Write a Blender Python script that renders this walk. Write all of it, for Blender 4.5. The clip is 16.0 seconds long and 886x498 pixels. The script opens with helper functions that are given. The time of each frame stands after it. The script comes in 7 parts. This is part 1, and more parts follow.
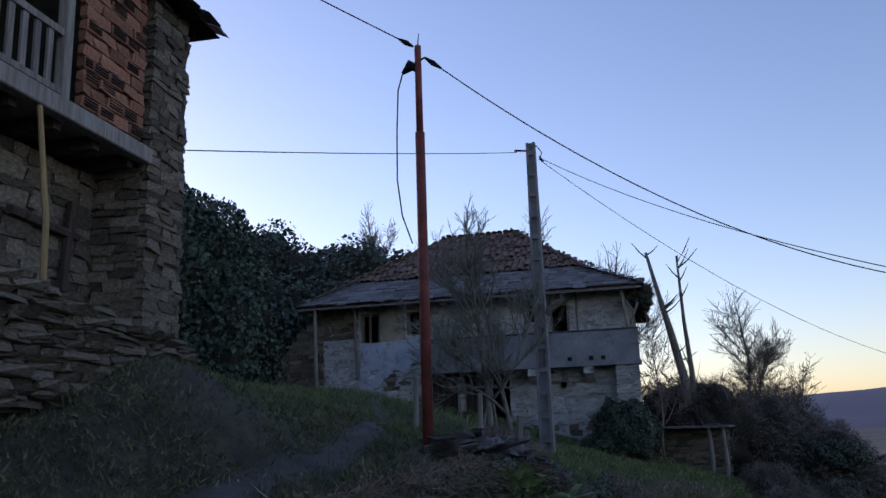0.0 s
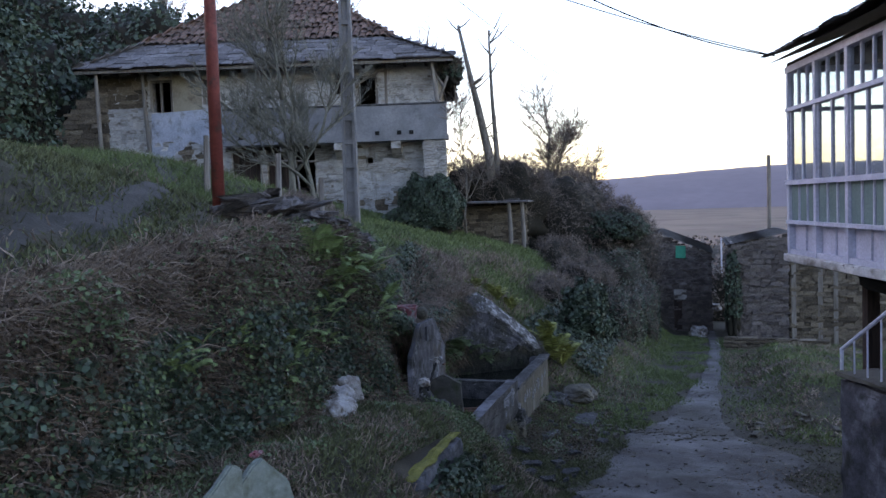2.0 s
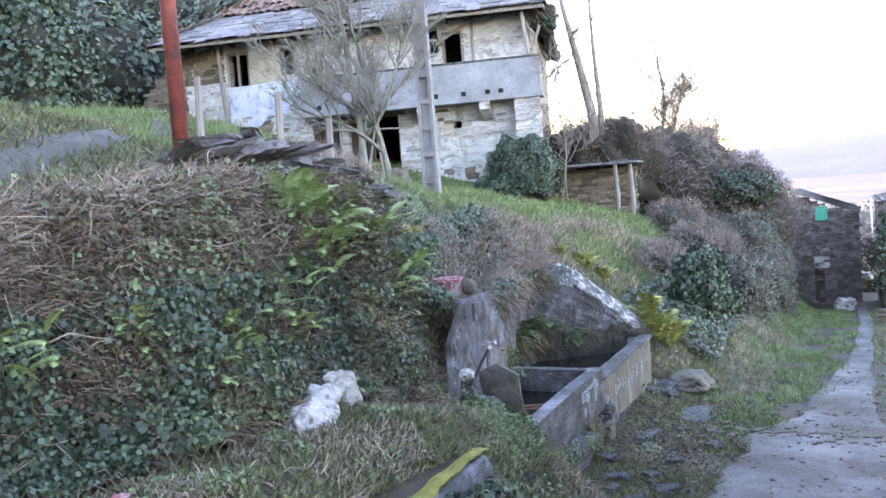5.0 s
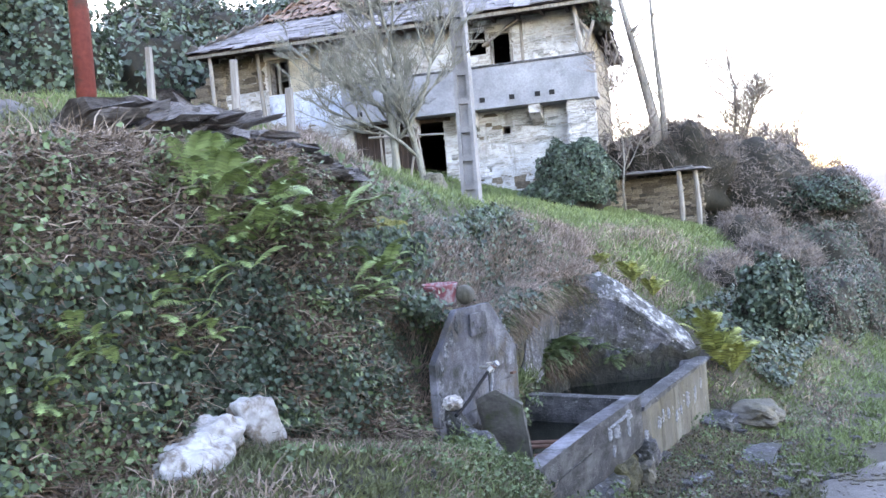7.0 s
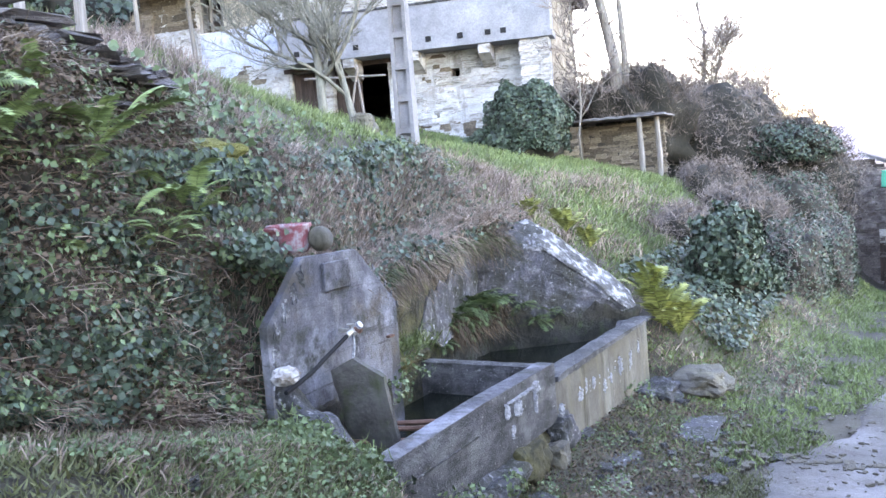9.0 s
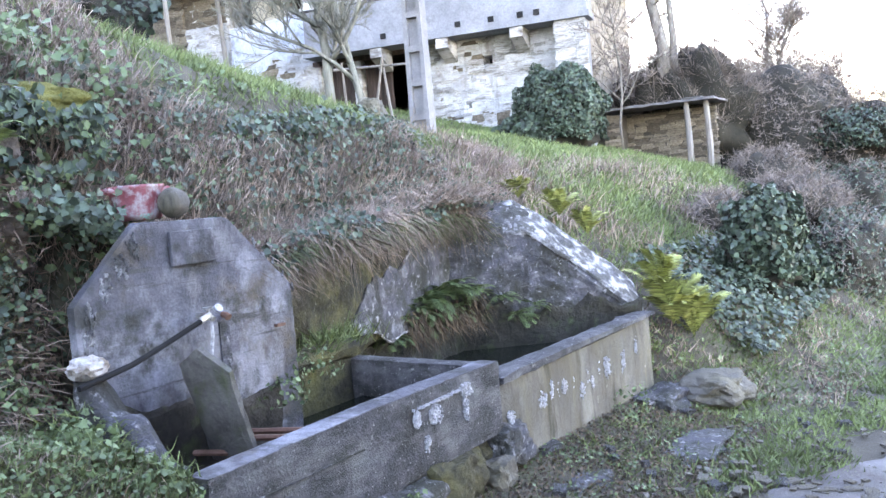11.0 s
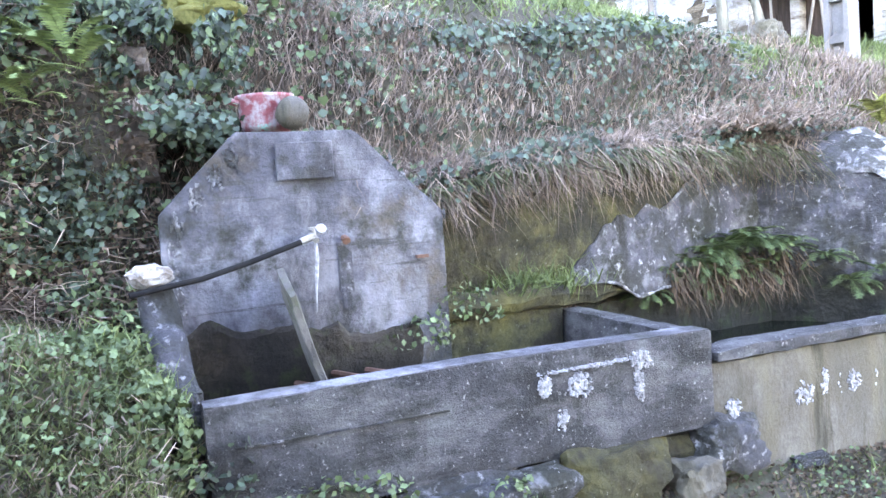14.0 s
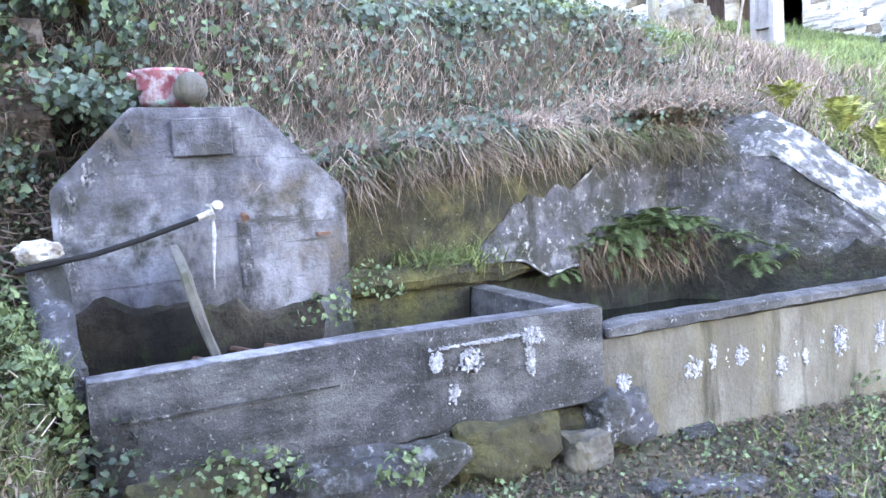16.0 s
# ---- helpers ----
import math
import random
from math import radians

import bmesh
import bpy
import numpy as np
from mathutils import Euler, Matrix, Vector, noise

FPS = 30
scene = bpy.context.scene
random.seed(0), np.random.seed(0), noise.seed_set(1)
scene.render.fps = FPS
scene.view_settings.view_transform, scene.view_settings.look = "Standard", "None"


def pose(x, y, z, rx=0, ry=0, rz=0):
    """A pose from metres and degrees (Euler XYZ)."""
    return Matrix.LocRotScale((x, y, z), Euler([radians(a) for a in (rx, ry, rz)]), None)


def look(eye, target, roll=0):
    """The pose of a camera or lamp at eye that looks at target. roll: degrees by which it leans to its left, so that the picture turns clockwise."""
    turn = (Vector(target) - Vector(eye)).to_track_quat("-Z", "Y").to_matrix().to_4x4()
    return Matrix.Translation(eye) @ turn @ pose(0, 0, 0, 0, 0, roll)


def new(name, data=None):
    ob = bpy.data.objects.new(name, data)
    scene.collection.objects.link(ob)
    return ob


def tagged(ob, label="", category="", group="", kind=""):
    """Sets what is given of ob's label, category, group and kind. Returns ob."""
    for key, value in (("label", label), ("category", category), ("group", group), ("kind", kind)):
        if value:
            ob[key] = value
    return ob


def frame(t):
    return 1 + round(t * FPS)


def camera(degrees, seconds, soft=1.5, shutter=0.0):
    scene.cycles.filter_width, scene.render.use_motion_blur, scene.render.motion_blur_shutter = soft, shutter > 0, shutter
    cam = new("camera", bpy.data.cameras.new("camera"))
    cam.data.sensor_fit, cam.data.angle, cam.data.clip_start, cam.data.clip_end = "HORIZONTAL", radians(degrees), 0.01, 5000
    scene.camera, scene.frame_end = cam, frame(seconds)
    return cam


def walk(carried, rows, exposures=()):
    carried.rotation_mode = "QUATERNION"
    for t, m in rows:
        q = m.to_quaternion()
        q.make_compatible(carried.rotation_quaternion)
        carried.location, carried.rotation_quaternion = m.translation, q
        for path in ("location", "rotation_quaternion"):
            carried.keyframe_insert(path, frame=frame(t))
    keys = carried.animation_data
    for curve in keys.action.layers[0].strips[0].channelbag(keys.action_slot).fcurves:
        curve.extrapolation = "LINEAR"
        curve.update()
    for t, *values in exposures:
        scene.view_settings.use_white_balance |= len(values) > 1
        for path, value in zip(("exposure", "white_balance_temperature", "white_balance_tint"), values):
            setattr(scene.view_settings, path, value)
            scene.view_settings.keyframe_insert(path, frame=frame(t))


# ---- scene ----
cam = camera(56.2, 16.0)
METRES, EYE, TILT, LEAN, TURN = 10.0, 1.5, 0.0, 0.0, 29.3
ROWS = [
    (0.0, 0.0, 0.0, 0.0, 0.39, 12.18, 1.83),
    (0.5, 0.0021, 0.0094, -0.0042, -4.4, 9.2, 1.07),
    (1.0, 0.0062, 0.0305, -0.0098, -7.98, 5.39, 1.51),
    (1.5, 0.0082, 0.051, -0.0145, -10.02, 2.3, 1.21),
    (2.0, 0.0121, 0.0803, -0.0232, -12.73, -3.04, 1.84),
    (2.5, 0.0225, 0.1039, -0.0289, -14.81, -7.44, 3.03),
    (3.0, 0.0464, 0.1364, -0.0356, -11.91, -6.93, 3.36),
    (3.5, 0.0663, 0.1683, -0.0442, -7.7, -5.38, 4.19),
    (6.0, 0.169, 0.3397, -0.0742, -1.54, -1.81, 4.29),
    (6.5, 0.1834, 0.3736, -0.0841, 0.92, 0.43, 4.09),
    (7.0, 0.2026, 0.4098, -0.0933, 1.15, -2.0, 4.55),
    (7.5, 0.2201, 0.4418, -0.0972, -1.01, -3.71, 4.35),
    (8.0, 0.2347, 0.4801, -0.1065, -1.37, -3.97, 4.18),
    (8.5, 0.2565, 0.5122, -0.1154, -0.98, -4.29, 4.6),
    (9.0, 0.2778, 0.5449, -0.1213, -0.27, -4.88, 4.28),
    (11.5, 0.4026, 0.6727, -0.1678, 9.77, -2.94, 4.93),
    (12.0, 0.4267, 0.6958, -0.1737, 16.42, -1.82, 4.36),
    (12.5, 0.446, 0.7225, -0.1791, 23.59, -0.55, 3.64),
    (13.0, 0.4727, 0.7497, -0.1876, 28.92, -0.03, 3.86),
    (13.5, 0.4879, 0.7709, -0.1897, 34.34, -2.16, 3.72),
    (14.0, 0.4977, 0.7918, -0.1935, 38.48, -4.07, 4.16),
    (14.5, 0.5066, 0.7992, -0.1949, 40.17, -4.91, 4.55),
    (15.0, 0.5166, 0.8021, -0.1944, 39.98, -5.56, 3.5),
    (15.5, 0.5203, 0.8014, -0.1949, 37.84, -5.84, 3.44),
    (16.0, 0.5208, 0.8019, -0.1945, 35.12, -5.84, 3.46),
]
walk(cam, [(t, pose(0, 0, EYE, TILT, LEAN, TURN) @ pose(METRES * x, METRES * y, METRES * z, 90 + pitch, roll, yaw)) for t, x, y, z, yaw, pitch, roll in ROWS],
     [(0.0, 0.8, 6200, 35), (1.0, 0.85, 6300, 35), (1.5, 1.25, 6600, 34), (2.0, 2.3, 7000, 34), (2.5, 3.65, 7600, 34), (3.0, 4.2, 7700, 35), (3.5, 4.35, 7700, 35), (6.0, 4.5, 7700, 35), (9.0, 4.9, 7800, 36), (12.5, 5.15, 7800, 36), (14.0, 5.5, 7800, 36), (16.0, 5.5, 7800, 36)])


# ---- world, sun, exposure ----
SUN_EL, SUN_AZ = 9.0, 285.0
world = bpy.data.worlds.new("sky")
world.use_nodes = True
scene.world = world
_n = world.node_tree.nodes
_sky = _n.new("ShaderNodeTexSky")
_sky.sky_type = "NISHITA"
_sky.sun_disc = False
_sky.sun_elevation, _sky.sun_rotation = radians(SUN_EL), radians(SUN_AZ)
_sky.air_density, _sky.dust_density, _sky.ozone_density = 1.0, 0.6, 1.9
world.node_tree.links.new(_sky.outputs[0], _n["Background"].inputs[0])
_n["Background"].inputs[1].default_value = 0.15
_sun = bpy.data.lights.new("sun", "SUN")
_sun.energy, _sun.angle, _sun.color = 0.25, radians(20), (1.0, 0.9, 0.8)
sun = new("sun", _sun)
sun.matrix_world = look(Vector((math.sin(radians(SUN_AZ)) * math.cos(radians(SUN_EL)), math.cos(radians(SUN_AZ)) * math.cos(radians(SUN_EL)), math.sin(radians(SUN_EL)))) * 50, (0, 0, 0))


# ---- materials ----
def material(name, stops, scale=4.0, detail=8.0, rough=0.85, bump=0.3, fine=40.0, stain=None, stretch=(1, 1, 1), metal=0.0, obj=0.0, spots=None, spec=0.3, edge=None, more=()):
    """stops: (position, colour) of the broad noise; stain: (colour, threshold, scale); spots: (colour, threshold, scale) crisp patches."""
    m = bpy.data.materials.new(name)
    m.use_nodes = True
    nt = m.node_tree
    nd, ln = nt.nodes, nt.links
    b = nd["Principled BSDF"]
    tc = nd.new("ShaderNodeTexCoord")
    mp = nd.new("ShaderNodeMapping")
    mp.inputs["Scale"].default_value = stretch
    ln.new(tc.outputs["Object"], mp.inputs[0])

    def noise_tex(s, d=detail, r=0.6, st=None):
        t = nd.new("ShaderNodeTexNoise")
        if st:
            mq = nd.new("ShaderNodeMapping")
            mq.inputs["Scale"].default_value = st
            ln.new(tc.outputs["Object"], mq.inputs[0])
            t.inputs["Scale"].default_value, t.inputs["Detail"].default_value, t.inputs["Roughness"].default_value = s, d, r
            ln.new(mq.outputs[0], t.inputs["Vector"])
            return t.outputs["Fac"]
        t.inputs["Scale"].default_value, t.inputs["Detail"].default_value, t.inputs["Roughness"].default_value = s, d, r
        ln.new(mp.outputs[0], t.inputs["Vector"])
        return t.outputs["Fac"]

    def ramp(fac, st):
        r = nd.new("ShaderNodeValToRGB")
        e = r.color_ramp.elements
        while len(e) < len(st):
            e.new(0.5)
        for k, (p, c) in zip(e, st):
            k.position, k.color = p, (*c, 1)
        ln.new(fac, r.inputs[0])
        return r.outputs[0]

    def mixc(fac, a, c, mode="MIX"):
        x = nd.new("ShaderNodeMix")
        x.data_type, x.blend_type = "RGBA", mode
        for sock, v in ((x.inputs[0], fac), (x.inputs[6], a), (x.inputs[7], c)):
            if isinstance(v, (int, float)):
                sock.default_value = v
            elif isinstance(v, tuple):
                sock.default_value = (*v, 1)
            else:
                ln.new(v, sock)
        return x.outputs[2]

    col = ramp(noise_tex(scale), stops)
    grain = ramp(noise_tex(fine, 4), [(0.3, (0.82, 0.82, 0.82)), (0.7, (1.14, 1.14, 1.14))])
    col = mixc(1.0, col, grain, "MULTIPLY")
    for extra in (stain, spots, *more):
        if extra:
            c, th, s = extra[:3]
            w = extra[3] if len(extra) > 3 else 0.08
            f = ramp(noise_tex(s, 10, 0.65, extra[4] if len(extra) > 4 else None), [(th - w, (0, 0, 0)), (th + w, (1, 1, 1))])
            col = mixc(f, col, c)
    if edge:
        ge = nd.new("ShaderNodeNewGeometry")
        pf = ramp(ge.outputs["Pointiness"], [(0.52, (0, 0, 0)), (0.6, (0.8, 0.8, 0.8))])
        col = mixc(pf, col, edge)
    if obj:
        oi = nd.new("ShaderNodeObjectInfo")
        geo = nd.new("ShaderNodeNewGeometry")
        ad = nd.new("ShaderNodeMath")
        ad.operation = "ADD"
        ln.new(oi.outputs["Random"], ad.inputs[0])
        ln.new(geo.outputs["Random Per Island"], ad.inputs[1])
        fr = nd.new("ShaderNodeMath")
        fr.operation = "FRACT"
        ln.new(ad.outputs[0], fr.inputs[0])
        lo, hi = 1 - obj, 1 + obj
        v = ramp(fr.outputs[0], [(0.0, (lo, lo, lo)), (0.5, (1.0, 0.97, 0.95)), (1.0, (hi, hi, hi))])
        col = mixc(1.0, col, v, "MULTIPLY")
    ln.new(col, b.inputs["Base Color"])
    b.inputs["Roughness"].default_value, b.inputs["Metallic"].default_value = rough, metal
    b.inputs["Specular IOR Level"].default_value = spec
    if bump:
        bp = nd.new("ShaderNodeBump")
        bp.inputs["Strength"].default_value, bp.inputs["Distance"].default_value = bump, 0.03
        ln.new(noise_tex(fine * 0.5, 8, 0.7), bp.inputs["Height"])
        ln.new(bp.outputs[0], b.inputs["Normal"])
    return m


M = {
    "darkconcrete": material("gritty_wet_concrete", [(0.3, (0.03, 0.03, 0.032)), (0.5, (0.065, 0.064, 0.068)), (0.72, (0.15, 0.148, 0.155))], 5, fine=90, stain=((0.025, 0.025, 0.02), 0.56, 2.2, 0.12, (1, 0.7, 1.6)), spots=((0.32, 0.32, 0.31), 0.64, 34, 0.03), bump=1.0, more=(((0.2, 0.197, 0.2), 0.58, 1.7, 0.1, (1, 0.8, 2)), ((0.24, 0.24, 0.245), 0.65, 60, 0.06), ((0.09, 0.06, 0.035), 0.68, 3.2, 0.05), ((0.02, 0.02, 0.018), 0.66, 26, 0.04), ((0.04, 0.038, 0.035), 0.64, 2.0, 0.08, (1, 3, 0.4)))),
    "oldslate": material("earthy_slate", [(0.3, (0.06, 0.052, 0.05)), (0.7, (0.22, 0.2, 0.195))], 7, fine=35, obj=0.45, bump=0.8),
    "limewash": material("cracked_limewash", [(0.3, (0.27, 0.25, 0.235)), (0.45, (0.44, 0.43, 0.415)), (0.7, (0.62, 0.61, 0.6))], 1.8, fine=30, stain=((0.2, 0.17, 0.14), 0.62, 2.2, 0.06), spots=((0.14, 0.11, 0.09), 0.66, 5, 0.03), bump=0.9, stretch=(1, 1, 1.5), more=(((0.34, 0.31, 0.28), 0.58, 9, 0.04, (0.5, 1, 2.2)), ((0.18, 0.16, 0.14), 0.63, 1.4, 0.08, (2.2, 1, 0.4)))),
    "yellowmoss": material("yellow_green_moss", [(0.3, (0.13, 0.13, 0.025)), (0.7, (0.27, 0.25, 0.06))], 9, fine=60, bump=1.0),
    # Wet rock whose near-black also holds the shade of the undercut.
    "shadedwetrock": material("wet_rock_recess_shade", [(0.3, (0.008, 0.008, 0.006)), (0.7, (0.03, 0.028, 0.02))], 5, fine=40, rough=0.5, bump=1.0, spots=((0.03, 0.045, 0.015), 0.6, 9)),
    "darkearth": material("dark_damp_earth", [(0.3, (0.016, 0.014, 0.011)), (0.7, (0.06, 0.05, 0.04))], 5, fine=30, bump=1.0, spots=((0.05, 0.06, 0.025), 0.62, 8)),
    # Near-black for cores: stands for shade deep among leaves, stones and bricks.
    "shade": material("core_shade", [(0.3, (0.012, 0.011, 0.008)), (0.7, (0.035, 0.03, 0.02))], 3, fine=30, bump=0.6),
    "moss": material("mossy_render", [(0.3, (0.028, 0.026, 0.017)), (0.5, (0.062, 0.056, 0.028)), (0.72, (0.11, 0.1, 0.045))], 7, fine=50, stain=((0.025, 0.025, 0.018), 0.55, 3), spots=((0.27, 0.265, 0.22), 0.665, 36, 0.03), bump=1.0, more=(((0.035, 0.03, 0.022), 0.58, 5, 0.1), ((0.13, 0.12, 0.04), 0.62, 2.4, 0.1))),
    "lichen": material("lichened_concrete", [(0.3, (0.04, 0.04, 0.046)), (0.5, (0.085, 0.085, 0.098)), (0.75, (0.17, 0.168, 0.175))], 3, fine=60, stain=((0.035, 0.036, 0.028), 0.52, 3.5), spots=((0.33, 0.33, 0.34), 0.62, 20, 0.05), bump=1.0, more=(((0.18, 0.18, 0.195), 0.61, 6, 0.05), ((0.05, 0.05, 0.048), 0.6, 9, 0.04), ((0.46, 0.46, 0.45), 0.69, 30, 0.02), ((0.03, 0.03, 0.026), 0.58, 3, 0.06, (2, 2, 0.4)))),
    "pale": material("pale_render", [(0.3, (0.065, 0.059, 0.049)), (0.5, (0.112, 0.103, 0.088)), (0.75, (0.2, 0.187, 0.165))], 2.5, fine=60, stain=((0.09, 0.08, 0.06), 0.54, 2.2), spots=((0.5, 0.5, 0.46), 0.7, 7, 0.04), stretch=(1, 1.2, 0.8), bump=0.6, more=(((0.13, 0.115, 0.08), 0.58, 1.6, 0.08, (1, 2, 0.5)), ((0.045, 0.04, 0.028), 0.6, 2.6, 0.06, (1, 2.4, 0.3)))),
    "water": material("still_water", [(0.3, (0.006, 0.007, 0.005)), (0.7, (0.012, 0.013, 0.009))], 1, rough=0.08, bump=0.05, fine=12, spec=0.25),
    "whitepaint": material("white_paint", [(0.3, (0.2, 0.2, 0.21)), (0.7, (0.5, 0.5, 0.52))], 30, fine=60, bump=0.3),
    "plaster": material("ochre_plaster", [(0.3, (0.3, 0.26, 0.2)), (0.7, (0.46, 0.4, 0.3))], 2, fine=30, stain=((0.2, 0.16, 0.12), 0.6, 3)),
    "bluewash": material("blue_white_wash", [(0.3, (0.34, 0.38, 0.46)), (0.6, (0.52, 0.55, 0.62))], 2.5, fine=25, stain=((0.2, 0.19, 0.18), 0.62, 3)),
    "dark": material("dark_void_cloth", [(0.3, (0.01, 0.01, 0.01)), (0.7, (0.02, 0.018, 0.016))], 3),
    "wire": material("black_cable", [(0.3, (0.012, 0.012, 0.013)), (0.7, (0.02, 0.02, 0.02))], 3, bump=0, rough=0.85, spec=0.1),
    "metal": material("dull_metal", [(0.3, (0.3, 0.29, 0.27)), (0.7, (0.5, 0.48, 0.44))], 20, fine=60, rough=0.4, metal=0.7, bump=0.1),
    "rust": material("rust_iron", [(0.3, (0.10, 0.05, 0.035)), (0.7, (0.2, 0.11, 0.08))], 12, fine=60),
    "bag": material("white_plastic_bag", [(0.3, (0.3, 0.28, 0.27)), (0.7, (0.5, 0.485, 0.47))], 9, fine=25, stain=((0.16, 0.13, 0.105), 0.53, 11), bump=0.4),
    "greenslab": material("pale_green_slate", [(0.3, (0.17, 0.2, 0.175)), (0.7, (0.32, 0.355, 0.315))], 4, fine=30, stain=((0.13, 0.14, 0.1), 0.54, 5)),
    "redpaint": material("worn_red_enamel", [(0.3, (0.2, 0.04, 0.045)), (0.6, (0.3, 0.1, 0.11))], 12, fine=40, stain=((0.36, 0.33, 0.34), 0.55, 16), spots=((0.2, 0.42, 0.36), 0.64, 12, 0.03), bump=0.2),
    "field": material("winter_field", [(0.3, (0.09, 0.06, 0.05)), (0.5, (0.15, 0.11, 0.085)), (0.7, (0.2, 0.15, 0.11))], 0.02, fine=0.3, bump=0, stain=((0.06, 0.055, 0.04), 0.6, 0.01)),
    "whitelichen": material("white_lichened_cap", [(0.4, (0.05, 0.05, 0.053)), (0.5, (0.15, 0.15, 0.155)), (0.6, (0.36, 0.36, 0.37))], 9, fine=60, stain=((0.07, 0.07, 0.065), 0.54, 10, 0.05), bump=1.0),
    "mortar": material("earth_mortar", [(0.3, (0.05, 0.042, 0.034)), (0.7, (0.11, 0.095, 0.078))], 5, fine=30, bump=0.8),
    "ferndark": material("dark_fern_frond", [(0.3, (0.03, 0.055, 0.02)), (0.7, (0.08, 0.12, 0.045))], 3, fine=10, obj=0.4, rough=0.6, bump=0),
    # Bluish base colour stands for the haze over distant woods.
    "far": material("hazed_woods", [(0.3, (0.02, 0.03, 0.045)), (0.7, (0.05, 0.06, 0.08))], 0.004, fine=0.03, bump=0),
    "greenslab2": material("olive_slate", [(0.3, (0.06, 0.055, 0.05)), (0.7, (0.17, 0.16, 0.145))], 6, fine=40, bump=0.8, spots=((0.06, 0.08, 0.03), 0.6, 5)),
    "mosstop": material("bright_moss", [(0.3, (0.09, 0.088, 0.02)), (0.7, (0.2, 0.185, 0.05))], 8, fine=60, bump=1.0),
    "green": material("green_paint", [(0.3, (0.02, 0.32, 0.2)), (0.7, (0.04, 0.42, 0.28))], 8, fine=60, bump=0.1),
    "pane": material("window_glass", [(0.3, (0.85, 0.9, 0.9)), (0.7, (0.9, 0.94, 0.94))], 2, rough=0.02, bump=0, spec=0.5),
    "fog": material("frosted_panel", [(0.3, (0.14, 0.2, 0.19)), (0.7, (0.2, 0.28, 0.26))], 2, rough=0.25, bump=0, spec=0.6),
    "timberyellow": material("peeled_pole", [(0.3, (0.25, 0.16, 0.07)), (0.7, (0.42, 0.28, 0.13))], 4, fine=25, stretch=(6, 6, 0.6)),
    "bark": material("grey_bark", [(0.3, (0.10, 0.085, 0.07)), (0.7, (0.24, 0.21, 0.18))], 6, fine=30, stretch=(3, 3, 0.7), spots=((0.3, 0.32, 0.24), 0.62, 8, 0.05), bump=0.8),
    "lichenbark": material("lichened_bark", [(0.3, (0.09, 0.082, 0.068)), (0.7, (0.25, 0.245, 0.2))], 5, fine=30, stretch=(3, 3, 0.7), bump=0.8),
    "twig": material("brown_twig", [(0.3, (0.1, 0.08, 0.068)), (0.7, (0.22, 0.18, 0.155))], 2, fine=10, obj=0.4, bump=0),
    "deadleaf": material("dead_leaf", [(0.3, (0.045, 0.032, 0.022)), (0.7, (0.14, 0.1, 0.07))], 3, fine=20, obj=0.5, bump=0),
    "greystone": material("grey_rubble", [(0.3, (0.085, 0.068, 0.062)), (0.5, (0.15, 0.128, 0.12)), (0.75, (0.25, 0.225, 0.21))], 6, fine=30, obj=0.3, bump=0.8),
    "dirtpath": material("bare_dirt", [(0.3, (0.04, 0.036, 0.03)), (0.7, (0.095, 0.088, 0.08))], 3, fine=40, bump=0.8, spots=((0.16, 0.155, 0.15), 0.66, 20, 0.03)),
    "palestem": material("pale_dry_stems", [(0.3, (0.16, 0.12, 0.1)), (0.7, (0.42, 0.34, 0.29))], 1.5, fine=10, obj=0.5, bump=0),
    "dry": material("dry_stems", [(0.3, (0.115, 0.083, 0.062)), (0.7, (0.32, 0.25, 0.2))], 1.5, fine=10, obj=0.5, bump=0),
    "leafdark": material("holly_leaf", [(0.3, (0.02, 0.038, 0.024)), (0.7, (0.056, 0.082, 0.05))], 1.0, fine=8, obj=0.5, rough=0.5, bump=0, spec=0.4),
    "fern": material("fern_frond", [(0.3, (0.095, 0.145, 0.05)), (0.7, (0.21, 0.28, 0.11))], 3, fine=10, obj=0.3, rough=0.6, bump=0),
    "yfern": material("yellow_fern_frond", [(0.3, (0.12, 0.145, 0.038)), (0.7, (0.26, 0.275, 0.085))], 3, fine=10, obj=0.5, rough=0.6, bump=0),
    "orange": material("orange_tile", [(0.3, (0.3, 0.15, 0.09)), (0.7, (0.5, 0.26, 0.17))], 5, fine=25, obj=0.3),
    "ground": material("soil", [(0.3, (0.034, 0.028, 0.021)), (0.55, (0.06, 0.052, 0.038)), (0.75, (0.078, 0.082, 0.045))], 1.2, fine=30, bump=0.8, stain=((0.09, 0.075, 0.05), 0.6, 3)),
    "concrete": material("old_concrete", [(0.38, (0.042, 0.041, 0.046)), (0.5, (0.1, 0.1, 0.114)), (0.62, (0.235, 0.235, 0.262))], 2.2, fine=75, stain=((0.035, 0.036, 0.03), 0.57, 5), spots=((0.36, 0.36, 0.355), 0.73, 18, 0.04), bump=0.6, more=(((0.1, 0.08, 0.055), 0.64, 1.7), ((0.035, 0.034, 0.032), 0.64, 2.4, 0.1, (1, 1.8, 0.7)), ((0.25, 0.245, 0.26), 0.62, 2.2, 0.1, (1, 1.6, 0.8)), ((0.06, 0.058, 0.056), 0.62, 3, 0.05, (1, 0.5, 9)), ((0.045, 0.044, 0.043), 0.7, 40, 0.04))),
    "stone": material("wall_stone", [(0.3, (0.085, 0.066, 0.048)), (0.5, (0.16, 0.13, 0.095)), (0.75, (0.28, 0.235, 0.18))], 6, fine=30, obj=0.5, bump=0.7),
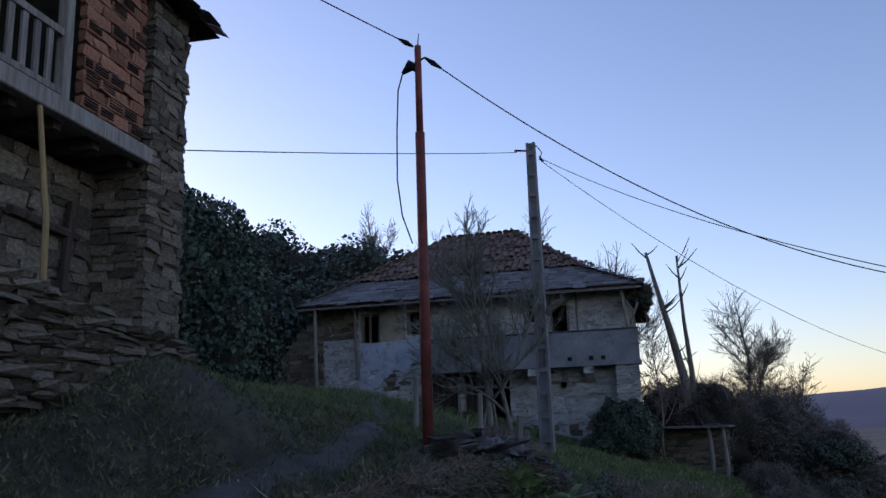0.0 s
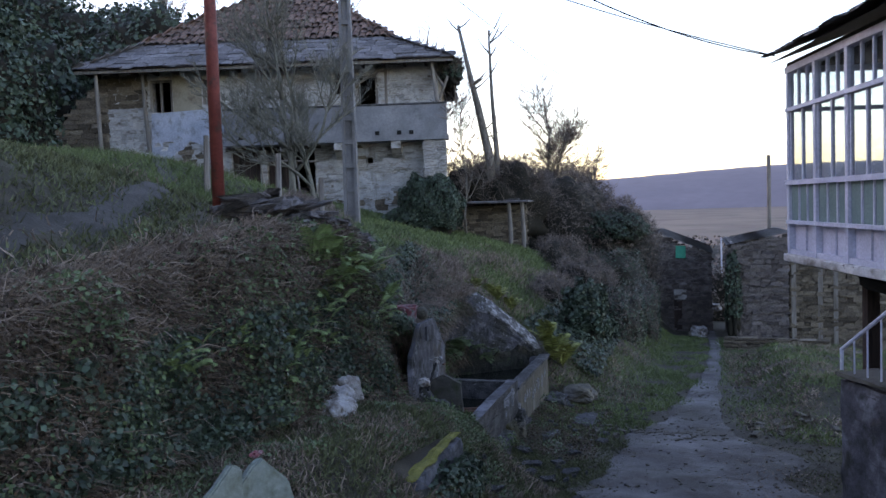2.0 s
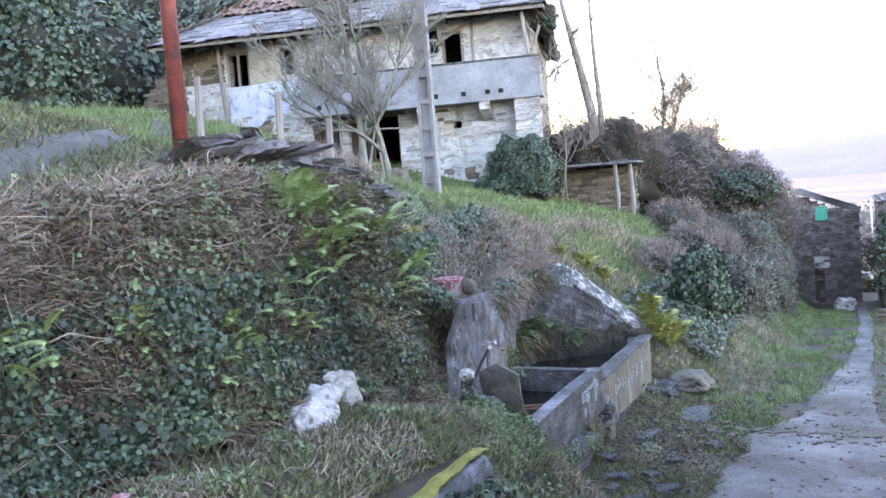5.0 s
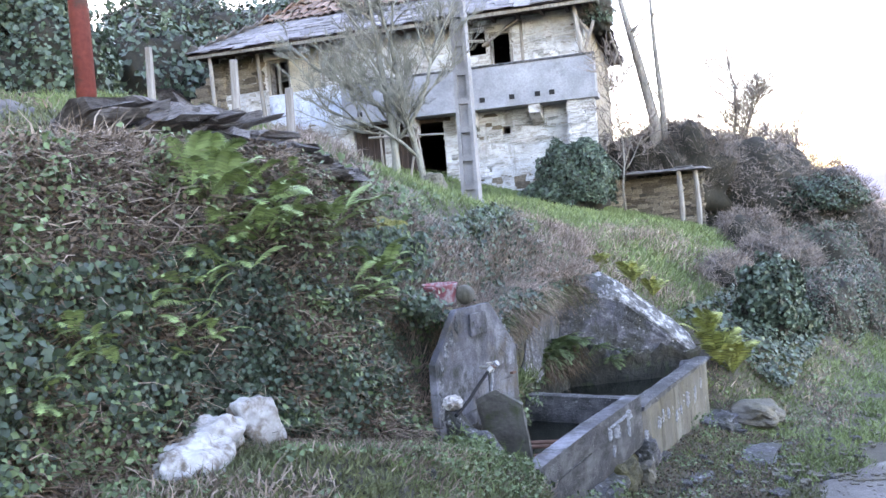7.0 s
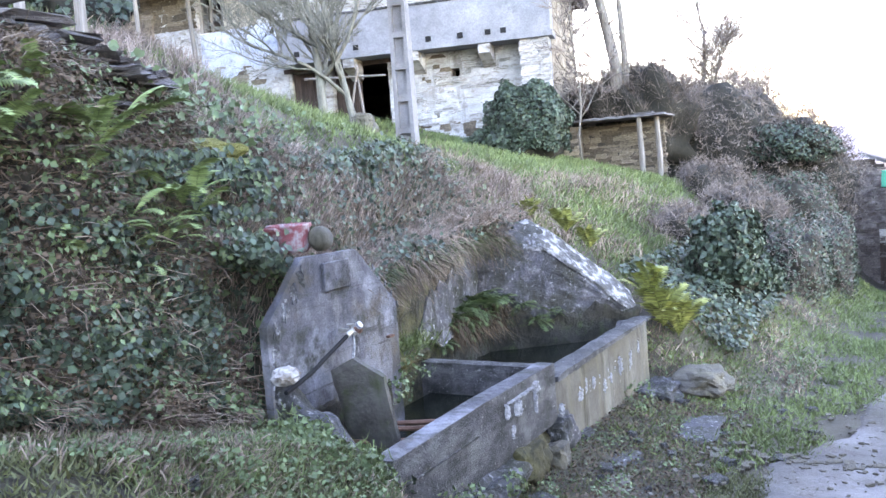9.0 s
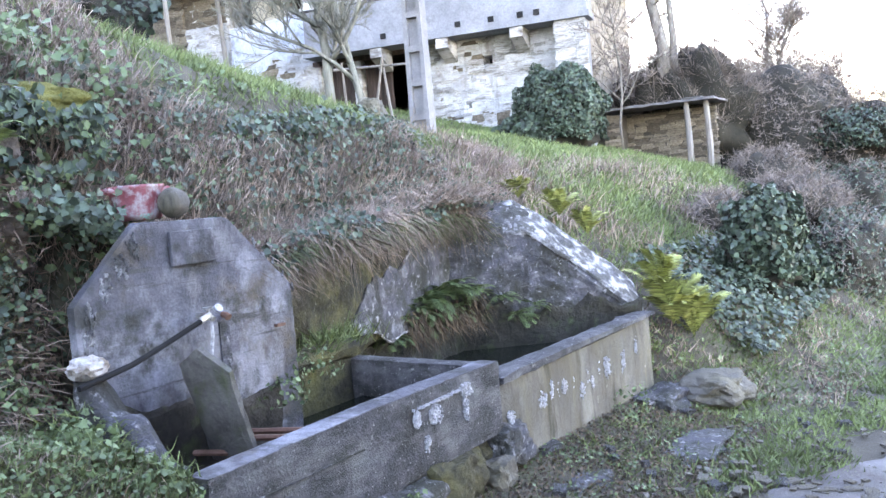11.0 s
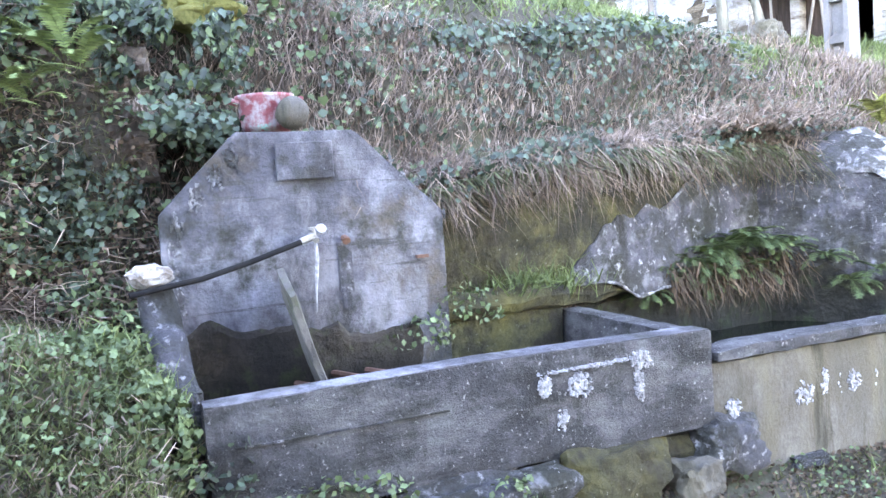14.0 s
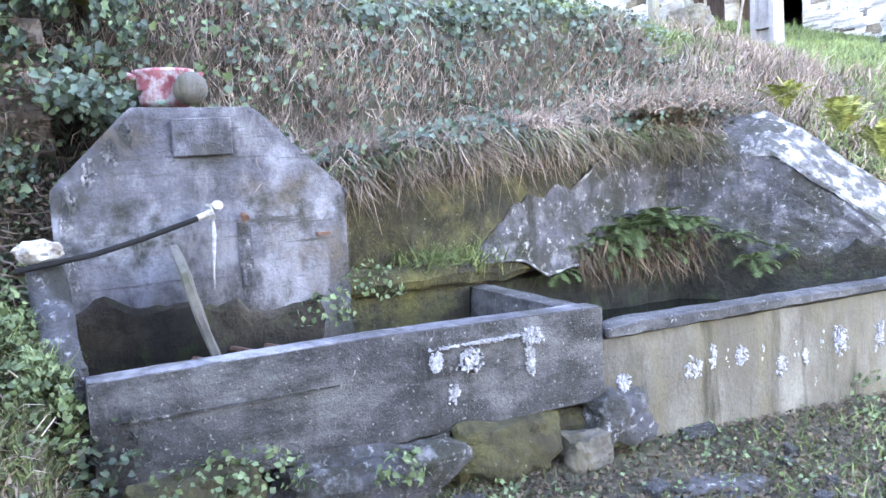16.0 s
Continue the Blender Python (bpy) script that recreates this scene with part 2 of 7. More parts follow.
    "white": material("white_masonry", [(0.3, (0.2, 0.18, 0.155)), (0.46, (0.46, 0.445, 0.42)), (0.7, (0.68, 0.67, 0.65))], 1.6, fine=24, stain=((0.15, 0.125, 0.1), 0.58, 3), bump=0.9, stretch=(1, 1, 2.2), obj=0.22, more=(((0.08, 0.065, 0.055), 0.66, 8, 0.03),)),
    "parapet": material("parapet_render", [(0.3, (0.17, 0.17, 0.178)), (0.7, (0.28, 0.28, 0.29))], 1.5, fine=30, stain=((0.12, 0.12, 0.12), 0.66, 2.5), bump=0.3),
    "earthrock": material("earthy_rock", [(0.3, (0.05, 0.041, 0.033)), (0.7, (0.17, 0.14, 0.115))], 6, fine=30, obj=0.4, bump=1.0),
    "slate": material("slate", [(0.3, (0.07, 0.065, 0.065)), (0.7, (0.19, 0.18, 0.18))], 5, fine=25, obj=0.4, rough=0.7),
    "tile": material("clay_tile", [(0.3, (0.1, 0.06, 0.045)), (0.7, (0.23, 0.14, 0.11))], 5, fine=25, obj=0.35, stain=((0.1, 0.09, 0.075), 0.55, 3)),
    "wood": material("grey_wood", [(0.3, (0.14, 0.12, 0.10)), (0.7, (0.32, 0.29, 0.26))], 3, fine=25, stretch=(8, 8, 0.7), obj=0.2),
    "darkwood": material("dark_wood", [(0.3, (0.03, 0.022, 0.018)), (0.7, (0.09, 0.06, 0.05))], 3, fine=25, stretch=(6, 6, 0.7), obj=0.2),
    "redsteel": material("red_steel", [(0.3, (0.12, 0.025, 0.018)), (0.7, (0.26, 0.06, 0.045))], 6, fine=40, rough=0.6, stain=((0.08, 0.04, 0.03), 0.6, 8)),
    "pole": material("pole_concrete", [(0.3, (0.13, 0.125, 0.125)), (0.7, (0.25, 0.24, 0.245))], 3, fine=60, bump=0.2),
    "brick": material("hollow_brick", [(0.3, (0.2, 0.085, 0.05)), (0.7, (0.4, 0.19, 0.12))], 4, fine=30, obj=0.35),
    "asphalt": material("worn_track", [(0.3, (0.05, 0.045, 0.042)), (0.5, (0.12, 0.112, 0.112)), (0.72, (0.22, 0.21, 0.21))], 1.1, fine=60, stain=((0.07, 0.066, 0.05), 0.6, 1.3, 0.14), spots=((0.3, 0.29, 0.28), 0.66, 30, 0.03), bump=0.8, more=(((0.075, 0.062, 0.05), 0.62, 4, 0.12), ((0.27, 0.26, 0.26), 0.7, 2.6, 0.05))),
    "paint": material("pale_paint", [(0.3, (0.42, 0.42, 0.5)), (0.7, (0.6, 0.6, 0.68))], 3, fine=30, bump=0.1, rough=0.5),
    "herb": material("herb_leaf", [(0.3, (0.055, 0.088, 0.04)), (0.7, (0.125, 0.175, 0.08))], 3, fine=20, obj=0.4, rough=0.5, bump=0),
    "leaf": material("ivy_leaf", [(0.3, (0.024, 0.044, 0.028)), (0.7, (0.07, 0.102, 0.066))], 3, fine=20, obj=0.6, rough=0.5, bump=0, spec=0.35),
    "grass2": material("olive_grass_blade", [(0.3, (0.055, 0.066, 0.03)), (0.7, (0.13, 0.142, 0.065))], 1.5, fine=10, obj=0.5, rough=0.6, bump=0),
    "grass": material("grass_blade", [(0.3, (0.07, 0.1, 0.036)), (0.7, (0.165, 0.215, 0.08))], 1.5, fine=10, obj=0.4, rough=0.6, bump=0),
}


M["pane"].node_tree.nodes["Principled BSDF"].inputs["Transmission Weight"].default_value = 1.0


# ---- shape helpers ----
def part(name, bm, mat, parent=None, label="", smooth=False):
    me = bpy.data.meshes.new(name)
    bm.normal_update()
    bm.to_mesh(me)
    bm.free()
    me.materials.append(M[mat])
    if smooth:
        me.shade_smooth()
    ob = new(name, me)
    if parent is not None:
        ob.parent = parent
    if label:
        ob["label"] = label
    return ob


def thing(name, at=(0, 0, 0), rz=0.0, label="", category="", group="", kind=""):
    e = new(name)
    e.matrix_world = pose(*at, 0, 0, rz)
    e.empty_display_size = 0.1
    return tagged(e, label, category, group, kind)


def box(bm, x0, x1, y0, y1, z0, z1, bevel=0.0, m=None):
    vs = [bm.verts.new(p) for p in ((x0, y0, z0), (x1, y0, z0), (x1, y1, z0), (x0, y1, z0), (x0, y0, z1), (x1, y0, z1), (x1, y1, z1), (x0, y1, z1))]
    if m is not None:
        for v in vs:
            v.co = m @ v.co
    fs = [bm.faces.new([vs[i] for i in f]) for f in ((0, 3, 2, 1), (4, 5, 6, 7), (0, 1, 5, 4), (1, 2, 6, 5), (2, 3, 7, 6), (3, 0, 4, 7))]
    if bevel:
        bmesh.ops.bevel(bm, geom=list({e for f in fs for e in f.edges}), offset=bevel, segments=1, affect="EDGES")


def boxes(*rows, bevel=0.0):
    bm = bmesh.new()
    for r in rows:
        box(bm, *r, bevel=bevel)
    return bm


def tube(bm, pts, radii, n=8, cap=True):
    pts = [Vector(p) for p in pts]
    rings, up = [], Vector((0.3, 0.2, 1)).normalized()
    for i, p in enumerate(pts):
        d = (pts[min(i + 1, len(pts) - 1)] - pts[max(i - 1, 0)]).normalized()
        a = d.cross(up if abs(d.dot(up)) < 0.9 else Vector((1, 0, 0))).normalized()
        b = d.cross(a)
        r = radii[i] if isinstance(radii, (list, tuple)) else radii
        rings.append([bm.verts.new(p + r * (math.cos(2 * math.pi * k / n) * a + math.sin(2 * math.pi * k / n) * b)) for k in range(n)])
    for r0, r1 in zip(rings, rings[1:]):
        for k in range(n):
            bm.faces.new((r0[k], r0[(k + 1) % n], r1[(k + 1) % n], r1[k]))
    if cap:
        bm.faces.new(rings[0][::-1])
        bm.faces.new(rings[-1])


# ---- ground ----
def interp(v, pts):
    return np.interp(v, [p[0] for p in pts], [p[1] for p in pts])


LANE = [(-60, 9.0), (-6, 1.3), (0, 0.05), (1, -0.22), (3.8, -0.7), (6.1, -1.17), (7.84, -1.6), (9.5, -1.88), (12, -2.03), (14, -2.15), (20, -2.5), (30, -3.2), (60, -6), (200, -30)]
EDGE = [(-20, 2.5), (0, 0.62), (4.6, 0.72), (8, 1.05), (9, 0.9), (10.2, 0.45), (11.5, 0.05), (13, -0.15), (14, -0.3), (20, -0.15), (26, -0.4), (40, -2.2), (80, -6)]
APRON = [(-10, 1.2), (0, 0.35), (3, 0.0), (4, -0.2), (5.5, -0.38), (7.6, -0.5), (9.4, -1.02), (9.62, -1.75), (14.5, -1.9), (15.6, -1.5), (20, -1.6), (30, -2.3)]
CLIFF = [(9.3, -3.6), (9.6, -3.8), (11, -3.95), (12, -4.1), (13.2, -4.35), (14, -4.0), (14.7, -3.45), (20, -3.3), (30, -3.3)]
WIDTH = [(9.2, 0.24), (9.8, 0.2), (13.4, 0.22), (14.8, 1.2), (30, 1.4)]


def smooth(t):
    t = np.clip(t, 0, 1)
    return t * t * (3 - 2 * t)


def height(x, y):
    x, y = np.asarray(x, float), np.asarray(y, float)
    lane = interp(y, LANE)
    top = interp(y, EDGE)
    d = np.clip(-3.9 - x, 0, None)
    flat = 0.13 * smooth((y - 7) / 2.5) * smooth((22 - y) / 2)
    up = top + 0.28 * np.minimum(d, 14) - flat * np.clip(d - 3.6, 0, 10.4) + 0.35 * np.clip(d - 14, 0, 40)
    apron = np.minimum(interp(y, APRON), top)
    low = lane + (apron - lane) * smooth((interp(y, [(5.0, -2.05), (6.0, -1.55), (9.4, -1.6), (9.7, -1.75), (14.6, -1.75), (16.5, -1.25), (20, -0.75), (30, -0.7)]) - x) / 1.3)
    rag = np.where(y < 9.3, 0.09 * np.sin(y * 3.1 + 0.7 * np.sin(y * 5)) + 0.05 * np.sin(y * 8.3), 0)
    z = low + (up - low) * smooth(0.5 + (interp(y, CLIFF) + rag - x) / (2 * interp(y, WIDTH)))
    z = z + 0.52 * smooth((-3.8 - x) / 0.9) * smooth((y - 8.8) / 1.6) * smooth((17.5 - y) / 4.0) * smooth((x + 14) / 4)
    z = np.where(x > 1.6, lane - 0.06 * np.minimum(x - 1.6, 60), z)
    z = z + 0.5 * np.exp(-((x + 6.8) ** 2 + (y - 5.2) ** 2) / 3.0) + 0.3 * np.exp(-((x + 6.3) ** 2 / 3.5 + (y - 11.8) ** 2 / 6.0)) * smooth((-3.9 - x) / 0.7)
    z = z + 0.45 * np.exp(-((x + 6.1) ** 2 / 1.3 + (y - 4.6) ** 2 / 5.0)) * smooth((-4.6 - x) / 1.0)
    z = z + 0.35 * smooth((x - 0.7) / 0.9) * smooth((y - 13.5) / 3) * smooth((23.5 - y) / 2)
    far = np.hypot(x, y)
    ridge = -30 + 0 * x
    w = smooth((far - 60) / 300)
    return z * (1 - w) + ridge * w


def build_ground():
    xs = np.concatenate([-np.geomspace(4000, 24, 40), np.arange(-23, -6, 0.3), np.arange(-6, 2.6, 0.06), np.arange(2.6, 12, 0.5), np.geomspace(12, 4000, 40)])
    ys = np.concatenate([-np.geomspace(4000, 8, 22), np.arange(-7, 3, 0.25), np.arange(3, 17, 0.08), np.arange(17, 40, 0.25), np.geomspace(40, 4000, 70)])
    gx, gy = np.meshgrid(xs, ys)
    gz = height(gx, gy)
    nz = np.array([noise.fractal(Vector((a * 0.8, b * 0.8, 0)), 1.0, 2.0, 4) for a, b in zip(gx.ravel(), gy.ravel())]).reshape(gz.shape)
    onlane = smooth((gx + 2.1) / 0.6) * smooth((1.5 - gx) / 0.4)
    tank = smooth((gx + 4.6) / 0.3) * smooth((-2.0 - gx) / 0.3) * smooth((gy - 9.2) / 0.3) * smooth((15 - gy) / 0.4)
    gz = gz + (nz - 0.45) * (0.07 - 0.055 * np.maximum(onlane, tank))
    co = np.stack([gx, gy, gz], -1).reshape(-1, 3)
    w, h = len(xs), len(ys)
    i = (np.arange(h - 1)[:, None] * w + np.arange(w - 1)[None]).ravel()
    faces = np.stack([i, i + 1, i + 1 + w, i + w], -1)
    me = bpy.data.meshes.new("ground")
    me.from_pydata(co.tolist(), [], faces.tolist())
    me.shade_smooth()
    me.materials.append(M["ground"])
    return tagged(new("ground", me), "sloping hillside ground with damp soil and grass", kind="structure")


ground = build_ground()


def far_hills():
    bm = bmesh.new()
    rows = []
    for k in range(241):
        a = radians(-75 + 120 * k / 240)
        top = 66 + 34 * float(smooth(0.5 + (a + 0.02) * 2.6)) + 5 * math.sin(a * 9 + 1) + 2.0 * noise.noise(Vector((a * 40, 0, 0))) + 1.2 * noise.noise(Vector((a * 160, 5, 0)))
        row = []
        for f in range(9):
            d = 2200 + 900 * f / 8
            z = -32 + (top + 32) * math.sin(f / 8 * math.pi / 2)
            row.append(bm.verts.new((math.sin(a) * d, math.cos(a) * d, z)))
        rows.append(row)
    for r0, r1 in zip(rows, rows[1:]):
        for f in range(8):
            bm.faces.new((r0[f], r1[f], r1[f + 1], r0[f + 1]))
    # Faint blue emission adds the haze; the ridge itself is no light source.
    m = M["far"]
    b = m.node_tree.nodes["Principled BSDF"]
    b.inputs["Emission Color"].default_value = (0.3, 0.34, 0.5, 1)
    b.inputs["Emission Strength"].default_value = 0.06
    tagged(part("backdrop", bm, "far", smooth=True), "distant wooded ridge at dusk, valley haze put into its colour and glow", kind="structure")


far_hills()


def field():
    """The brown winter fields of the valley floor."""
    bm = bmesh.new()
    rows = []
    for y in np.geomspace(70, 2300, 26):
        rows.append([bm.verts.new((x * (y + 120), y, float(height(x * (y + 120), y)) + 0.7)) for x in np.linspace(-1.2, 0.9, 22)])
    for r0, r1 in zip(rows, rows[1:]):
        for k in range(21):
            bm.faces.new((r0[k], r0[k + 1], r1[k + 1], r1[k]))
    tagged(part("field", bm, "field", smooth=True), "brown winter fields on the valley floor", kind="structure")


field()


def ground_z(x, y):
    return float(height(x, y))


def lane_sheet():
    """The worn track: a thin skin over the ground with ragged edges."""
    ys = np.arange(-6, 45, 0.12)
    bm = bmesh.new()
    rows = []
    for y in ys:
        n1, n2 = noise.noise(Vector((y * 0.7, 3, 0))), noise.noise(Vector((y * 0.9, 9, 0)))
        n1 += 0.35 * noise.noise(Vector((y * 4, 5, 0)))
        mid, half = float(interp(y, [(-6, -0.2), (11, -0.2), (13.2, -0.35), (15, -0.2), (19, 0.1), (24, 0.3), (45, 0.2)])), float(interp(y, [(-6, 1.45), (10, 1.35), (12.6, 1.0), (13.6, 0.5), (16, 0.3), (20, 0.16), (45, 0.14)]))
        n1, n2 = 1.5 * n1, 1.5 * n2
        a, b = mid - half + 0.3 * n1 * half, mid + half + 0.25 * n2 * half
        row = []
        for k in range(13):
            x = a + (b - a) * k / 12
            z = ground_z(x, y) + (0.02 if 0 < k < 12 else -0.05) + 0.015 * noise.noise(Vector((x * 3, y * 3, 0)))
            row.append(bm.verts.new((x, y, z)))
        rows.append(row)
    for r0, r1 in zip(rows, rows[1:]):
        for k in range(12):
            bm.faces.new((r0[k], r0[k + 1], r1[k + 1], r1[k]))
    ob = part("track", bm, "asphalt", smooth=True)
    tagged(ob, "worn grey village track with patched stony surface", kind="structure")


lane_sheet()


def path_x(y):
    return interp(y, [(1.5, -4.5), (4.9, -4.68), (6.3, -4.84), (7.1, -5.07), (9, -6.0), (10.5, -7.2)])


def upper_track():
    bm = bmesh.new()
    rows = []
    for t in np.linspace(0, 0.6, 40):
        y = 1.5 + 15 * t
        x = float(path_x(y)) + 0.12 * noise.noise(Vector((t * 20, 7, 0)))
        row = []
        for k in range(5):
            xx = x - 0.22 * (1 + 0.4 * noise.noise(Vector((t * 9, 0, 0)))) + 0.11 * k
            row.append(bm.verts.new((xx, y, ground_z(xx, y) + (0.012 + 0.05 * noise.noise(Vector((xx * 4, y * 3, 0))) if 0 < k < 4 else -0.05))))
        rows.append(row)
    for r0, r1 in zip(rows, rows[1:]):
        for k in range(4):
            bm.faces.new((r0[k], r0[k + 1], r1[k + 1], r1[k]))
    tagged(part("path", bm, "dirtpath", smooth=True), "bare stony footpath across the grass", kind="structure")


upper_track()


# ---- pieces ----
rng = random.Random(5)


def lump(seed, jitter=0.16, cuts=0):
    """A rough stone in a unit box centred on the origin."""
    r = random.Random(seed)
    bm = bmesh.new()
    box(bm, -0.5, 0.5, -0.5, 0.5, -0.5, 0.5)
    bmesh.ops.bevel(bm, geom=bm.edges[:], offset=0.09, segments=1, affect="EDGES")
    for v in bm.verts:
        v.co += Vector([r.uniform(-jitter, jitter) * 0.5 for _ in range(3)])
    me = bpy.data.meshes.new("piece")
    bm.normal_update()
    bm.to_mesh(me)
    bm.free()
    return me


LUMPS = [lump(s, 0.26) for s in range(6)]


def piece_mesh(mat, k, kind="lump", store={}):
    key = (mat, k % 6, kind)
    if key not in store:
        if kind == "lump":
            me = LUMPS[k % 6].copy()
        else:
            bm = bmesh.new()
            if kind == "canal":
                n = 4
                ring = []
                for v in (-0.5, 0.5):
                    ring.append([bm.verts.new((0.5 * math.cos(math.pi * i / n), v, 0.5 * math.sin(math.pi * i / n) * (1 if v < 0 else 0.8))) for i in range(n + 1)])
                    ring.append([bm.verts.new((0.42 * math.cos(math.pi * i / n), v, 0.42 * math.sin(math.pi * i / n) * (1 if v < 0 else 0.8))) for i in range(n + 1)])
                o0, i0, o1, i1 = ring
                for i in range(n):
                    bm.faces.new((o0[i], o0[i + 1], o1[i + 1], o1[i]))
                    bm.faces.new((i0[i + 1], i0[i], i1[i], i1[i + 1]))
                    bm.faces.new((o0[i + 1], o0[i], i0[i], i0[i + 1]))
            me = bpy.data.meshes.new("piece")
            bm.normal_update()
            bm.to_mesh(me)
            bm.free()
        me.materials.clear()
        me.materials.append(M[mat])
        store[key] = me
    return store[key]


LATE = []


def pieces(name, parent, mats, mat, kind="lump", limit=300):
    """mats: the pieces' matrices in the parent's space, the nearest first. The first ones are objects, the rest one mesh."""
    LATE.append((name, parent, mats, mat, kind, limit))


def make_pieces():
    for name, parent, mats, mat, kind, limit in LATE:
        for k, m in enumerate(mats[:limit]):
            ob = new(name, piece_mesh(mat, k, kind))
            ob.parent = parent
            ob.matrix_basis = m
        rest = mats[limit:]
        if rest:
            co, fa = [], []
            for k, m in enumerate(rest):
                me = piece_mesh(mat, k, kind)
                base = len(co)
                co += [tuple(m @ v.co) for v in me.vertices]
                fa += [[base + i for i in p.vertices] for p in me.polygons]
            me = bpy.data.meshes.new(name + "_field")
            me.from_pydata(co, [], fa)
            me.materials.append(M[mat])
            ob = tagged(new(name + "_field", me), kind="stuff")
            ob.parent = parent


def block(x0, x1, y0, y1, z0, z1, r=None, tilt=1.5):
    m = Matrix.Translation(((x0 + x1) / 2, (y0 + y1) / 2, (z0 + z1) / 2))
    if r:
        m = m @ Euler([radians(r.uniform(-tilt, tilt)) for _ in range(3)]).to_matrix().to_4x4()
    return m @ Matrix.Diagonal((x1 - x0, y1 - y0, z1 - z0, 1))


def masonry(x0, x1, z0, z1, y, hgt=(0.06, 0.15), wid=(0.18, 0.5), holes=(), depth=0.08, proud=0.03, seed=1, axis="x", top=None):
    """Matrices of coursed rubble on the face y (or x, for axis 'y'), holes left out: (x0, x1, z0, z1)."""
    r, out, z = random.Random(seed), [], z0
    while z < z1 - 0.03:
        h = min(r.uniform(*hgt), z1 - z)
        x = x0
        while x < x1 - 0.02:
            w = min(r.uniform(*wid), x1 - x)
            if x1 - x - w < 0.08:
                w = x1 - x
            spans = [(x, x + w)]
            for q in holes:
                if z + h > q[2] + 0.01 and z < q[3] - 0.01:
                    spans = [s for a, b in spans for s in ((a, min(b, q[0])), (max(a, q[1]), b)) if s[1] - s[0] > 0.04]
            for a, b in spans:
                if top and z + h > top((a + b) / 2):
                    continue
                p = r.uniform(-proud, proud) * 0.8
                g = 0.003
                if axis == "x":
                    dz = r.uniform(-0.25, 0.25) * h
                    out.append(block(a + g, b - g, y - proud + p, y + depth, z + min(dz, 0), z + h + max(dz, 0), r, 3.5))
                elif axis == "-x":
                    out.append(block(a + g, b - g, y - depth, y + proud + p, z + g, z + h - g, r))
                else:
                    s = -1 if axis == "y" else 1
                    lo, hi = sorted((y + s * (proud + p), y - s * depth))
                    dz = r.uniform(-0.25, 0.25) * h
                    out.append(block(lo, hi, a + g, b - g, z + min(dz, 0), z + h + max(dz, 0), r, 3.5))
            x += w
        z += h
    return out


def slope_pieces(a, b, c, d, row, wid, thick, seed=1, lift=0.0, ragged=0.04, tilt=3):
    """Matrices of slates or tiles on the roof face a-b (eave), c-d (top, c above b): x along the eave, y up the slope."""
    a, b, c, d = map(Vector, (a, b, c, d))
    u = (b - a).normalized()
    n = u.cross((d - a)).normalized()
    if n.z < 0:
        n = -n
    v = n.cross(u).normalized()
    if v.z < 0:
        v = -v
    top = (d - a).dot(v)
    r, out, k = random.Random(seed), [], 0
    s = 0.0
    while s < top - row * 0.3:
        f = s / top
        x0, x1 = (d - a).dot(u) * f, (b - a).dot(u) * (1 - f) + (c - a).dot(u) * f
        x = x0
        while x < x1 - 0.05:
            w = r.uniform(*wid)
            w = min(w, x1 - x + 0.03)
            ln = row * 1.35
            p = a + u * (x + w / 2) + v * (s + ln / 2 + r.uniform(-ragged, ragged)) + n * (thick * 0.5 + lift + r.uniform(0, thick * 0.5))
            rot = Matrix((u, v, n)).transposed().to_4x4()
            out.append(Matrix.Translation(p) @ rot @ Euler((radians(-2.5 + r.uniform(-1, 1) * tilt * 0.5), radians(r.uniform(-1, 1) * tilt * 0.5), radians(r.uniform(-1, 1) * tilt))).to_matrix().to_4x4() @ Matrix.Diagonal((w * 0.97, ln, thick, 1)))
            x += w
        s += row
        k += 1
    return out


# ---- leaves, grass ----
def mesh_np(name, co, faces, mat, parent=None, label="", category="", kind="stuff"):
    me = bpy.data.meshes.new(name)
    co = np.ascontiguousarray(co, dtype=np.float32)
    nf, k = faces.shape
    me.vertices.add(len(co))
    me.vertices.foreach_set("co", co.ravel())
    me.loops.add(nf * k)
    me.loops.foreach_set("vertex_index", faces.ravel().astype(np.int32))
    me.polygons.add(nf)
    me.polygons.foreach_set("loop_start", (np.arange(nf) * k).astype(np.int32))
    me.update(calc_edges=True)
    me.materials.append(M[mat])
    ob = new(name, me)
    if parent is not None:
        ob.parent = parent
    return tagged(ob, label, category, kind=kind)


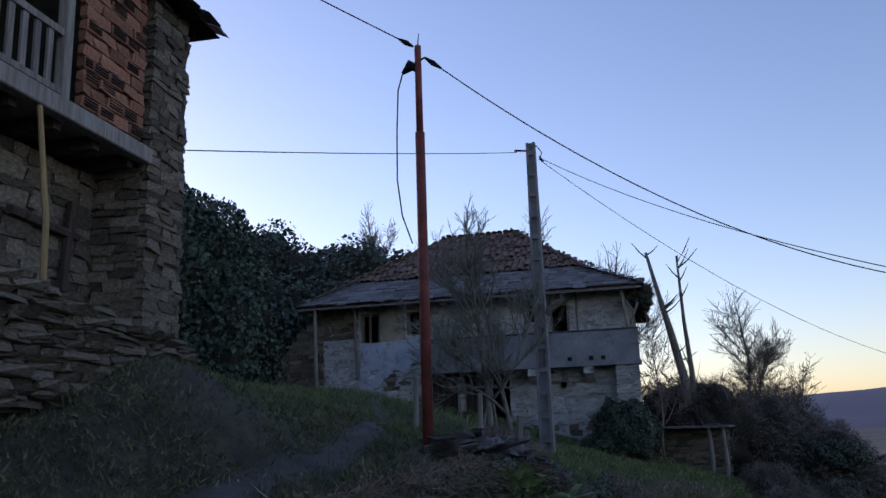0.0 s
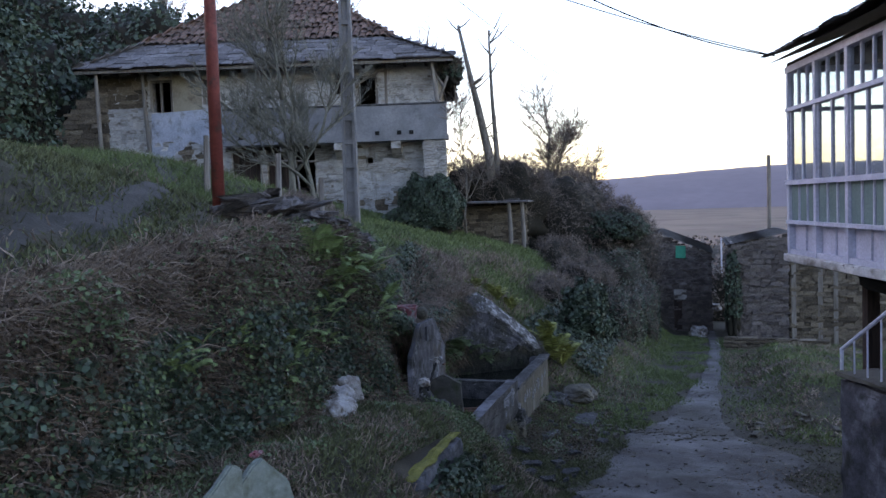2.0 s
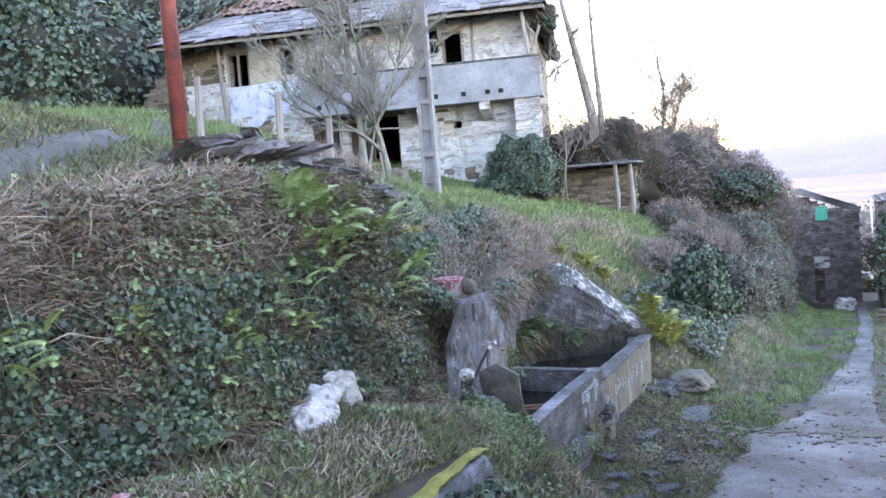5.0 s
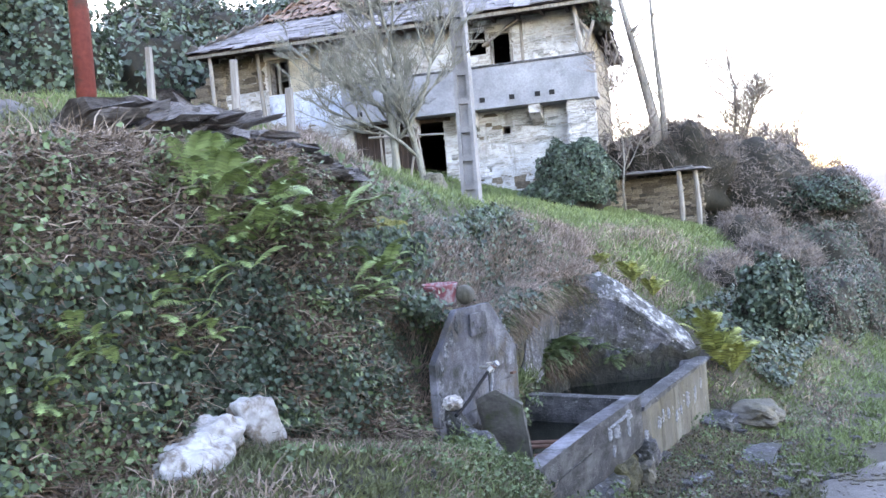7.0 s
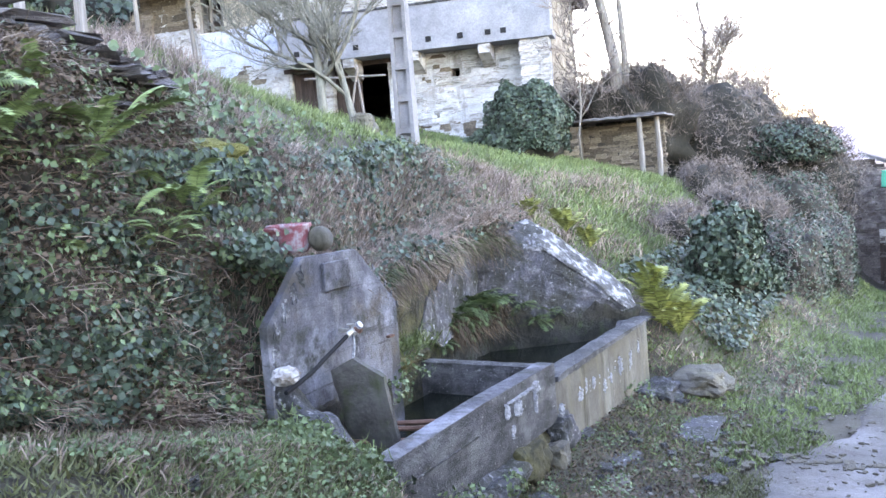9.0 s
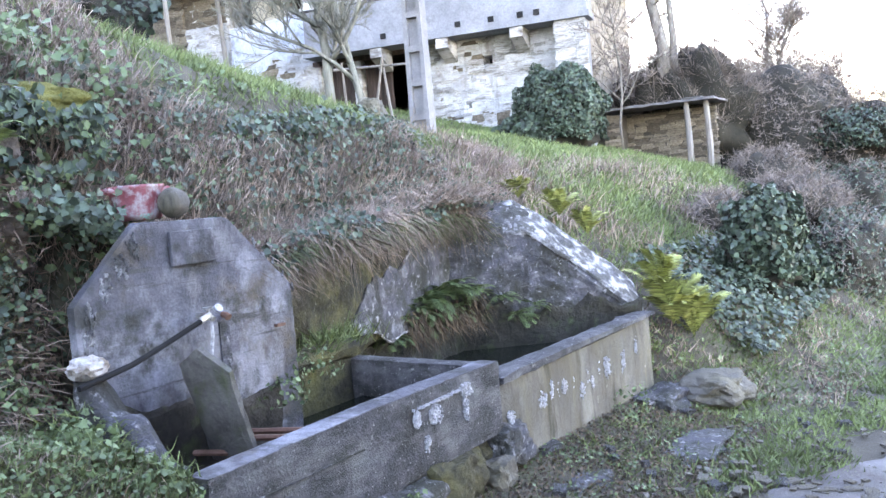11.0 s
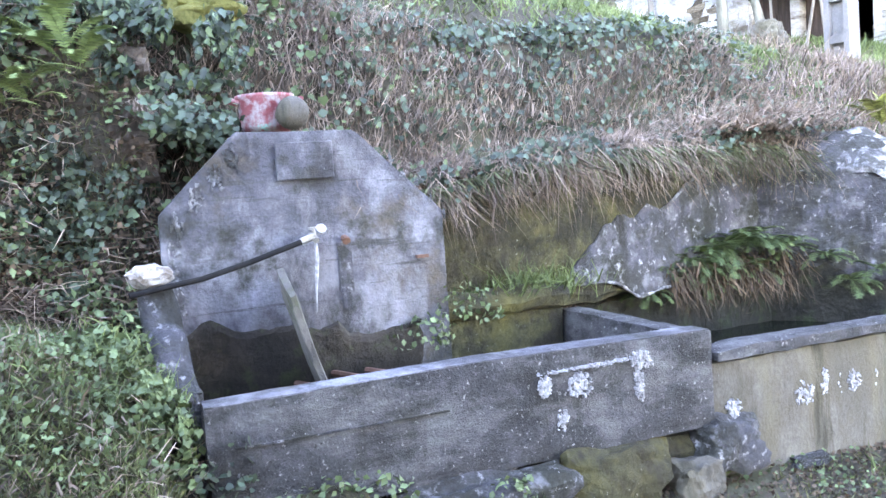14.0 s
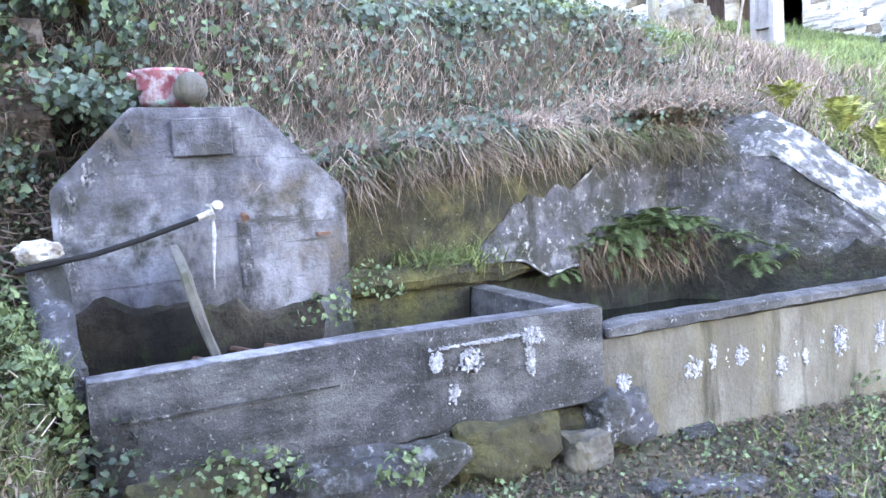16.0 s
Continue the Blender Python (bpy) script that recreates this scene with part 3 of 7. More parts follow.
def leaf_mesh(name, P, N, size, mat, seed=0, parent=None, label="", category="", kind="stuff", slim=0.55, droop=0.5, tilt=0.9, lobes=False):
    """A folded leaf at every point P, facing roughly N."""
    g = np.random.default_rng(seed)
    P, N = np.asarray(P, float), np.asarray(N, float)
    n = len(P)
    N = N + g.normal(0, tilt * 0.5, (n, 3))
    N /= np.linalg.norm(N, axis=1)[:, None] + 1e-9
    down = np.array([0, 0, -1.0]) * droop + g.normal(0, 0.6, (n, 3))
    A = down - N * (down * N).sum(1)[:, None]
    A /= np.linalg.norm(A, axis=1)[:, None] + 1e-9
    B = np.cross(N, A)
    s = size * g.uniform(0.55, 1.25, n)[:, None]
    base, tip = P - A * s * 0.5, P + A * s * 0.5 + N * s * 0.08
    l, r = P - B * s * slim + N * s * 0.16 - A * s * 0.1, P + B * s * slim + N * s * 0.16 - A * s * 0.1
    if lobes:
        sh = g.uniform(0.6, 1.15, n)[:, None]
        l1, r1 = base - B * s * slim * 0.75 - A * s * 0.12 + N * s * 0.05, base + B * s * slim * 0.75 - A * s * 0.12 + N * s * 0.05
        nl, nr = P - B * s * slim * 0.6 * sh + A * s * 0.12 + N * s * 0.1, P + B * s * slim * 0.6 * sh + A * s * 0.12 + N * s * 0.1
        co = np.stack([base, l1, l, nl, tip, nr, r, r1], 1).reshape(-1, 3)
        i = np.arange(n)[:, None] * 8
        faces = np.concatenate([np.concatenate([i + np.array([0, 3, 2]), i + np.array([0, 2, 1]), i + np.array([0, 4, 3])], 0), np.concatenate([i + np.array([0, 6, 5]), i + np.array([0, 7, 6]), i + np.array([0, 5, 4])], 0)], 0)
        return mesh_np(name, co, faces, mat, parent, label, category, kind)
    co = np.stack([base, l, tip, r], 1).reshape(-1, 3)
    i = np.arange(n)[:, None] * 4
    faces = np.concatenate([i + np.array([0, 2, 1]), i + np.array([0, 3, 2])], 0)
    return mesh_np(name, co, faces, mat, parent, label, category, kind)


def blade_mesh(name, P, length, mat, seed=0, width=0.006, lean=0.5, bias=(0, 0, 0), parent=None, label="", category="", kind="stuff", up=1.0):
    g = np.random.default_rng(seed)
    P = np.asarray(P, float)
    n = len(P)
    L = (length * g.uniform(0.5, 1.3, n))[:, None]
    D = g.normal(0, lean, (n, 3)) + np.array(bias)
    D[:, 2] = up + g.normal(0, 0.15, n)
    D /= np.linalg.norm(D, axis=1)[:, None]
    S = np.cross(D, g.normal(0, 1, (n, 3)))
    S /= np.linalg.norm(S, axis=1)[:, None] + 1e-9
    bend = g.normal(0, 0.25, (n, 3)) + np.array(bias) * 0.6
    bend[:, 2] -= 0.25
    mid = P + D * L * 0.55
    tip = P + D * L * 0.9 + bend * L
    w = width * g.uniform(0.6, 1.3, n)[:, None]
    co = np.stack([P - S * w, P + S * w, mid + S * w * 0.7, mid - S * w * 0.7, tip], 1).reshape(-1, 3)
    if name in ("slope_grass", "twig_mass", "verge_grass", "track_grass"):
        co = np.stack([P - S * w, P + S * w, mid + (tip - mid) * 0.6], 1).reshape(-1, 3)
        return mesh_np(name, co, np.arange(n)[:, None] * 3 + np.array([0, 1, 2]), mat, parent, label, category, kind)
    i = np.arange(n)[:, None] * 5
    f = np.concatenate([i + np.array([0, 1, 2]), i + np.array([0, 2, 3]), i + np.array([3, 2, 4])], 0)
    return mesh_np(name, co, f, mat, parent, label, category, kind)


def ground_points(n, x0, x1, y0, y1, seed, keep=None, lift=-0.01):
    g = np.random.default_rng(seed)
    x, y = g.uniform(x0, x1, n), g.uniform(y0, y1, n)
    if keep is not None:
        m = keep(x, y, g)
        x, y = x[m], y[m]
    kerb = (np.abs(x + 2.31) < 0.13) & (np.abs(y - 7.07) < 0.72)
    mud = (x > -2.7) & (x < -1.6) & (y > 11.2) & (y < 14.3) & (g.random(len(x)) < 0.68)
    x, y = x[~(kerb | mud)], y[~(kerb | mud)]
    return np.stack([x, y, height(x, y) + lift], 1)


def patchy(x, y, s, k=0.0):
    """Irregular patches, about -1 to 1."""
    return np.array([2.2 * noise.fractal(Vector((a * s, b * s, k)), 0.8, 2.0, 3) for a, b in zip(x, y)])


def clump(x, y, s, k=0.0):
    return np.sin(x * s + 1.3 * np.sin(y * s * 0.7 + k)) * np.sin(y * s * 1.1 + 1.7 * np.sin(x * s * 0.6 + k))


def blob_points(c, r, n, seed, rough=0.25, p=2.5, depth=0.3, freq=1.2, zmin=-0.4):
    """Points and outward normals over a lumpy super-ellipsoid."""
    g = np.random.default_rng(seed)
    d = g.normal(0, 1, (n, 3))
    d /= np.linalg.norm(d, axis=1)[:, None]
    d = d[d[:, 2] > zmin]
    k = 1 / (np.abs(d) ** p).sum(1) ** (1 / p)
    q = d * k[:, None]
    ph = seed * 1.7
    wob = 1 + rough * (np.sin(q[:, 0] * 5 * freq + ph) * np.sin(q[:, 1] * 4 * freq + ph * 2) * 0.5 + np.sin(q[:, 2] * 6 * freq + q[:, 0] * 7 * freq + ph) * 0.3 + np.sin(q[:, 0] * 15 * freq + q[:, 2] * 13 * freq) * 0.2)
    rad = wob * (1 - depth * g.random(len(q)) ** 2)
    P = np.array(c) + q * np.array(r) * rad[:, None]
    N = d / np.array(r)
    N /= np.linalg.norm(N, axis=1)[:, None]
    return P, N


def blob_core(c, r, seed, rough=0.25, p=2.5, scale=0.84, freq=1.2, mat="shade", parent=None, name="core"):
    bm = bmesh.new()
    bmesh.ops.create_icosphere(bm, subdivisions=4, radius=1)
    ph = seed * 1.7
    for v in bm.verts:
        d = v.co.normalized()
        k = 1 / (abs(d.x) ** p + abs(d.y) ** p + abs(d.z) ** p) ** (1 / p)
        q = d * k
        wob = 1 + rough * (math.sin(q.x * 5 * freq + ph) * math.sin(q.y * 4 * freq + ph * 2) * 0.5 + math.sin(q.z * 6 * freq + q.x * 7 * freq + ph) * 0.3 + math.sin(q.x * 15 * freq + q.z * 13 * freq) * 0.2)
        v.co = Vector(c) + Vector((q.x * r[0], q.y * r[1], q.z * r[2])) * wob * scale
    return part(name, bm, mat, parent, smooth=True)


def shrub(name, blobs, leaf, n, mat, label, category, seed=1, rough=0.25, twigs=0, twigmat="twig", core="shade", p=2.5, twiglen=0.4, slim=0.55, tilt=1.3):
    """Several lumpy masses of leaves as one plant: foliage, branches."""
    t = thing(name, (0, 0, 0), 0, label, category)
    Ps, Ns = [], []
    tot = sum(r[0] * r[2] + r[1] * r[2] + r[0] * r[1] for _, r in blobs)
    for i, (c, r) in enumerate(blobs):
        share = (r[0] * r[2] + r[1] * r[2] + r[0] * r[1]) / tot
        P, N = blob_points(c, r, int(n * share), seed + i, rough, p)
        Ps.append(P)
        Ns.append(N)
        # Dark core: the shade inside the foliage is put into its colour.
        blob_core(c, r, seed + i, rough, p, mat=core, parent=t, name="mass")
    P, N = np.concatenate(Ps), np.concatenate(Ns)
    if n:
        leaf_mesh("foliage", P, N, leaf, mat, seed, t, kind="stuff", slim=slim, tilt=tilt)
    if twigs:
        g = np.random.default_rng(seed + 50)
        i = g.integers(0, len(P), twigs)
        blade_mesh("twig_mass", P[i] - N[i] * twiglen * 0.3, twiglen, twigmat, seed, 0.009, 0.6, parent=t, up=0.7)
    return t


def branch_tree(name, base, hgt, seed, label, spread=0.5, r0=0.1, levels=5, mat="bark", category="tree", lean=(0, 0), kids=3, first=0.3, stiff=0.25, shrink=0.72, twig=0.004):
    """A bare tree: trunk, limbs and fine branches."""
    r = random.Random(seed)
    t = thing(name, base, 0, label, category)
    trunk, limbs, fine = bmesh.new(), bmesh.new(), bmesh.new()

    def grow(p, d, ln, rad, lv):
        pts, rs = [p], [rad]
        for k in range(4):
            d = (d + Vector((r.uniform(-1, 1), r.uniform(-1, 1), r.uniform(-0.6, 1))) * stiff * 0.6).normalized()
            p = p + d * ln / 4
            pts.append(p)
            rs.append(max(rad * (1 - 0.4 * (k + 1) / 4), twig))
        bm = trunk if lv == 0 else limbs if lv < 3 else fine
        tube(bm, pts, rs, 8 if lv == 0 else 5 if lv < 3 else 3, cap=lv < 3)
        if lv + 1 < levels:
            for k in range(kids + (1 if lv else 0)):
                f = r.uniform(first if lv == 0 else 0.2, 1.0)
                i = min(int(f * 4), 3)
                q = pts[i].lerp(pts[i + 1], f * 4 - i)
                side = Vector((r.uniform(-1, 1), r.uniform(-1, 1), r.uniform(-0.4, 0.6))).normalized()
                grow(q, (d * (1 - spread) + side * spread).normalized(), ln * shrink * r.uniform(0.7, 1.1), rs[i] * 0.6, lv + 1)
            grow(pts[-1], (d + Vector((r.uniform(-1, 1), r.uniform(-1, 1), 0.3)) * 0.2).normalized(), ln * shrink, rs[-1], lv + 1)

    grow(Vector((0, 0, -0.15)), Vector((lean[0], lean[1], 1)).normalized(), hgt * 0.42, r0, 0)
    part("trunk", trunk, mat, t, smooth=True)
    part("crown", limbs, mat, t, smooth=True)
    if levels > 3:
        part("fine_twig", fine, mat if mat == "lichenbark" else "twig", t)["kind"] = "stuff"
    else:
        fine.free()
    return t


def fern_mesh(seed, ln=0.55, mat="fern"):
    """One arching frond with its leaflets."""
    r = random.Random(seed)
    bm = bmesh.new()
    n = 24
    pts = [Vector((0, ln * math.sin(min(1.5, s * 1.25)) / 0.95 * 0.9, ln * (0.62 * s - 0.62 * s * s * 0.9))) for s in [i / n for i in range(n + 1)]]
    tube(bm, pts, [0.004] * n + [0.001], 3)
    for i in range(2, n + 1):
        p, d = pts[i], (pts[i] - pts[i - 1]).normalized()
        f = i / n
        w = ln * 0.27 * math.sin(math.pi * min(1, 0.12 + 0.9 * (1 - f)) ** 0.9) * (0.6 + 0.4 * (1 - f)) + 0.012
        for s in (-1, 1):
            q = p + Vector((s * w, w * 0.25, -w * 0.15 + r.uniform(-0.01, 0.01)))
            h = ln / n * (0.36 if mat == "ferndark" else 0.52)
            a, b, c = bm.verts.new(p - d * h * 0.8), bm.verts.new(p + d * h * 0.8), bm.verts.new(q)
            e = bm.verts.new((p + q) / 2 + d * h * 1.0 + Vector((0, 0, 0.006)))
            bm.faces.new((a, c, e))
            bm.faces.new((a, e, b))
    me = bpy.data.meshes.new("frond")
    bm.normal_update()
    bm.to_mesh(me)
    bm.free()
    me.materials.append(M[mat])
    return me


FRONDS = {k: [fern_mesh(s, 0.55, k) for s in range(4)] for k in ("fern", "yfern", "ferndark")}


def fern(at, size=1.0, n=9, seed=1, mat="fern", face=0.0, fan=360, label="green fern with arching fronds growing in the bank", group="ferns on the bank", pitch=20, loose=0.0):
    r = random.Random(seed)
    t = thing("fern", at, face, label, "fern", group)
    for k in range(n):
        ob = new("frond", FRONDS[mat][k % 4])
        ob.parent = t
        a = -fan / 2 + fan * (k + r.uniform(0.1, 0.9)) / n
        ob.matrix_basis = Matrix.Translation((r.uniform(-1, 1) * loose, r.uniform(-0.2, 0.3) * loose, r.uniform(-0.8, 0.8) * loose)) @ Euler((radians(pitch + r.uniform(-20, 30)), radians(r.uniform(-12, 12) + r.uniform(-90, 90) * loose), radians(a)), "XYZ").to_matrix().to_4x4() @ Matrix.Scale(size * r.uniform(0.7, 1.15), 4)
    return t


# ---- the ruined house ----
def limewash(x0, x1, z0, z1, holes, seed):
    """Uneven plaster over the rubble, fallen away in patches."""
    bm = bmesh.new()
    st = 0.07
    nx, nz = int((x1 - x0) / st), int((z1 - z0) / st)
    vs = {}

    def vert(i, k):
        if (i, k) not in vs:
            x, z = x0 + (x1 - x0) * i / nx, z0 + (z1 - z0) * k / nz
            y = -0.036 - 0.022 * noise.noise(Vector((x * 2.2, seed, z * 4))) - 0.012 * noise.noise(Vector((x * 8, seed, z * 11)))
            vs[i, k] = bm.verts.new((x, y, z))
        return vs[i, k]
    for i in range(nx):
        for k in range(nz):
            x, z = x0 + (i + 0.5) * (x1 - x0) / nx, z0 + (k + 0.5) * (z1 - z0) / nz
            if any(q[0] - 0.05 < x < q[1] + 0.05 and q[2] - 0.05 < z < q[3] + 0.05 for q in holes):
                continue
            if noise.fractal(Vector((x * 1.6, seed * 3, z * 4.2)), 0.9, 2.0, 4) > 0.24 + 0.12 * (z - z0) / (z1 - z0):
                continue
            bm.faces.new((vert(i, k), vert(i + 1, k), vert(i + 1, k + 1), vert(i, k + 1)))
    return bm


def ruined_house():
    h = thing("ruined_house", (-7.1, 23.08, 0), 14.95, "derelict two-storey whitewashed stone farmhouse with balcony and hipped roof", "house")
    L, R, D = -9.35, 0.12, 8.2
    cuts = [(-4.76, -3.4, 0, 3.0), (-5.75, -4.95, 1.9, 2.95), (-8.0, -7.35, 4.12, 5.03), (-6.5, -6.05, 4.3, 5.0), (-2.8, -2.2, 4.45, 5.1), (-2.1, -1.6, 3.3, 4.95), (-1.95, -1.75, 2.5, 2.68)]
    xs = sorted({L, R, *[c for q in cuts for c in q[:2]]})
    for a, b in zip(xs, xs[1:]):
        z = 0.4
        for q in sorted([q for q in cuts if q[0] <= a + 1e-6 and q[1] >= b - 1e-6], key=lambda q: q[2]):
            if q[2] > z:
                wall = part("wall", boxes((a, b, 0, 0.5, z, q[2])), "white", h)
            z = q[3]
        wall = part("wall", boxes((a, b, 0, 0.5, z, 5.25)), "white", h)
    low = masonry(-3.38, -0.3, 1.0, 3.05, 0, holes=cuts, seed=2, proud=0.035, hgt=(0.05, 0.17), wid=(0.12, 0.55))
    upr = masonry(-5.7, 0.1, 4.05, 5.2, 0, holes=cuts, seed=3, proud=0.025, hgt=(0.06, 0.18), wid=(0.15, 0.6))
    lft = masonry(-9.3, -8.05, 2.6, 4.25, 0, holes=cuts, seed=4, proud=0.03, hgt=(0.07, 0.16))
    mid = masonry(-8.0, -5.8, 2.0, 3.3, 0, holes=cuts, seed=5, proud=0.04, hgt=(0.07, 0.16))
    sr = random.Random(40)
    allm = [m for m in low + upr + mid + lft if sr.random() > 0.05]
    bare = lambda m: noise.noise(Vector((m.translation.x * 1.1, 0, m.translation.z * 1.6))) + sr.uniform(-0.25, 0.25) > 0.36
    brown = [m for m in allm if bare(m)]
    for q, (x0, x1, z0, z1) in enumerate(((-3.38, -0.3, 1.0, 3.05), (-5.7, 0.1, 4.05, 5.2), (-9.3, -8.05, 2.6, 4.25), (-7.9, -5.8, 2.0, 3.3))):
        part("limewash_skin", limewash(x0, x1, z0, z1, cuts, 200 + q), "limewash", wall, "cracked limewash over rubble")
    pieces("stone", wall, [m for m in allm if m not in brown], "white")
    pieces("stone", wall, brown, "stone")
    dk = masonry(-9.3, -8.05, 4.27, 5.2, 0, seed=6, proud=0.02)
    pieces("stone", h, dk, "stone")
    part("plaster_panel", boxes((-7.33, -6.52, -0.03, -0.002, 4.1, 5.2)), "plaster", h, "ochre plaster panel")
    bm = bmesh.new()
    # ragged remnant of blue-white wash
    out = [(-8.0, 2.75), (-7.95, 4.08), (-5.8, 4.2), (-5.75, 3.35), (-6.3, 3.45), (-6.5, 3.15), (-6.9, 3.3), (-7.1, 3.05), (-7.3, 3.0), (-7.45, 2.75), (-7.7, 2.7)]
    f0 = [bm.verts.new((x, -0.055, z)) for x, z in out]
    f1 = [bm.verts.new((x, -0.004, z)) for x, z in out]
    bm.faces.new(f0)
    for k in range(len(out)):
        bm.faces.new((f0[k], f1[k], f1[(k + 1) % len(out)], f0[(k + 1) % len(out)]))
    bmesh.ops.recalc_face_normals(bm, faces=bm.faces)
    part("wash_patch", bm, "bluewash", h, "flaking blue-white wash")
    part("wall_side", boxes((L, L + 0.5, 0.503, D, 1, 5.25)), "stone", h)
    part("wall_side", boxes((R - 0.5, R, 0.503, D, 0.4, 5.25)), "stone", h)
    part("wall_back", boxes((L + 0.503, R - 0.503, D - 0.5, D, 1, 5.25)), "stone", h)
    part("floor", boxes((L + 0.503, R - 0.503, 0.503, D - 0.503, 3.1, 3.3)), "darkwood", h)
    bal = part("balcony", boxes((-5.8, 0.4, -0.66, -0.05, 3.06, 3.177)), "parapet", h)
    bm = boxes((-5.75, 0.36, -0.62, -0.5, 3.18, 4.02))
    box(bm, 0.24, 0.36, -0.498, -0.05, 3.18, 4.02)
    part("parapet", bm, "parapet", bal)
    part("parapet_cap", boxes((-5.78, 0.39, -0.65, -0.47, 4.023, 4.07), bevel=0.01), "lichen", bal)
    for x in (-1.55, -0.95, -0.62, -2.25, -3.9, -5.3):
        part("joist_end", boxes((x - 0.06, x + 0.06, -0.645, -0.6225, 3.22, 3.33)), "dark", bal)
    for x in (-1.05, -2.62, -4.1):
        bm = bmesh.new()
        v = [bm.verts.new(p) for p in ((x - .13, -.64, 3.05), (x + .13, -.64, 3.05), (x + .13, -.05, 3.05), (x - .13, -.05, 3.05), (x - .13, -.64, 2.86), (x + .13, -.64, 2.86), (x + .13, -.05, 2.62), (x - .13, -.05, 2.62))]
        for f in ((0, 1, 2, 3), (4, 7, 6, 5), (0, 4, 5, 1), (1, 5, 6, 2), (2, 6, 7, 3), (3, 7, 4, 0)):
            bm.faces.new([v[i] for i in f])
        part("bracket", bm, "white", bal)
    pil = part("pillar", boxes((-0.28, 0.3, -0.57, -0.05, 0.4, 3.055)), "parapet", h)
    pieces("stone", pil, masonry(-0.31, 0.33, 0.7, 3.05, -0.57, seed=7, hgt=(0.12, 0.24), wid=(0.2, 0.45), depth=0.04), "white")
    # doors, windows
    dr = part("door", boxes(*[(-4.74 + 0.16 * k, -4.59 + 0.16 * k, 0.2, 0.23, 0.9, 2.95) for k in range(4)]), "darkwood", h, "broken board door hanging in the dark doorway")
    part("door", boxes(*[(-5.73 + 0.16 * k, -5.58 + 0.16 * k, 0.1, 0.13, 1.9, 2.94) for k in range(5)]), "darkwood", h, "brown boarded barn door")
    part("lintel", boxes((-5.9, -3.2, -0.06, 0.4, 2.96, 3.055)), "darkwood", h)
    w = part("window", boxes((-8.0, -7.93, 0.05, 0.12, 4.12, 5.03), (-7.42, -7.35, 0.05, 0.12, 4.12, 5.03), (-7.71, -7.65, 0.05, 0.12, 4.12, 5.03), (-7.92, -7.43, 0.06, 0.11, 4.95, 5.03)), "wood", h, "rotten open window frame")
    part("window", boxes((-6.5, -6.44, 0.05, 0.12, 4.3, 5.0), (-6.11, -6.05, 0.05, 0.12, 4.3, 5.0)), "wood", h, "rotten open window frame")
    part("door_frame", boxes((-2.14, -2.08, 0.0, 0.1, 3.3, 4.95), (-1.62, -1.55, -0.02, 0.1, 3.3, 4.95), (-2.08, -1.62, 0.0, 0.1, 4.88, 4.95)), "wood", h)
    for a, b in (((-2.25, -0.12, 4.62), (-1.35, -0.2, 5.12)), ((-2.9, -0.1, 4.82), (-2.2, -0.15, 4.72)), ((-1.32, -0.05, 4.05), (-1.32, -0.05, 5.1)), ((0.15, -0.4, 4.1), (0.42, -0.6, 4.75)), ((-0.02, -0.3, 5.0), (0.3, -0.5, 4.5))):
        bm = bmesh.new()
        tube(bm, [a, b], 0.04, 5)
        part("broken_beam", bm, "wood", h)
    for x, y, z0, z1 in ((-9.2, -0.7, 1.4, 5.2), (0.0, -0.55, 4.07, 5.15), (-8.05, -0.35, 3.0, 5.15)):
        bm = bmesh.new()
        tube(bm, [(x + 0.12, y, z0), (x + 0.05, y, (z0 + z1) / 2), (x, y, z1)], [0.065, 0.055, 0.05], 7)
        part("post", bm, "wood", h, "grey weathered roof post")
    # eaves
    part("eave_board", boxes((-9.72, 0.56, -0.86, -0.8, 5.12, 5.2)), "wood", h)
    part("eave_board", boxes((0.52, 0.57, -0.8, 8.6, 5.12, 5.2)), "wood", h)
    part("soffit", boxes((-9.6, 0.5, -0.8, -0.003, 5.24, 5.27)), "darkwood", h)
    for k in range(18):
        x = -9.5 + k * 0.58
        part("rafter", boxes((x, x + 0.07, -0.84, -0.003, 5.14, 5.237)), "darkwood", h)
    # hipped roof: low slate skirt, then steeper clay tiles
    lo = [(-9.75, -0.92, 5.21), (0.6, -0.92, 5.21), (0.6, 8.7, 5.21), (-9.75, 8.7, 5.21)]
    mid = [(-8.5, 0.75, 6.1), (-1.15, 0.75, 6.1), (-1.15, 7.2, 6.1), (-8.5, 7.2, 6.1)]
    a, b = (-6.1, 3.9, 8.02), (-3.6, 3.9, 8.02)
    bm = bmesh.new()
    v0, v1 = [bm.verts.new(p) for p in lo], [bm.verts.new(p) for p in mid]
    va, vb = bm.verts.new(a), bm.verts.new(b)
    for k in range(4):
        bm.faces.new((v0[k], v0[(k + 1) % 4], v1[(k + 1) % 4], v1[k]))
    for f in ((v1[0], v1[1], vb, va), (v1[1], v1[2], vb), (v1[2], v1[3], va, vb), (v1[3], v1[0], va)):
        bm.faces.new(f)
    bmesh.ops.solidify(bm, geom=bm.faces[:], thickness=0.04)
    roof = part("roof", bm, "darkwood", h)
    fr = slope_pieces(lo[0], lo[1], mid[1], mid[0], 0.27, (0.25, 0.5), 0.03, 11, 0.01, 0.06, 6)
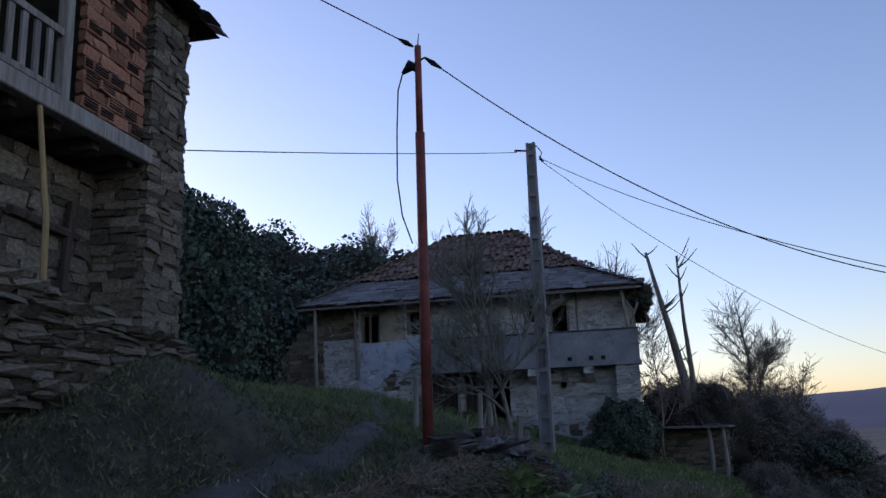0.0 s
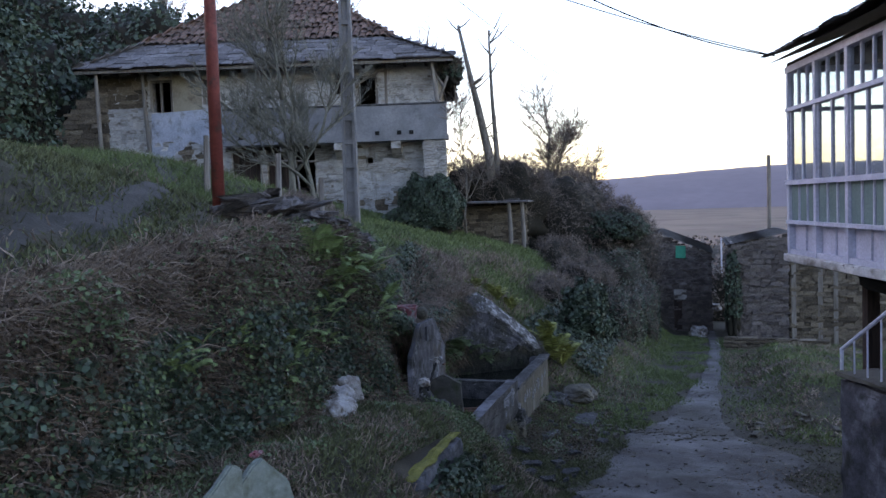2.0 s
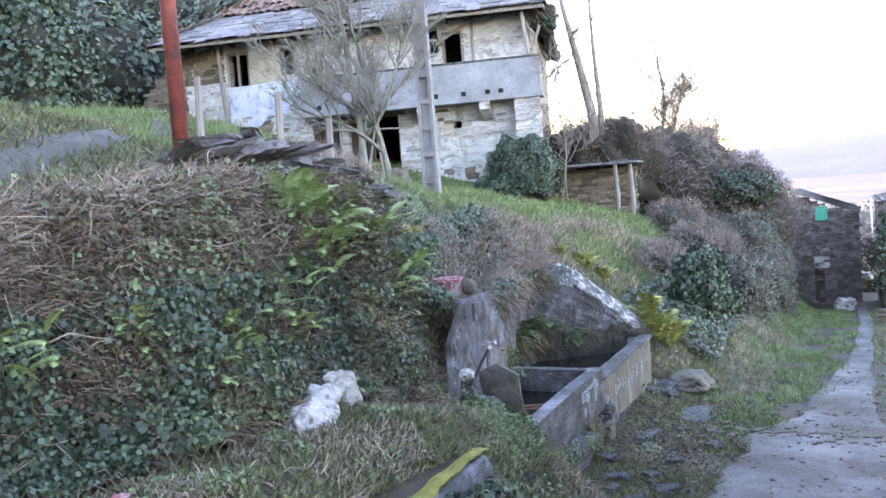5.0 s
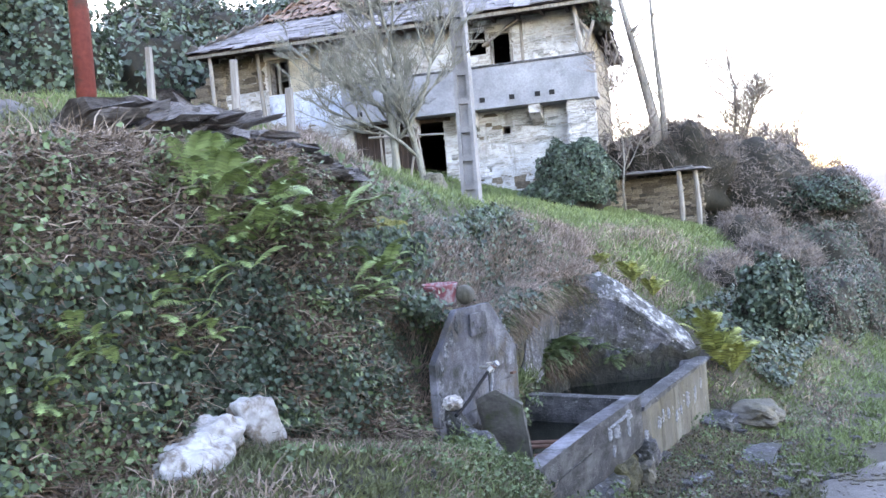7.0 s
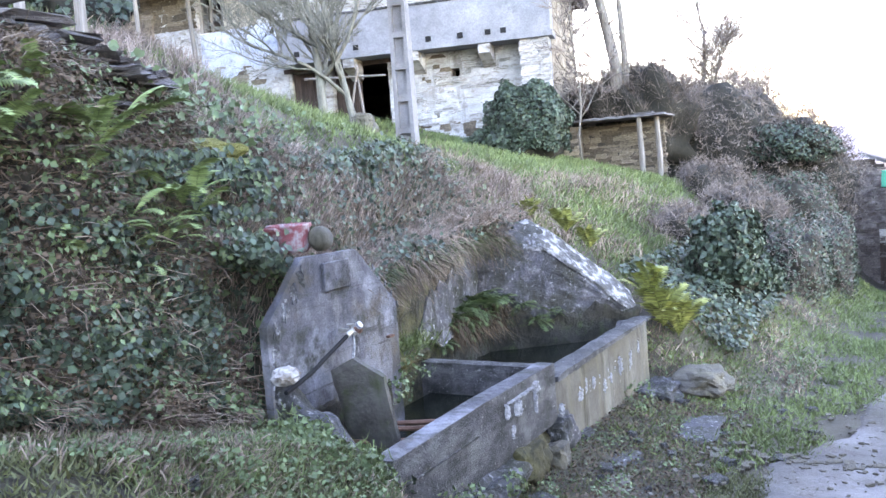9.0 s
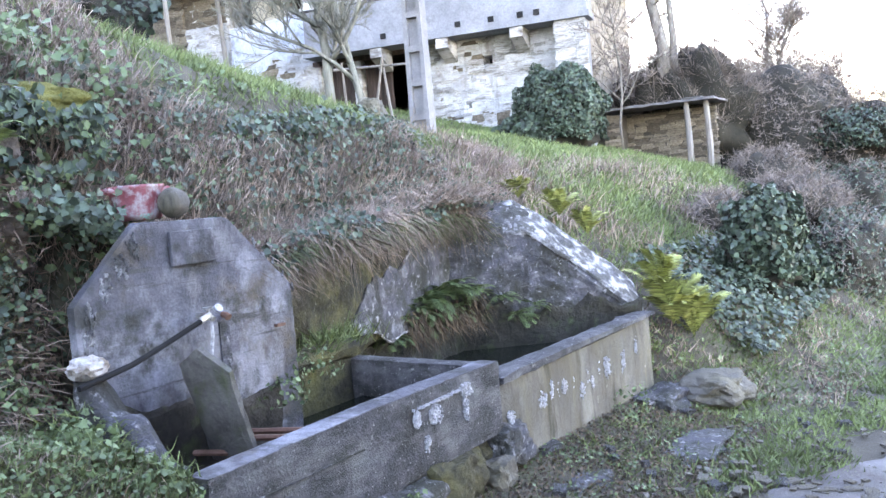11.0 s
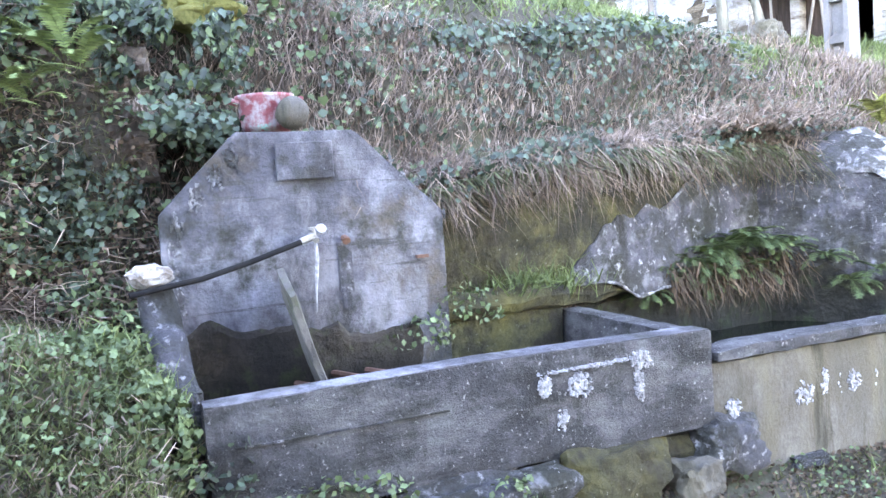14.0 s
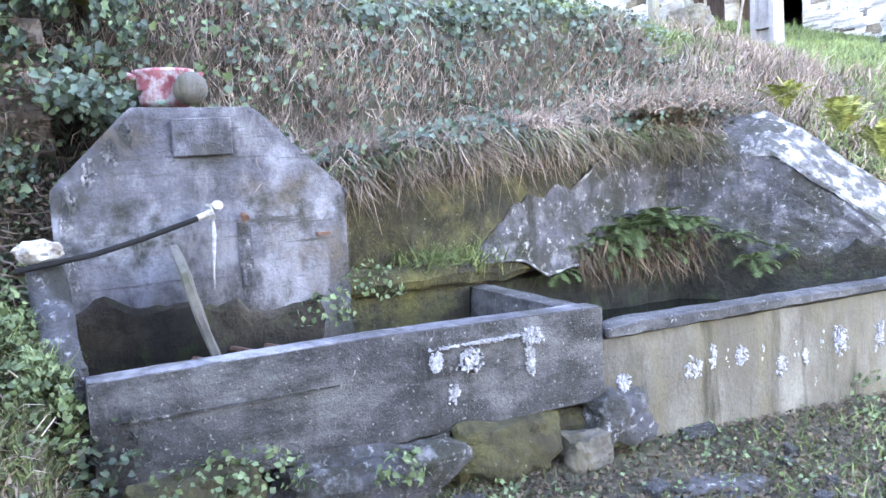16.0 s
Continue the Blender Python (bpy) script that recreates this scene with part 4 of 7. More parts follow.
    sd = slope_pieces(lo[1], lo[2], mid[2], mid[1], 0.27, (0.25, 0.5), 0.03, 12, 0.01) + slope_pieces(lo[3], lo[0], mid[0], mid[3], 0.27, (0.25, 0.5), 0.03, 13, 0.01) + slope_pieces(lo[2], lo[3], mid[3], mid[2], 0.3, (0.3, 0.5), 0.03, 14, 0.01)
    pieces("slate", roof, fr + sd, "slate")

    tl = []
    for k, (p, q, s, t) in enumerate(((mid[0], mid[1], b, a), (mid[1], mid[2], b, b), (mid[3], mid[0], a, a), (mid[2], mid[3], a, b))):
        tl += slope_pieces(p, q, s, t, 0.3, (0.19, 0.22), 0.13, 20 + k, -0.04, 0.02, 3)
    pieces("tile", roof, tl, "tile", "canal")
    for p, q in ((mid[0], a), (mid[1], b), (a, b)):
        p, q = Vector(p), Vector(q)
        n = int((q - p).length / 0.36)
        rt = []
        for k in range(n):
            c = p.lerp(q, (k + 0.5) / n) + Vector((0, 0, 0.02))
            rot = (q - p).to_track_quat("Y", "Z").to_matrix().to_4x4()
            rt.append(Matrix.Translation(c) @ rot @ Matrix.Diagonal((0.24, 0.42, 0.2, 1)))
        pieces("ridge_tile", roof, rt, "tile", "canal")
    return h


ruined_house()


def lean_to():
    t = thing("ruined_gable", (-16.2, 20.6, 0), 10, "collapsed pinkish stone gable wall beside the farmhouse", "wall")
    top = lambda x: 5.1 + 1.0 * x if x < 0 else 5.1
    bm = bmesh.new()
    out = [(-2.0, 2.5), (-2.0, 3.1), (-0.1, 4.95), (0.25, 4.95), (0.25, 2.5)]
    f0 = [bm.verts.new((x, 0.06, z)) for x, z in out]
    f1 = [bm.verts.new((x, 0.5, z)) for x, z in out]
    bm.faces.new(f0)
    bm.faces.new(f1[::-1])
    for k in range(5):
        bm.faces.new((f0[k], f1[k], f1[(k + 1) % 5], f0[(k + 1) % 5]))
    bmesh.ops.recalc_face_normals(bm, faces=bm.faces)
    w = part("wall_core", bm, "stone", t)
    pieces("stone", w, masonry(-2.0, 0.25, 2.9, 5.1, 0, seed=31, top=top), "stone")


lean_to()


# ---- fountain ----
def prism(out, x0, x1, name, mat, parent, label="", axis="x", bevel=0.0, wob=0.0):
    """An outline in (y, z) carried from x0 to x1."""
    bm = bmesh.new()
    a = [bm.verts.new((x0, y, z)) for y, z in out]
    b = [bm.verts.new((x1, y, z)) for y, z in out]
    bm.faces.new(a)
    bm.faces.new(b[::-1])
    n = len(out)
    for k in range(n):
        bm.faces.new((a[k], b[k], b[(k + 1) % n], a[(k + 1) % n]))
    bmesh.ops.recalc_face_normals(bm, faces=bm.faces)
    if bevel:
        bmesh.ops.bevel(bm, geom=bm.edges[:], offset=bevel, segments=2, affect="EDGES")
    return part(name, bm, mat, parent, label)


def slab(x0, x1, y0, y1, z0, z1, wob=0.012, step=0.09, bevel=0.008, seed=0, zt=None):
    """A cast block whose faces are subdivided and a little uneven; zt(y) lowers its top."""
    bm = bmesh.new()
    nx, ny, nz = [max(1, int(round((b - a) / step))) for a, b in ((x0, x1), (y0, y1), (z0, z1))]
    idx = {}

    def vert(i, j, k):
        if (i, j, k) not in idx:
            x, y, z = x0 + (x1 - x0) * i / nx, y0 + (y1 - y0) * j / ny, z0 + (z1 - z0) * k / nz
            if zt:
                z = z0 + (zt(y) - z0) * k / nz
            n = Vector((noise.noise(Vector((x * 5, y * 5, z * 5 + seed))), noise.noise(Vector((x * 5 + 9, y * 5, z * 5 + seed))), noise.noise(Vector((x * 5, y * 5 + 9, z * 5 + seed)))))
            m = noise.noise(Vector((x * 19, y * 19, z * 19 + seed))) * 0.4
            e = (i in (0, nx)) + (j in (0, ny)) + (k in (0, nz))
            c = Vector(((x0 + x1) / 2, (y0 + y1) / 2, (z0 + z1) / 2))
            q = Vector((x, y, z))
            if e > 1:
                q += Vector(((bevel if i == 0 else -bevel if i == nx else 0), (bevel if j == 0 else -bevel if j == ny else 0), (bevel if k == 0 else -bevel if k == nz else 0))) * (0.6 + abs(m) * 3)
            idx[i, j, k] = bm.verts.new(q + n * wob + n.normalized() * m * wob)
        return idx[i, j, k]
    for i in range(nx):
        for j in range(ny):
            bm.faces.new((vert(i, j, 0), vert(i, j + 1, 0), vert(i + 1, j + 1, 0), vert(i + 1, j, 0)))
            bm.faces.new((vert(i, j, nz), vert(i + 1, j, nz), vert(i + 1, j + 1, nz), vert(i, j + 1, nz)))
    for i in range(nx):
        for k in range(nz):
            bm.faces.new((vert(i, 0, k), vert(i + 1, 0, k), vert(i + 1, 0, k + 1), vert(i, 0, k + 1)))
            bm.faces.new((vert(i, ny, k), vert(i, ny, k + 1), vert(i + 1, ny, k + 1), vert(i + 1, ny, k)))
    for j in range(ny):
        for k in range(nz):
            bm.faces.new((vert(0, j, k), vert(0, j, k + 1), vert(0, j + 1, k + 1), vert(0, j + 1, k)))
            bm.faces.new((vert(nx, j, k), vert(nx, j + 1, k), vert(nx, j + 1, k + 1), vert(nx, j, k + 1)))
    return bm


def splash(parent, y0, y1, z0, z1, x, seed, n=7, name="paint_mark", mat="whitepaint", big=0.06):
    """Dried drips of white paint, a few millimetres thick."""
    r = random.Random(seed)
    bm = bmesh.new()
    for step in range(n):
        cy, cz = [(a + b) / 2 + (b - a) * 0.55 * (r.random() + r.random() - 1) for a, b in ((y0, y1), (z0, z1))]
        w, hh = r.uniform(0.3, 1) * big, r.uniform(0.4, 1.6) * big
        vs, ws = [], []
        for k in range(9):
            a = 2 * math.pi * k / 9
            q = r.uniform(0.35, 1.3)
            vs.append(bm.verts.new((x + 0.003 + 0.00012 * step, cy + w * q * math.cos(a), cz + hh * q * math.sin(a))))
            ws.append(bm.verts.new((x - 0.004, cy + w * 1.08 * q * math.cos(a), cz + hh * 1.08 * q * math.sin(a))))
        bm.faces.new(vs)
        for k in range(9):
            bm.faces.new((ws[k], ws[(k + 1) % 9], vs[(k + 1) % 9], vs[k]))
    ob = part(name, bm, mat, parent)
    ob["kind"] = "stuff"
    return ob


def fountain():
    f = thing("fountain", (-2.6, 9.6, 0), 0, "weathered grey concrete wash basins with a shaped fountain back plate", "fountain")

    def top(y):
        return float(interp(y, [(-0.05, -0.46), (0.31, -0.11), (0.86, -0.12), (1.28, -0.53)]))
    bm = slab(-0.79, -0.73, -0.05, 1.28, -1.6, -0.1, 0.003, 0.0333, 0.004, 3, top)
    part("back_plate", bm, "concrete", f, "tall grey back plate with cut-off corners")
    pl = part("plaque", boxes((-0.728, -0.708, 0.478, 0.745, -0.34, -0.168), bevel=0.004), "concrete", f, "small unlettered cement plaque")
    for k in range(3):
        part("worn_stroke", boxes((-0.708, -0.7035, 0.52 + 0.07 * k, 0.565 + 0.07 * k + 0.01 * (k % 2), -0.235 - 0.05 * (k % 2), -0.225 - 0.05 * (k % 2))), "concrete", pl)
    fr = part("basin", slab(-0.15, 0.0, 0.0, 2.28, -1.62, -1.16, 0.0025, 0.05, 0.005, 8, lambda y: float(interp(y, [(0, -1.16), (1.1, -1.145), (2.28, -1.165)]))), "darkconcrete", f, "dark grey concrete basin front")
    # Lighter concrete than the front: sky light on the top is painted in.
    part("rim", slab(-0.147, -0.004, 0.004, 2.276, -1.18, -1.15, 0.0025, 0.05, 0.004, 18, lambda y: float(interp(y, [(0, -1.156), (1.1, -1.141), (2.28, -1.161)]))), "concrete", fr, "paler rim, light from above put into its colour")
    part("basin_divider", slab(-1.15, -0.155, 2.14, 2.275, -1.85, -1.17, 0.004, 0.06, 0.005, 9), "darkconcrete", fr)
    part("rear_curb", slab(-1.2, -1.08, 1.3, 2.13, -1.85, -1.1, 0.012, 0.09, 0.012, 10), "moss", fr)
    part("form_line", boxes((0.001, 0.011, 0.1, 0.95, -1.325, -1.318)), "lichen", fr)
    splash(fr, 1.36, 1.42, -1.34, -1.25, 0.004, 5, 110, big=0.007)
    splash(fr, 1.5, 1.61, -1.36, -1.26, 0.004, 25, 150, big=0.007)
    splash(fr, 1.36, 1.9, -1.242, -1.232, 0.004, 6, 150, big=0.005)
    splash(fr, 1.83, 1.93, -1.28, -1.21, 0.004, 7, 130, big=0.008)
    splash(fr, 1.84, 1.89, -1.44, -1.28, 0.004, 27, 110, big=0.006)
    splash(fr, 1.44, 1.5, -1.5, -1.4, 0.004, 8, 60, big=0.006)
    tr = part("trough", slab(-0.14, -0.02, 2.285, 4.92, -2.15, -1.33, 0.008, 0.09, 0.01, 11), "pale", f, "stained pale concrete trough front")
    part("trough_cap", slab(-0.17, 0.02, 2.29, 4.97, -1.327, -1.272, 0.006, 0.06, 0.01, 12, lambda y: float(interp(y, [(2.3, -1.272), (2.5, -1.255), (4.97, -1.285)]))), "darkconcrete", tr)
    part("trough_end", slab(-0.9, -0.2, 4.79, 4.92, -2.1, -1.31, 0.01, 0.09, 0.012, 13), "concrete", tr)
    splash(tr, 2.36, 2.44, -1.7, -1.52, -0.0185, 15, 160, big=0.008)
    splash(tr, 3.87, 3.98, -1.66, -1.48, -0.0185, 16, 110, big=0.007)
    for q, (y0, y1, z0, z1) in enumerate(((2.78, 2.9, -1.62, -1.5), (2.95, 3.0, -1.6, -1.46), (3.12, 3.22, -1.6, -1.5), (3.42, 3.5, -1.7, -1.58), (3.62, 3.66, -1.66, -1.58), (4.2, 4.3, -1.68, -1.5), (4.5, 4.56, -1.6, -1.45))):
        splash(tr, y0, y1, z0, z1, -0.0185, 90 + q, 60, big=0.007)
    for q, yy in enumerate((2.85, 3.05, 3.12, 3.3, 3.55, 3.75)):
        splash(tr, yy, yy + 0.06, -1.62, -1.5 + 0.02 * (q % 3), -0.0185, 40 + q, 5, big=0.008)
    part("footing", slab(-0.4, -0.06, 0.1, 2.4, -2.2, -1.625, 0.04, 0.09, 0.02, 24), "moss", f, "rough mossy rubble footing")
    for q in range(7):
        y0, z0 = [(-0.03, -0.86), (-0.03, -0.74), (-0.02, -0.62), (0.0, -0.5), (0.08, -0.4), (0.17, -0.31), (0.25, -0.22)][q]
        splash(f, y0, y0 + 0.07, z0 - 0.06, z0 + 0.06, -0.727, 60 + q, 24, "lichen_patch", "whitelichen", 0.012)
    for q in range(5):
        splash(f, 1.0 + 0.07 * q, 1.05 + 0.06 * q, -0.29 - 0.07 * q, -0.24 - 0.07 * q, -0.727, 70 + q, 5, "lichen_patch", "whitelichen", 0.01)
    # fittings
    bm = bmesh.new()
    tube(bm, [(-0.74, 0.61, -0.6), (-0.66, 0.61, -0.6), (-0.61, 0.61, -0.62)], 0.014, 8)
    tube(bm, [(-0.645, 0.61, -0.6), (-0.645, 0.61, -0.57)], 0.009, 8)
    tube(bm, [(-0.645, 0.61, -0.57), (-0.645, 0.61, -0.56)], 0.026, 10)
    tube(bm, [(-0.63, 0.545, -0.62), (-0.63, 0.61, -0.6)], 0.017, 8)
    tap = part("tap", bm, "metal", f, "old metal tap with a white handle")
    bm = bmesh.new()
    tube(bm, [(-0.60, 0.63, -0.575), (-0.585, 0.63, -0.565)], 0.024, 10)
    part("tap_handle", bm, "whitepaint", tap)
    bm = bmesh.new()
    tube(bm, [(-0.63, 0.55, -0.62), (-0.6, 0.3, -0.69), (-0.56, 0.1, -0.735), (-0.52, -0.08, -0.755), (-0.5, -0.2, -0.77)], 0.013, 8)
    part("hose", bm, "wire", f, "black rubber hose pipe")
    bm = bmesh.new()
    r = random.Random(3)
    tube(bm, [(-0.625, 0.61, -0.63), (-0.63, 0.612, -0.7), (-0.64, 0.606, -0.78), (-0.65, 0.6, -0.86), (-0.66, 0.598, -0.95)], [0.006, 0.01, 0.008, 0.005, 0.003], 7)
    part("icicle_drip", bm, "whitepaint", f, "white trickle of water under the tap")
    bm = bmesh.new()
    tube(bm, [(-0.735, 0.77, -0.625), (-0.7, 0.77, -0.63), (-0.685, 0.77, -0.64)], [0.016, 0.018, 0.02], 8)
    part("spout", bm, "rust", f, "rusty capped spout")
    part("stain", boxes((-0.73, -0.7215, 0.735, 0.8, -0.88, -0.66), (-0.73, -0.7217, 0.745, 0.785, -0.97, -0.883)), "lichen", f, "pale lime streak")
    part("drain_stub", boxes((-0.74, -0.7, 1.12, 1.18, -0.755, -0.74)), "rust", f)
    bm = bmesh.new()
    # bottom lip of render over undercut earth
    part("undercut", slab(-0.8, -0.705, -0.04, 1.15, -1.62, -1.02, 0.025, 0.04, 0.02, 21, lambda y: -1.0 + 0.03 * math.sin(y * 7) - 0.07 * (y > 0.75) + 0.08 * noise.noise(Vector((y * 5, 1, 0)))), "darkearth", f, "mossy earth at the foot of the plate")
    return f


fountain()


def fountain_bits():
    s = thing("wing_stub", (-3.05, 9.52, 0), 6, "low lichened wing wall sloping down beside the basin", "wall")
    bm = slab(-0.18, 0.36, -0.07, 0.07, -1.7, -0.7, 0.02, 0.045, 0.02, 31)
    for v in bm.verts:
        f = (v.co.x + 0.18) / 0.54
        v.co.z = -1.7 + (v.co.z + 1.7) * (0.98 - 0.42 * f + 0.03 * math.sin(f * 14))
    part("wing_body", bm, "lichen", s)
    b = thing("rag", (-3.17, 9.49, -0.73), 0, "crumpled white rag lying on the stone stub", "rag")
    bm = bmesh.new()
    bmesh.ops.create_icosphere(bm, subdivisions=3, radius=1)
    for v in bm.verts:
        q = v.co.copy()
        k = 1 + 0.35 * noise.noise(q * 3)
        v.co = Vector((q.x * 0.065, q.y * 0.09, q.z * 0.05)) * k + Vector((0, 0, 0.025))
    part("cloth", bm, "bag", b)
    # leaning stone slab
    t = thing("leaning_slab", (-3.1, 10.12, -1.35), 0, "thin greenish slate slab leaning in the basin", "slab")
    bm = slab(-0.23, 0.19, -0.02, 0.02, 0.0, 0.66, 0.01, 0.05, 0.008, 41)
    for v in bm.verts:
        if v.co.z > 0.55:
            v.co.z -= abs(v.co.x + 0.02) * 0.5
    ob = part("slab_body", bm, "greenslab2", t)
    ob.matrix_basis = pose(0.02, 0.06, 0, 15, 2, -6)
    for k, (y, x) in enumerate(((0.62, -0.75), (0.8, -0.7), (0.42, -0.8))):
        p = thing("rusty_bar", (-2.6, 9.6, -1.27 - 0.01 * k), 0, "rusty iron bar laid across the basin", "bar", "bars across the basin")
        bm = bmesh.new()
        tube(bm, [(x, y + 0.02, 0.02), (-0.1, y + 0.35, 0.0)], 0.016, 6)
        part("bar", bm, "rust", p)
    w = part("water", boxes((-3.62, -2.76, 9.66, 11.73, -1.5, -1.42)), "water")
    tagged(w, "dark still water in the basin", kind="structure")
    w = part("water", boxes((-4.6, -2.745, 11.885, 14.3, -1.8, -1.5)), "water")
    tagged(w, "dark still water in the long trough", kind="structure")
    # pot and ball on top of the plate
    p = thing("enamel_pot", (-3.57, 10.1, -0.1), 0, "worn red enamel cooking pot with two handles", "pot")
    bm = bmesh.new()
    prof = [(0.0, 0.0), (0.125, 0.0), (0.145, 0.03), (0.15, 0.15), (0.162, 0.17), (0.165, 0.185), (0.152, 0.182), (0.14, 0.16), (0.135, 0.12), (0.0, 0.11)]
    rings = [[bm.verts.new((r * math.cos(2 * math.pi * k / 24), r * math.sin(2 * math.pi * k / 24), z)) for k in range(24)] for r, z in [(0.86 * r, 0.95 * z) for r, z in prof[1:-1]]]
    for r0, r1 in zip(rings, rings[1:]):
        for k in range(24):
            bm.faces.new((r0[k], r0[(k + 1) % 24], r1[(k + 1) % 24], r1[k]))
    bm.faces.new(rings[0][::-1])
    bm.faces.new(rings[-1])
    part("pot_body", bm, "redpaint", p, smooth=True)
    for s in (-1, 1):
        bm = bmesh.new()
        tube(bm, [(0.03, s * 0.13, 0.143), (0.035, s * 0.172, 0.157), (-0.035, s * 0.172, 0.157), (-0.03, s * 0.13, 0.143)], 0.012, 6)
        part("handle", bm, "redpaint", p)
    b = thing("stone_ball", (-3.4, 10.19, -0.025), 0, "round grey stone ball finial on the plate", "ball")
    bm = bmesh.new()
    bmesh.ops.create_icosphere(bm, subdivisions=3, radius=0.078)
    for v in bm.verts:
        v.co *= 1 + 0.12 * noise.noise(v.co * 12)
    part("ball_body", bm, "pale", b, smooth=True)


fountain_bits()


def retaining():
    t = thing("retaining_wall", (0, 0, 0), 0, "mossy rendered retaining wall behind the trough", "wall")

    def wx(y):
        return float(interp(y, [(10.85, -3.7), (11.9, -3.78), (13.35, -4.08)]))
    bm = slab(-0.25, 0.0, 10.85, 13.75, -1.17, -0.2, 0.035, 0.05, 0.03, 51, lambda y: float(interp(y, [(10.85, -0.36), (11.9, -0.2), (13.45, -0.14)])) + 0.03 * math.sin(y * 9))
    for v in bm.verts:
        v.co.x += wx(v.co.y)
        v.co.x += 0.05 * noise.noise(v.co * 2.2)
    part("moss_wall", bm, "moss", t, "wall face thick with brown-green moss")
    # Blackened slabs stand for the shade below the overhanging wall.
    part("undercut_earth", slab(-4.28, -3.98, 10.85, 13.6, -2.1, -1.2, 0.05, 0.08, 0.02, 57), "shadedwetrock", t, "wet earth under the wall, recess shade put into its colour")
    part("undercut_earth", slab(-3.97, -3.8, 10.85, 11.9, -2.1, -1.2, 0.05, 0.06, 0.02, 58), "shadedwetrock", t, "wet earth under the wall, recess shade put into its colour")
    bm = slab(0.002, 0.03, 11.8, 13.62, -1.45, -0.3, 0.012, 0.05, 0.008, 52)
    for v in list(bm.verts):
        y, z = v.co.y, v.co.z
        edge = float(interp(y, [(11.8, -1.02), (11.95, -0.88), (12.09, -0.74), (12.28, -0.68), (12.7, -0.62), (12.83, -0.52), (13.06, -0.43), (13.4, -0.35)])) + 0.06 * noise.noise(Vector((y * 9, 0, 0))) + 0.03 * noise.noise(Vector((y * 26, 0, 0)))
        lowe = float(interp(y, [(11.8, -1.04), (12.1, -1.06), (12.25, -1.1), (12.38, -1.19), (12.6, -1.15), (13.4, -1.2)])) + 0.02 * noise.noise(Vector((y * 9, 3, 0)))
        v.co.z = lowe + (edge - lowe) * (z + 1.45) / 1.15
        v.co.x += wx(y) + 0.05 * noise.noise(Vector((wx(y), y, v.co.z)) * 2.2) - 0.006
    part("render_patch", bm, "lichen", t, "remnant of grey lichened render")
    for nm, ys, f in (("lower", np.arange(11.84, 12.72, 0.03), [(11.8, -1.04), (12.1, -1.06), (12.25, -1.1), (12.38, -1.19), (12.6, -1.15), (13.4, -1.2)]), ("upper", np.arange(12.6, 13.2, 0.03), [(12.6, -0.66), (12.7, -0.62), (12.83, -0.52), (13.06, -0.43), (13.4, -0.35)])):
        bm = bmesh.new()
        tube(bm, [(wx(y) + 0.05 * noise.noise(Vector((wx(y), y, float(interp(y, f)))) * 2.2) + 0.018 + 0.008 * math.sin(y * 31), y, float(interp(y, f)) + 0.02 * noise.noise(Vector((y * 9, 3, 0)))) for y in ys], 0.011, 5)
        part("render_edge", bm, "whitelichen", t, "pale crusted edge of the render")
    part("ledge", slab(-3.78, -3.58, 10.9, 11.75, -1.15, -1.0, 0.03, 0.07, 0.03, 53), "moss", t)
    # wing wall with the sloping shoulder
    w = thing("wing_wall", (-4.08, 13.5, 0), math.degrees(math.atan2(1.12, 1.38)), "sloping lichened concrete wing wall at the trough's end", "wall")
    ln = math.hypot(1.12, 1.38)
    bm = slab(-0.12, ln, 0.0, 0.34, -2.0, 0.0, 0.03, 0.08, 0.03, 54)
    for v in bm.verts:
        f = v.co.x / ln
        tp = float(interp(f, [(0, -0.12), (0.4, -0.21), (0.52, -0.36), (0.95, -0.98), (1.0, -1.1)]))
        tp -= 0.26 * max(0.0, 1 - v.co.y / 0.32)
        v.co.z = -2.0 + (tp + 2.0) * (v.co.z + 2.0) / 2.0
    part("wing_body", bm, "lichen", w)
    bm = slab(0.56, ln + 0.01, -0.012, 0.35, -0.05, 0.004, 0.012, 0.04, 0.01, 55)
    for v in bm.verts:
        v.co.z += float(interp(v.co.x / ln, [(0, -0.12), (0.4, -0.21), (0.52, -0.36), (0.95, -0.98), (1.0, -1.1)])) + 0.012 - 0.26 * max(0.0, 1 - (v.co.y + 0.012) / 0.34) + 0.028 * noise.noise(v.co * 7) - 0.05 * max(0.0, 1 - (v.co.x - 0.56) / 0.25)
    part("coping", bm, "whitelichen", w, "worn pale coping on the slope")
    # Dark band: shade over the trough is put into the foot's colour.
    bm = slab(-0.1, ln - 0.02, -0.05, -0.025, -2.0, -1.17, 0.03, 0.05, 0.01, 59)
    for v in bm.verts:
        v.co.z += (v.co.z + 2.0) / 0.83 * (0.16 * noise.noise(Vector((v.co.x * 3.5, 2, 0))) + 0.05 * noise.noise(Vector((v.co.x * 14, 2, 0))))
    part("wet_foot", bm, "shadedwetrock", w, "wet algae-covered foot of the wall, trough shade put into its colour")
    # dry-stone face in the bank beside the plate
    for nm, y0, y1, z0, z1, x, lab in (("dry_stone_face", 8.75, 9.3, -0.15, 0.34, -3.66, "slaty dry stone face showing through the ivy"),):
        t = thing(nm, (0, 0, 0), 0, lab, "wall")
        bm = slab(x - 0.22, x - 0.03, y0, y1 + 0.3, z0 - 0.15, z1, 0.01, 0.03, 0.01, 62)
        for v in bm.verts:
            bed = math.floor(v.co.z * 14 + 1.5 * noise.noise(Vector((v.co.y * 1.5, 4, 0))))
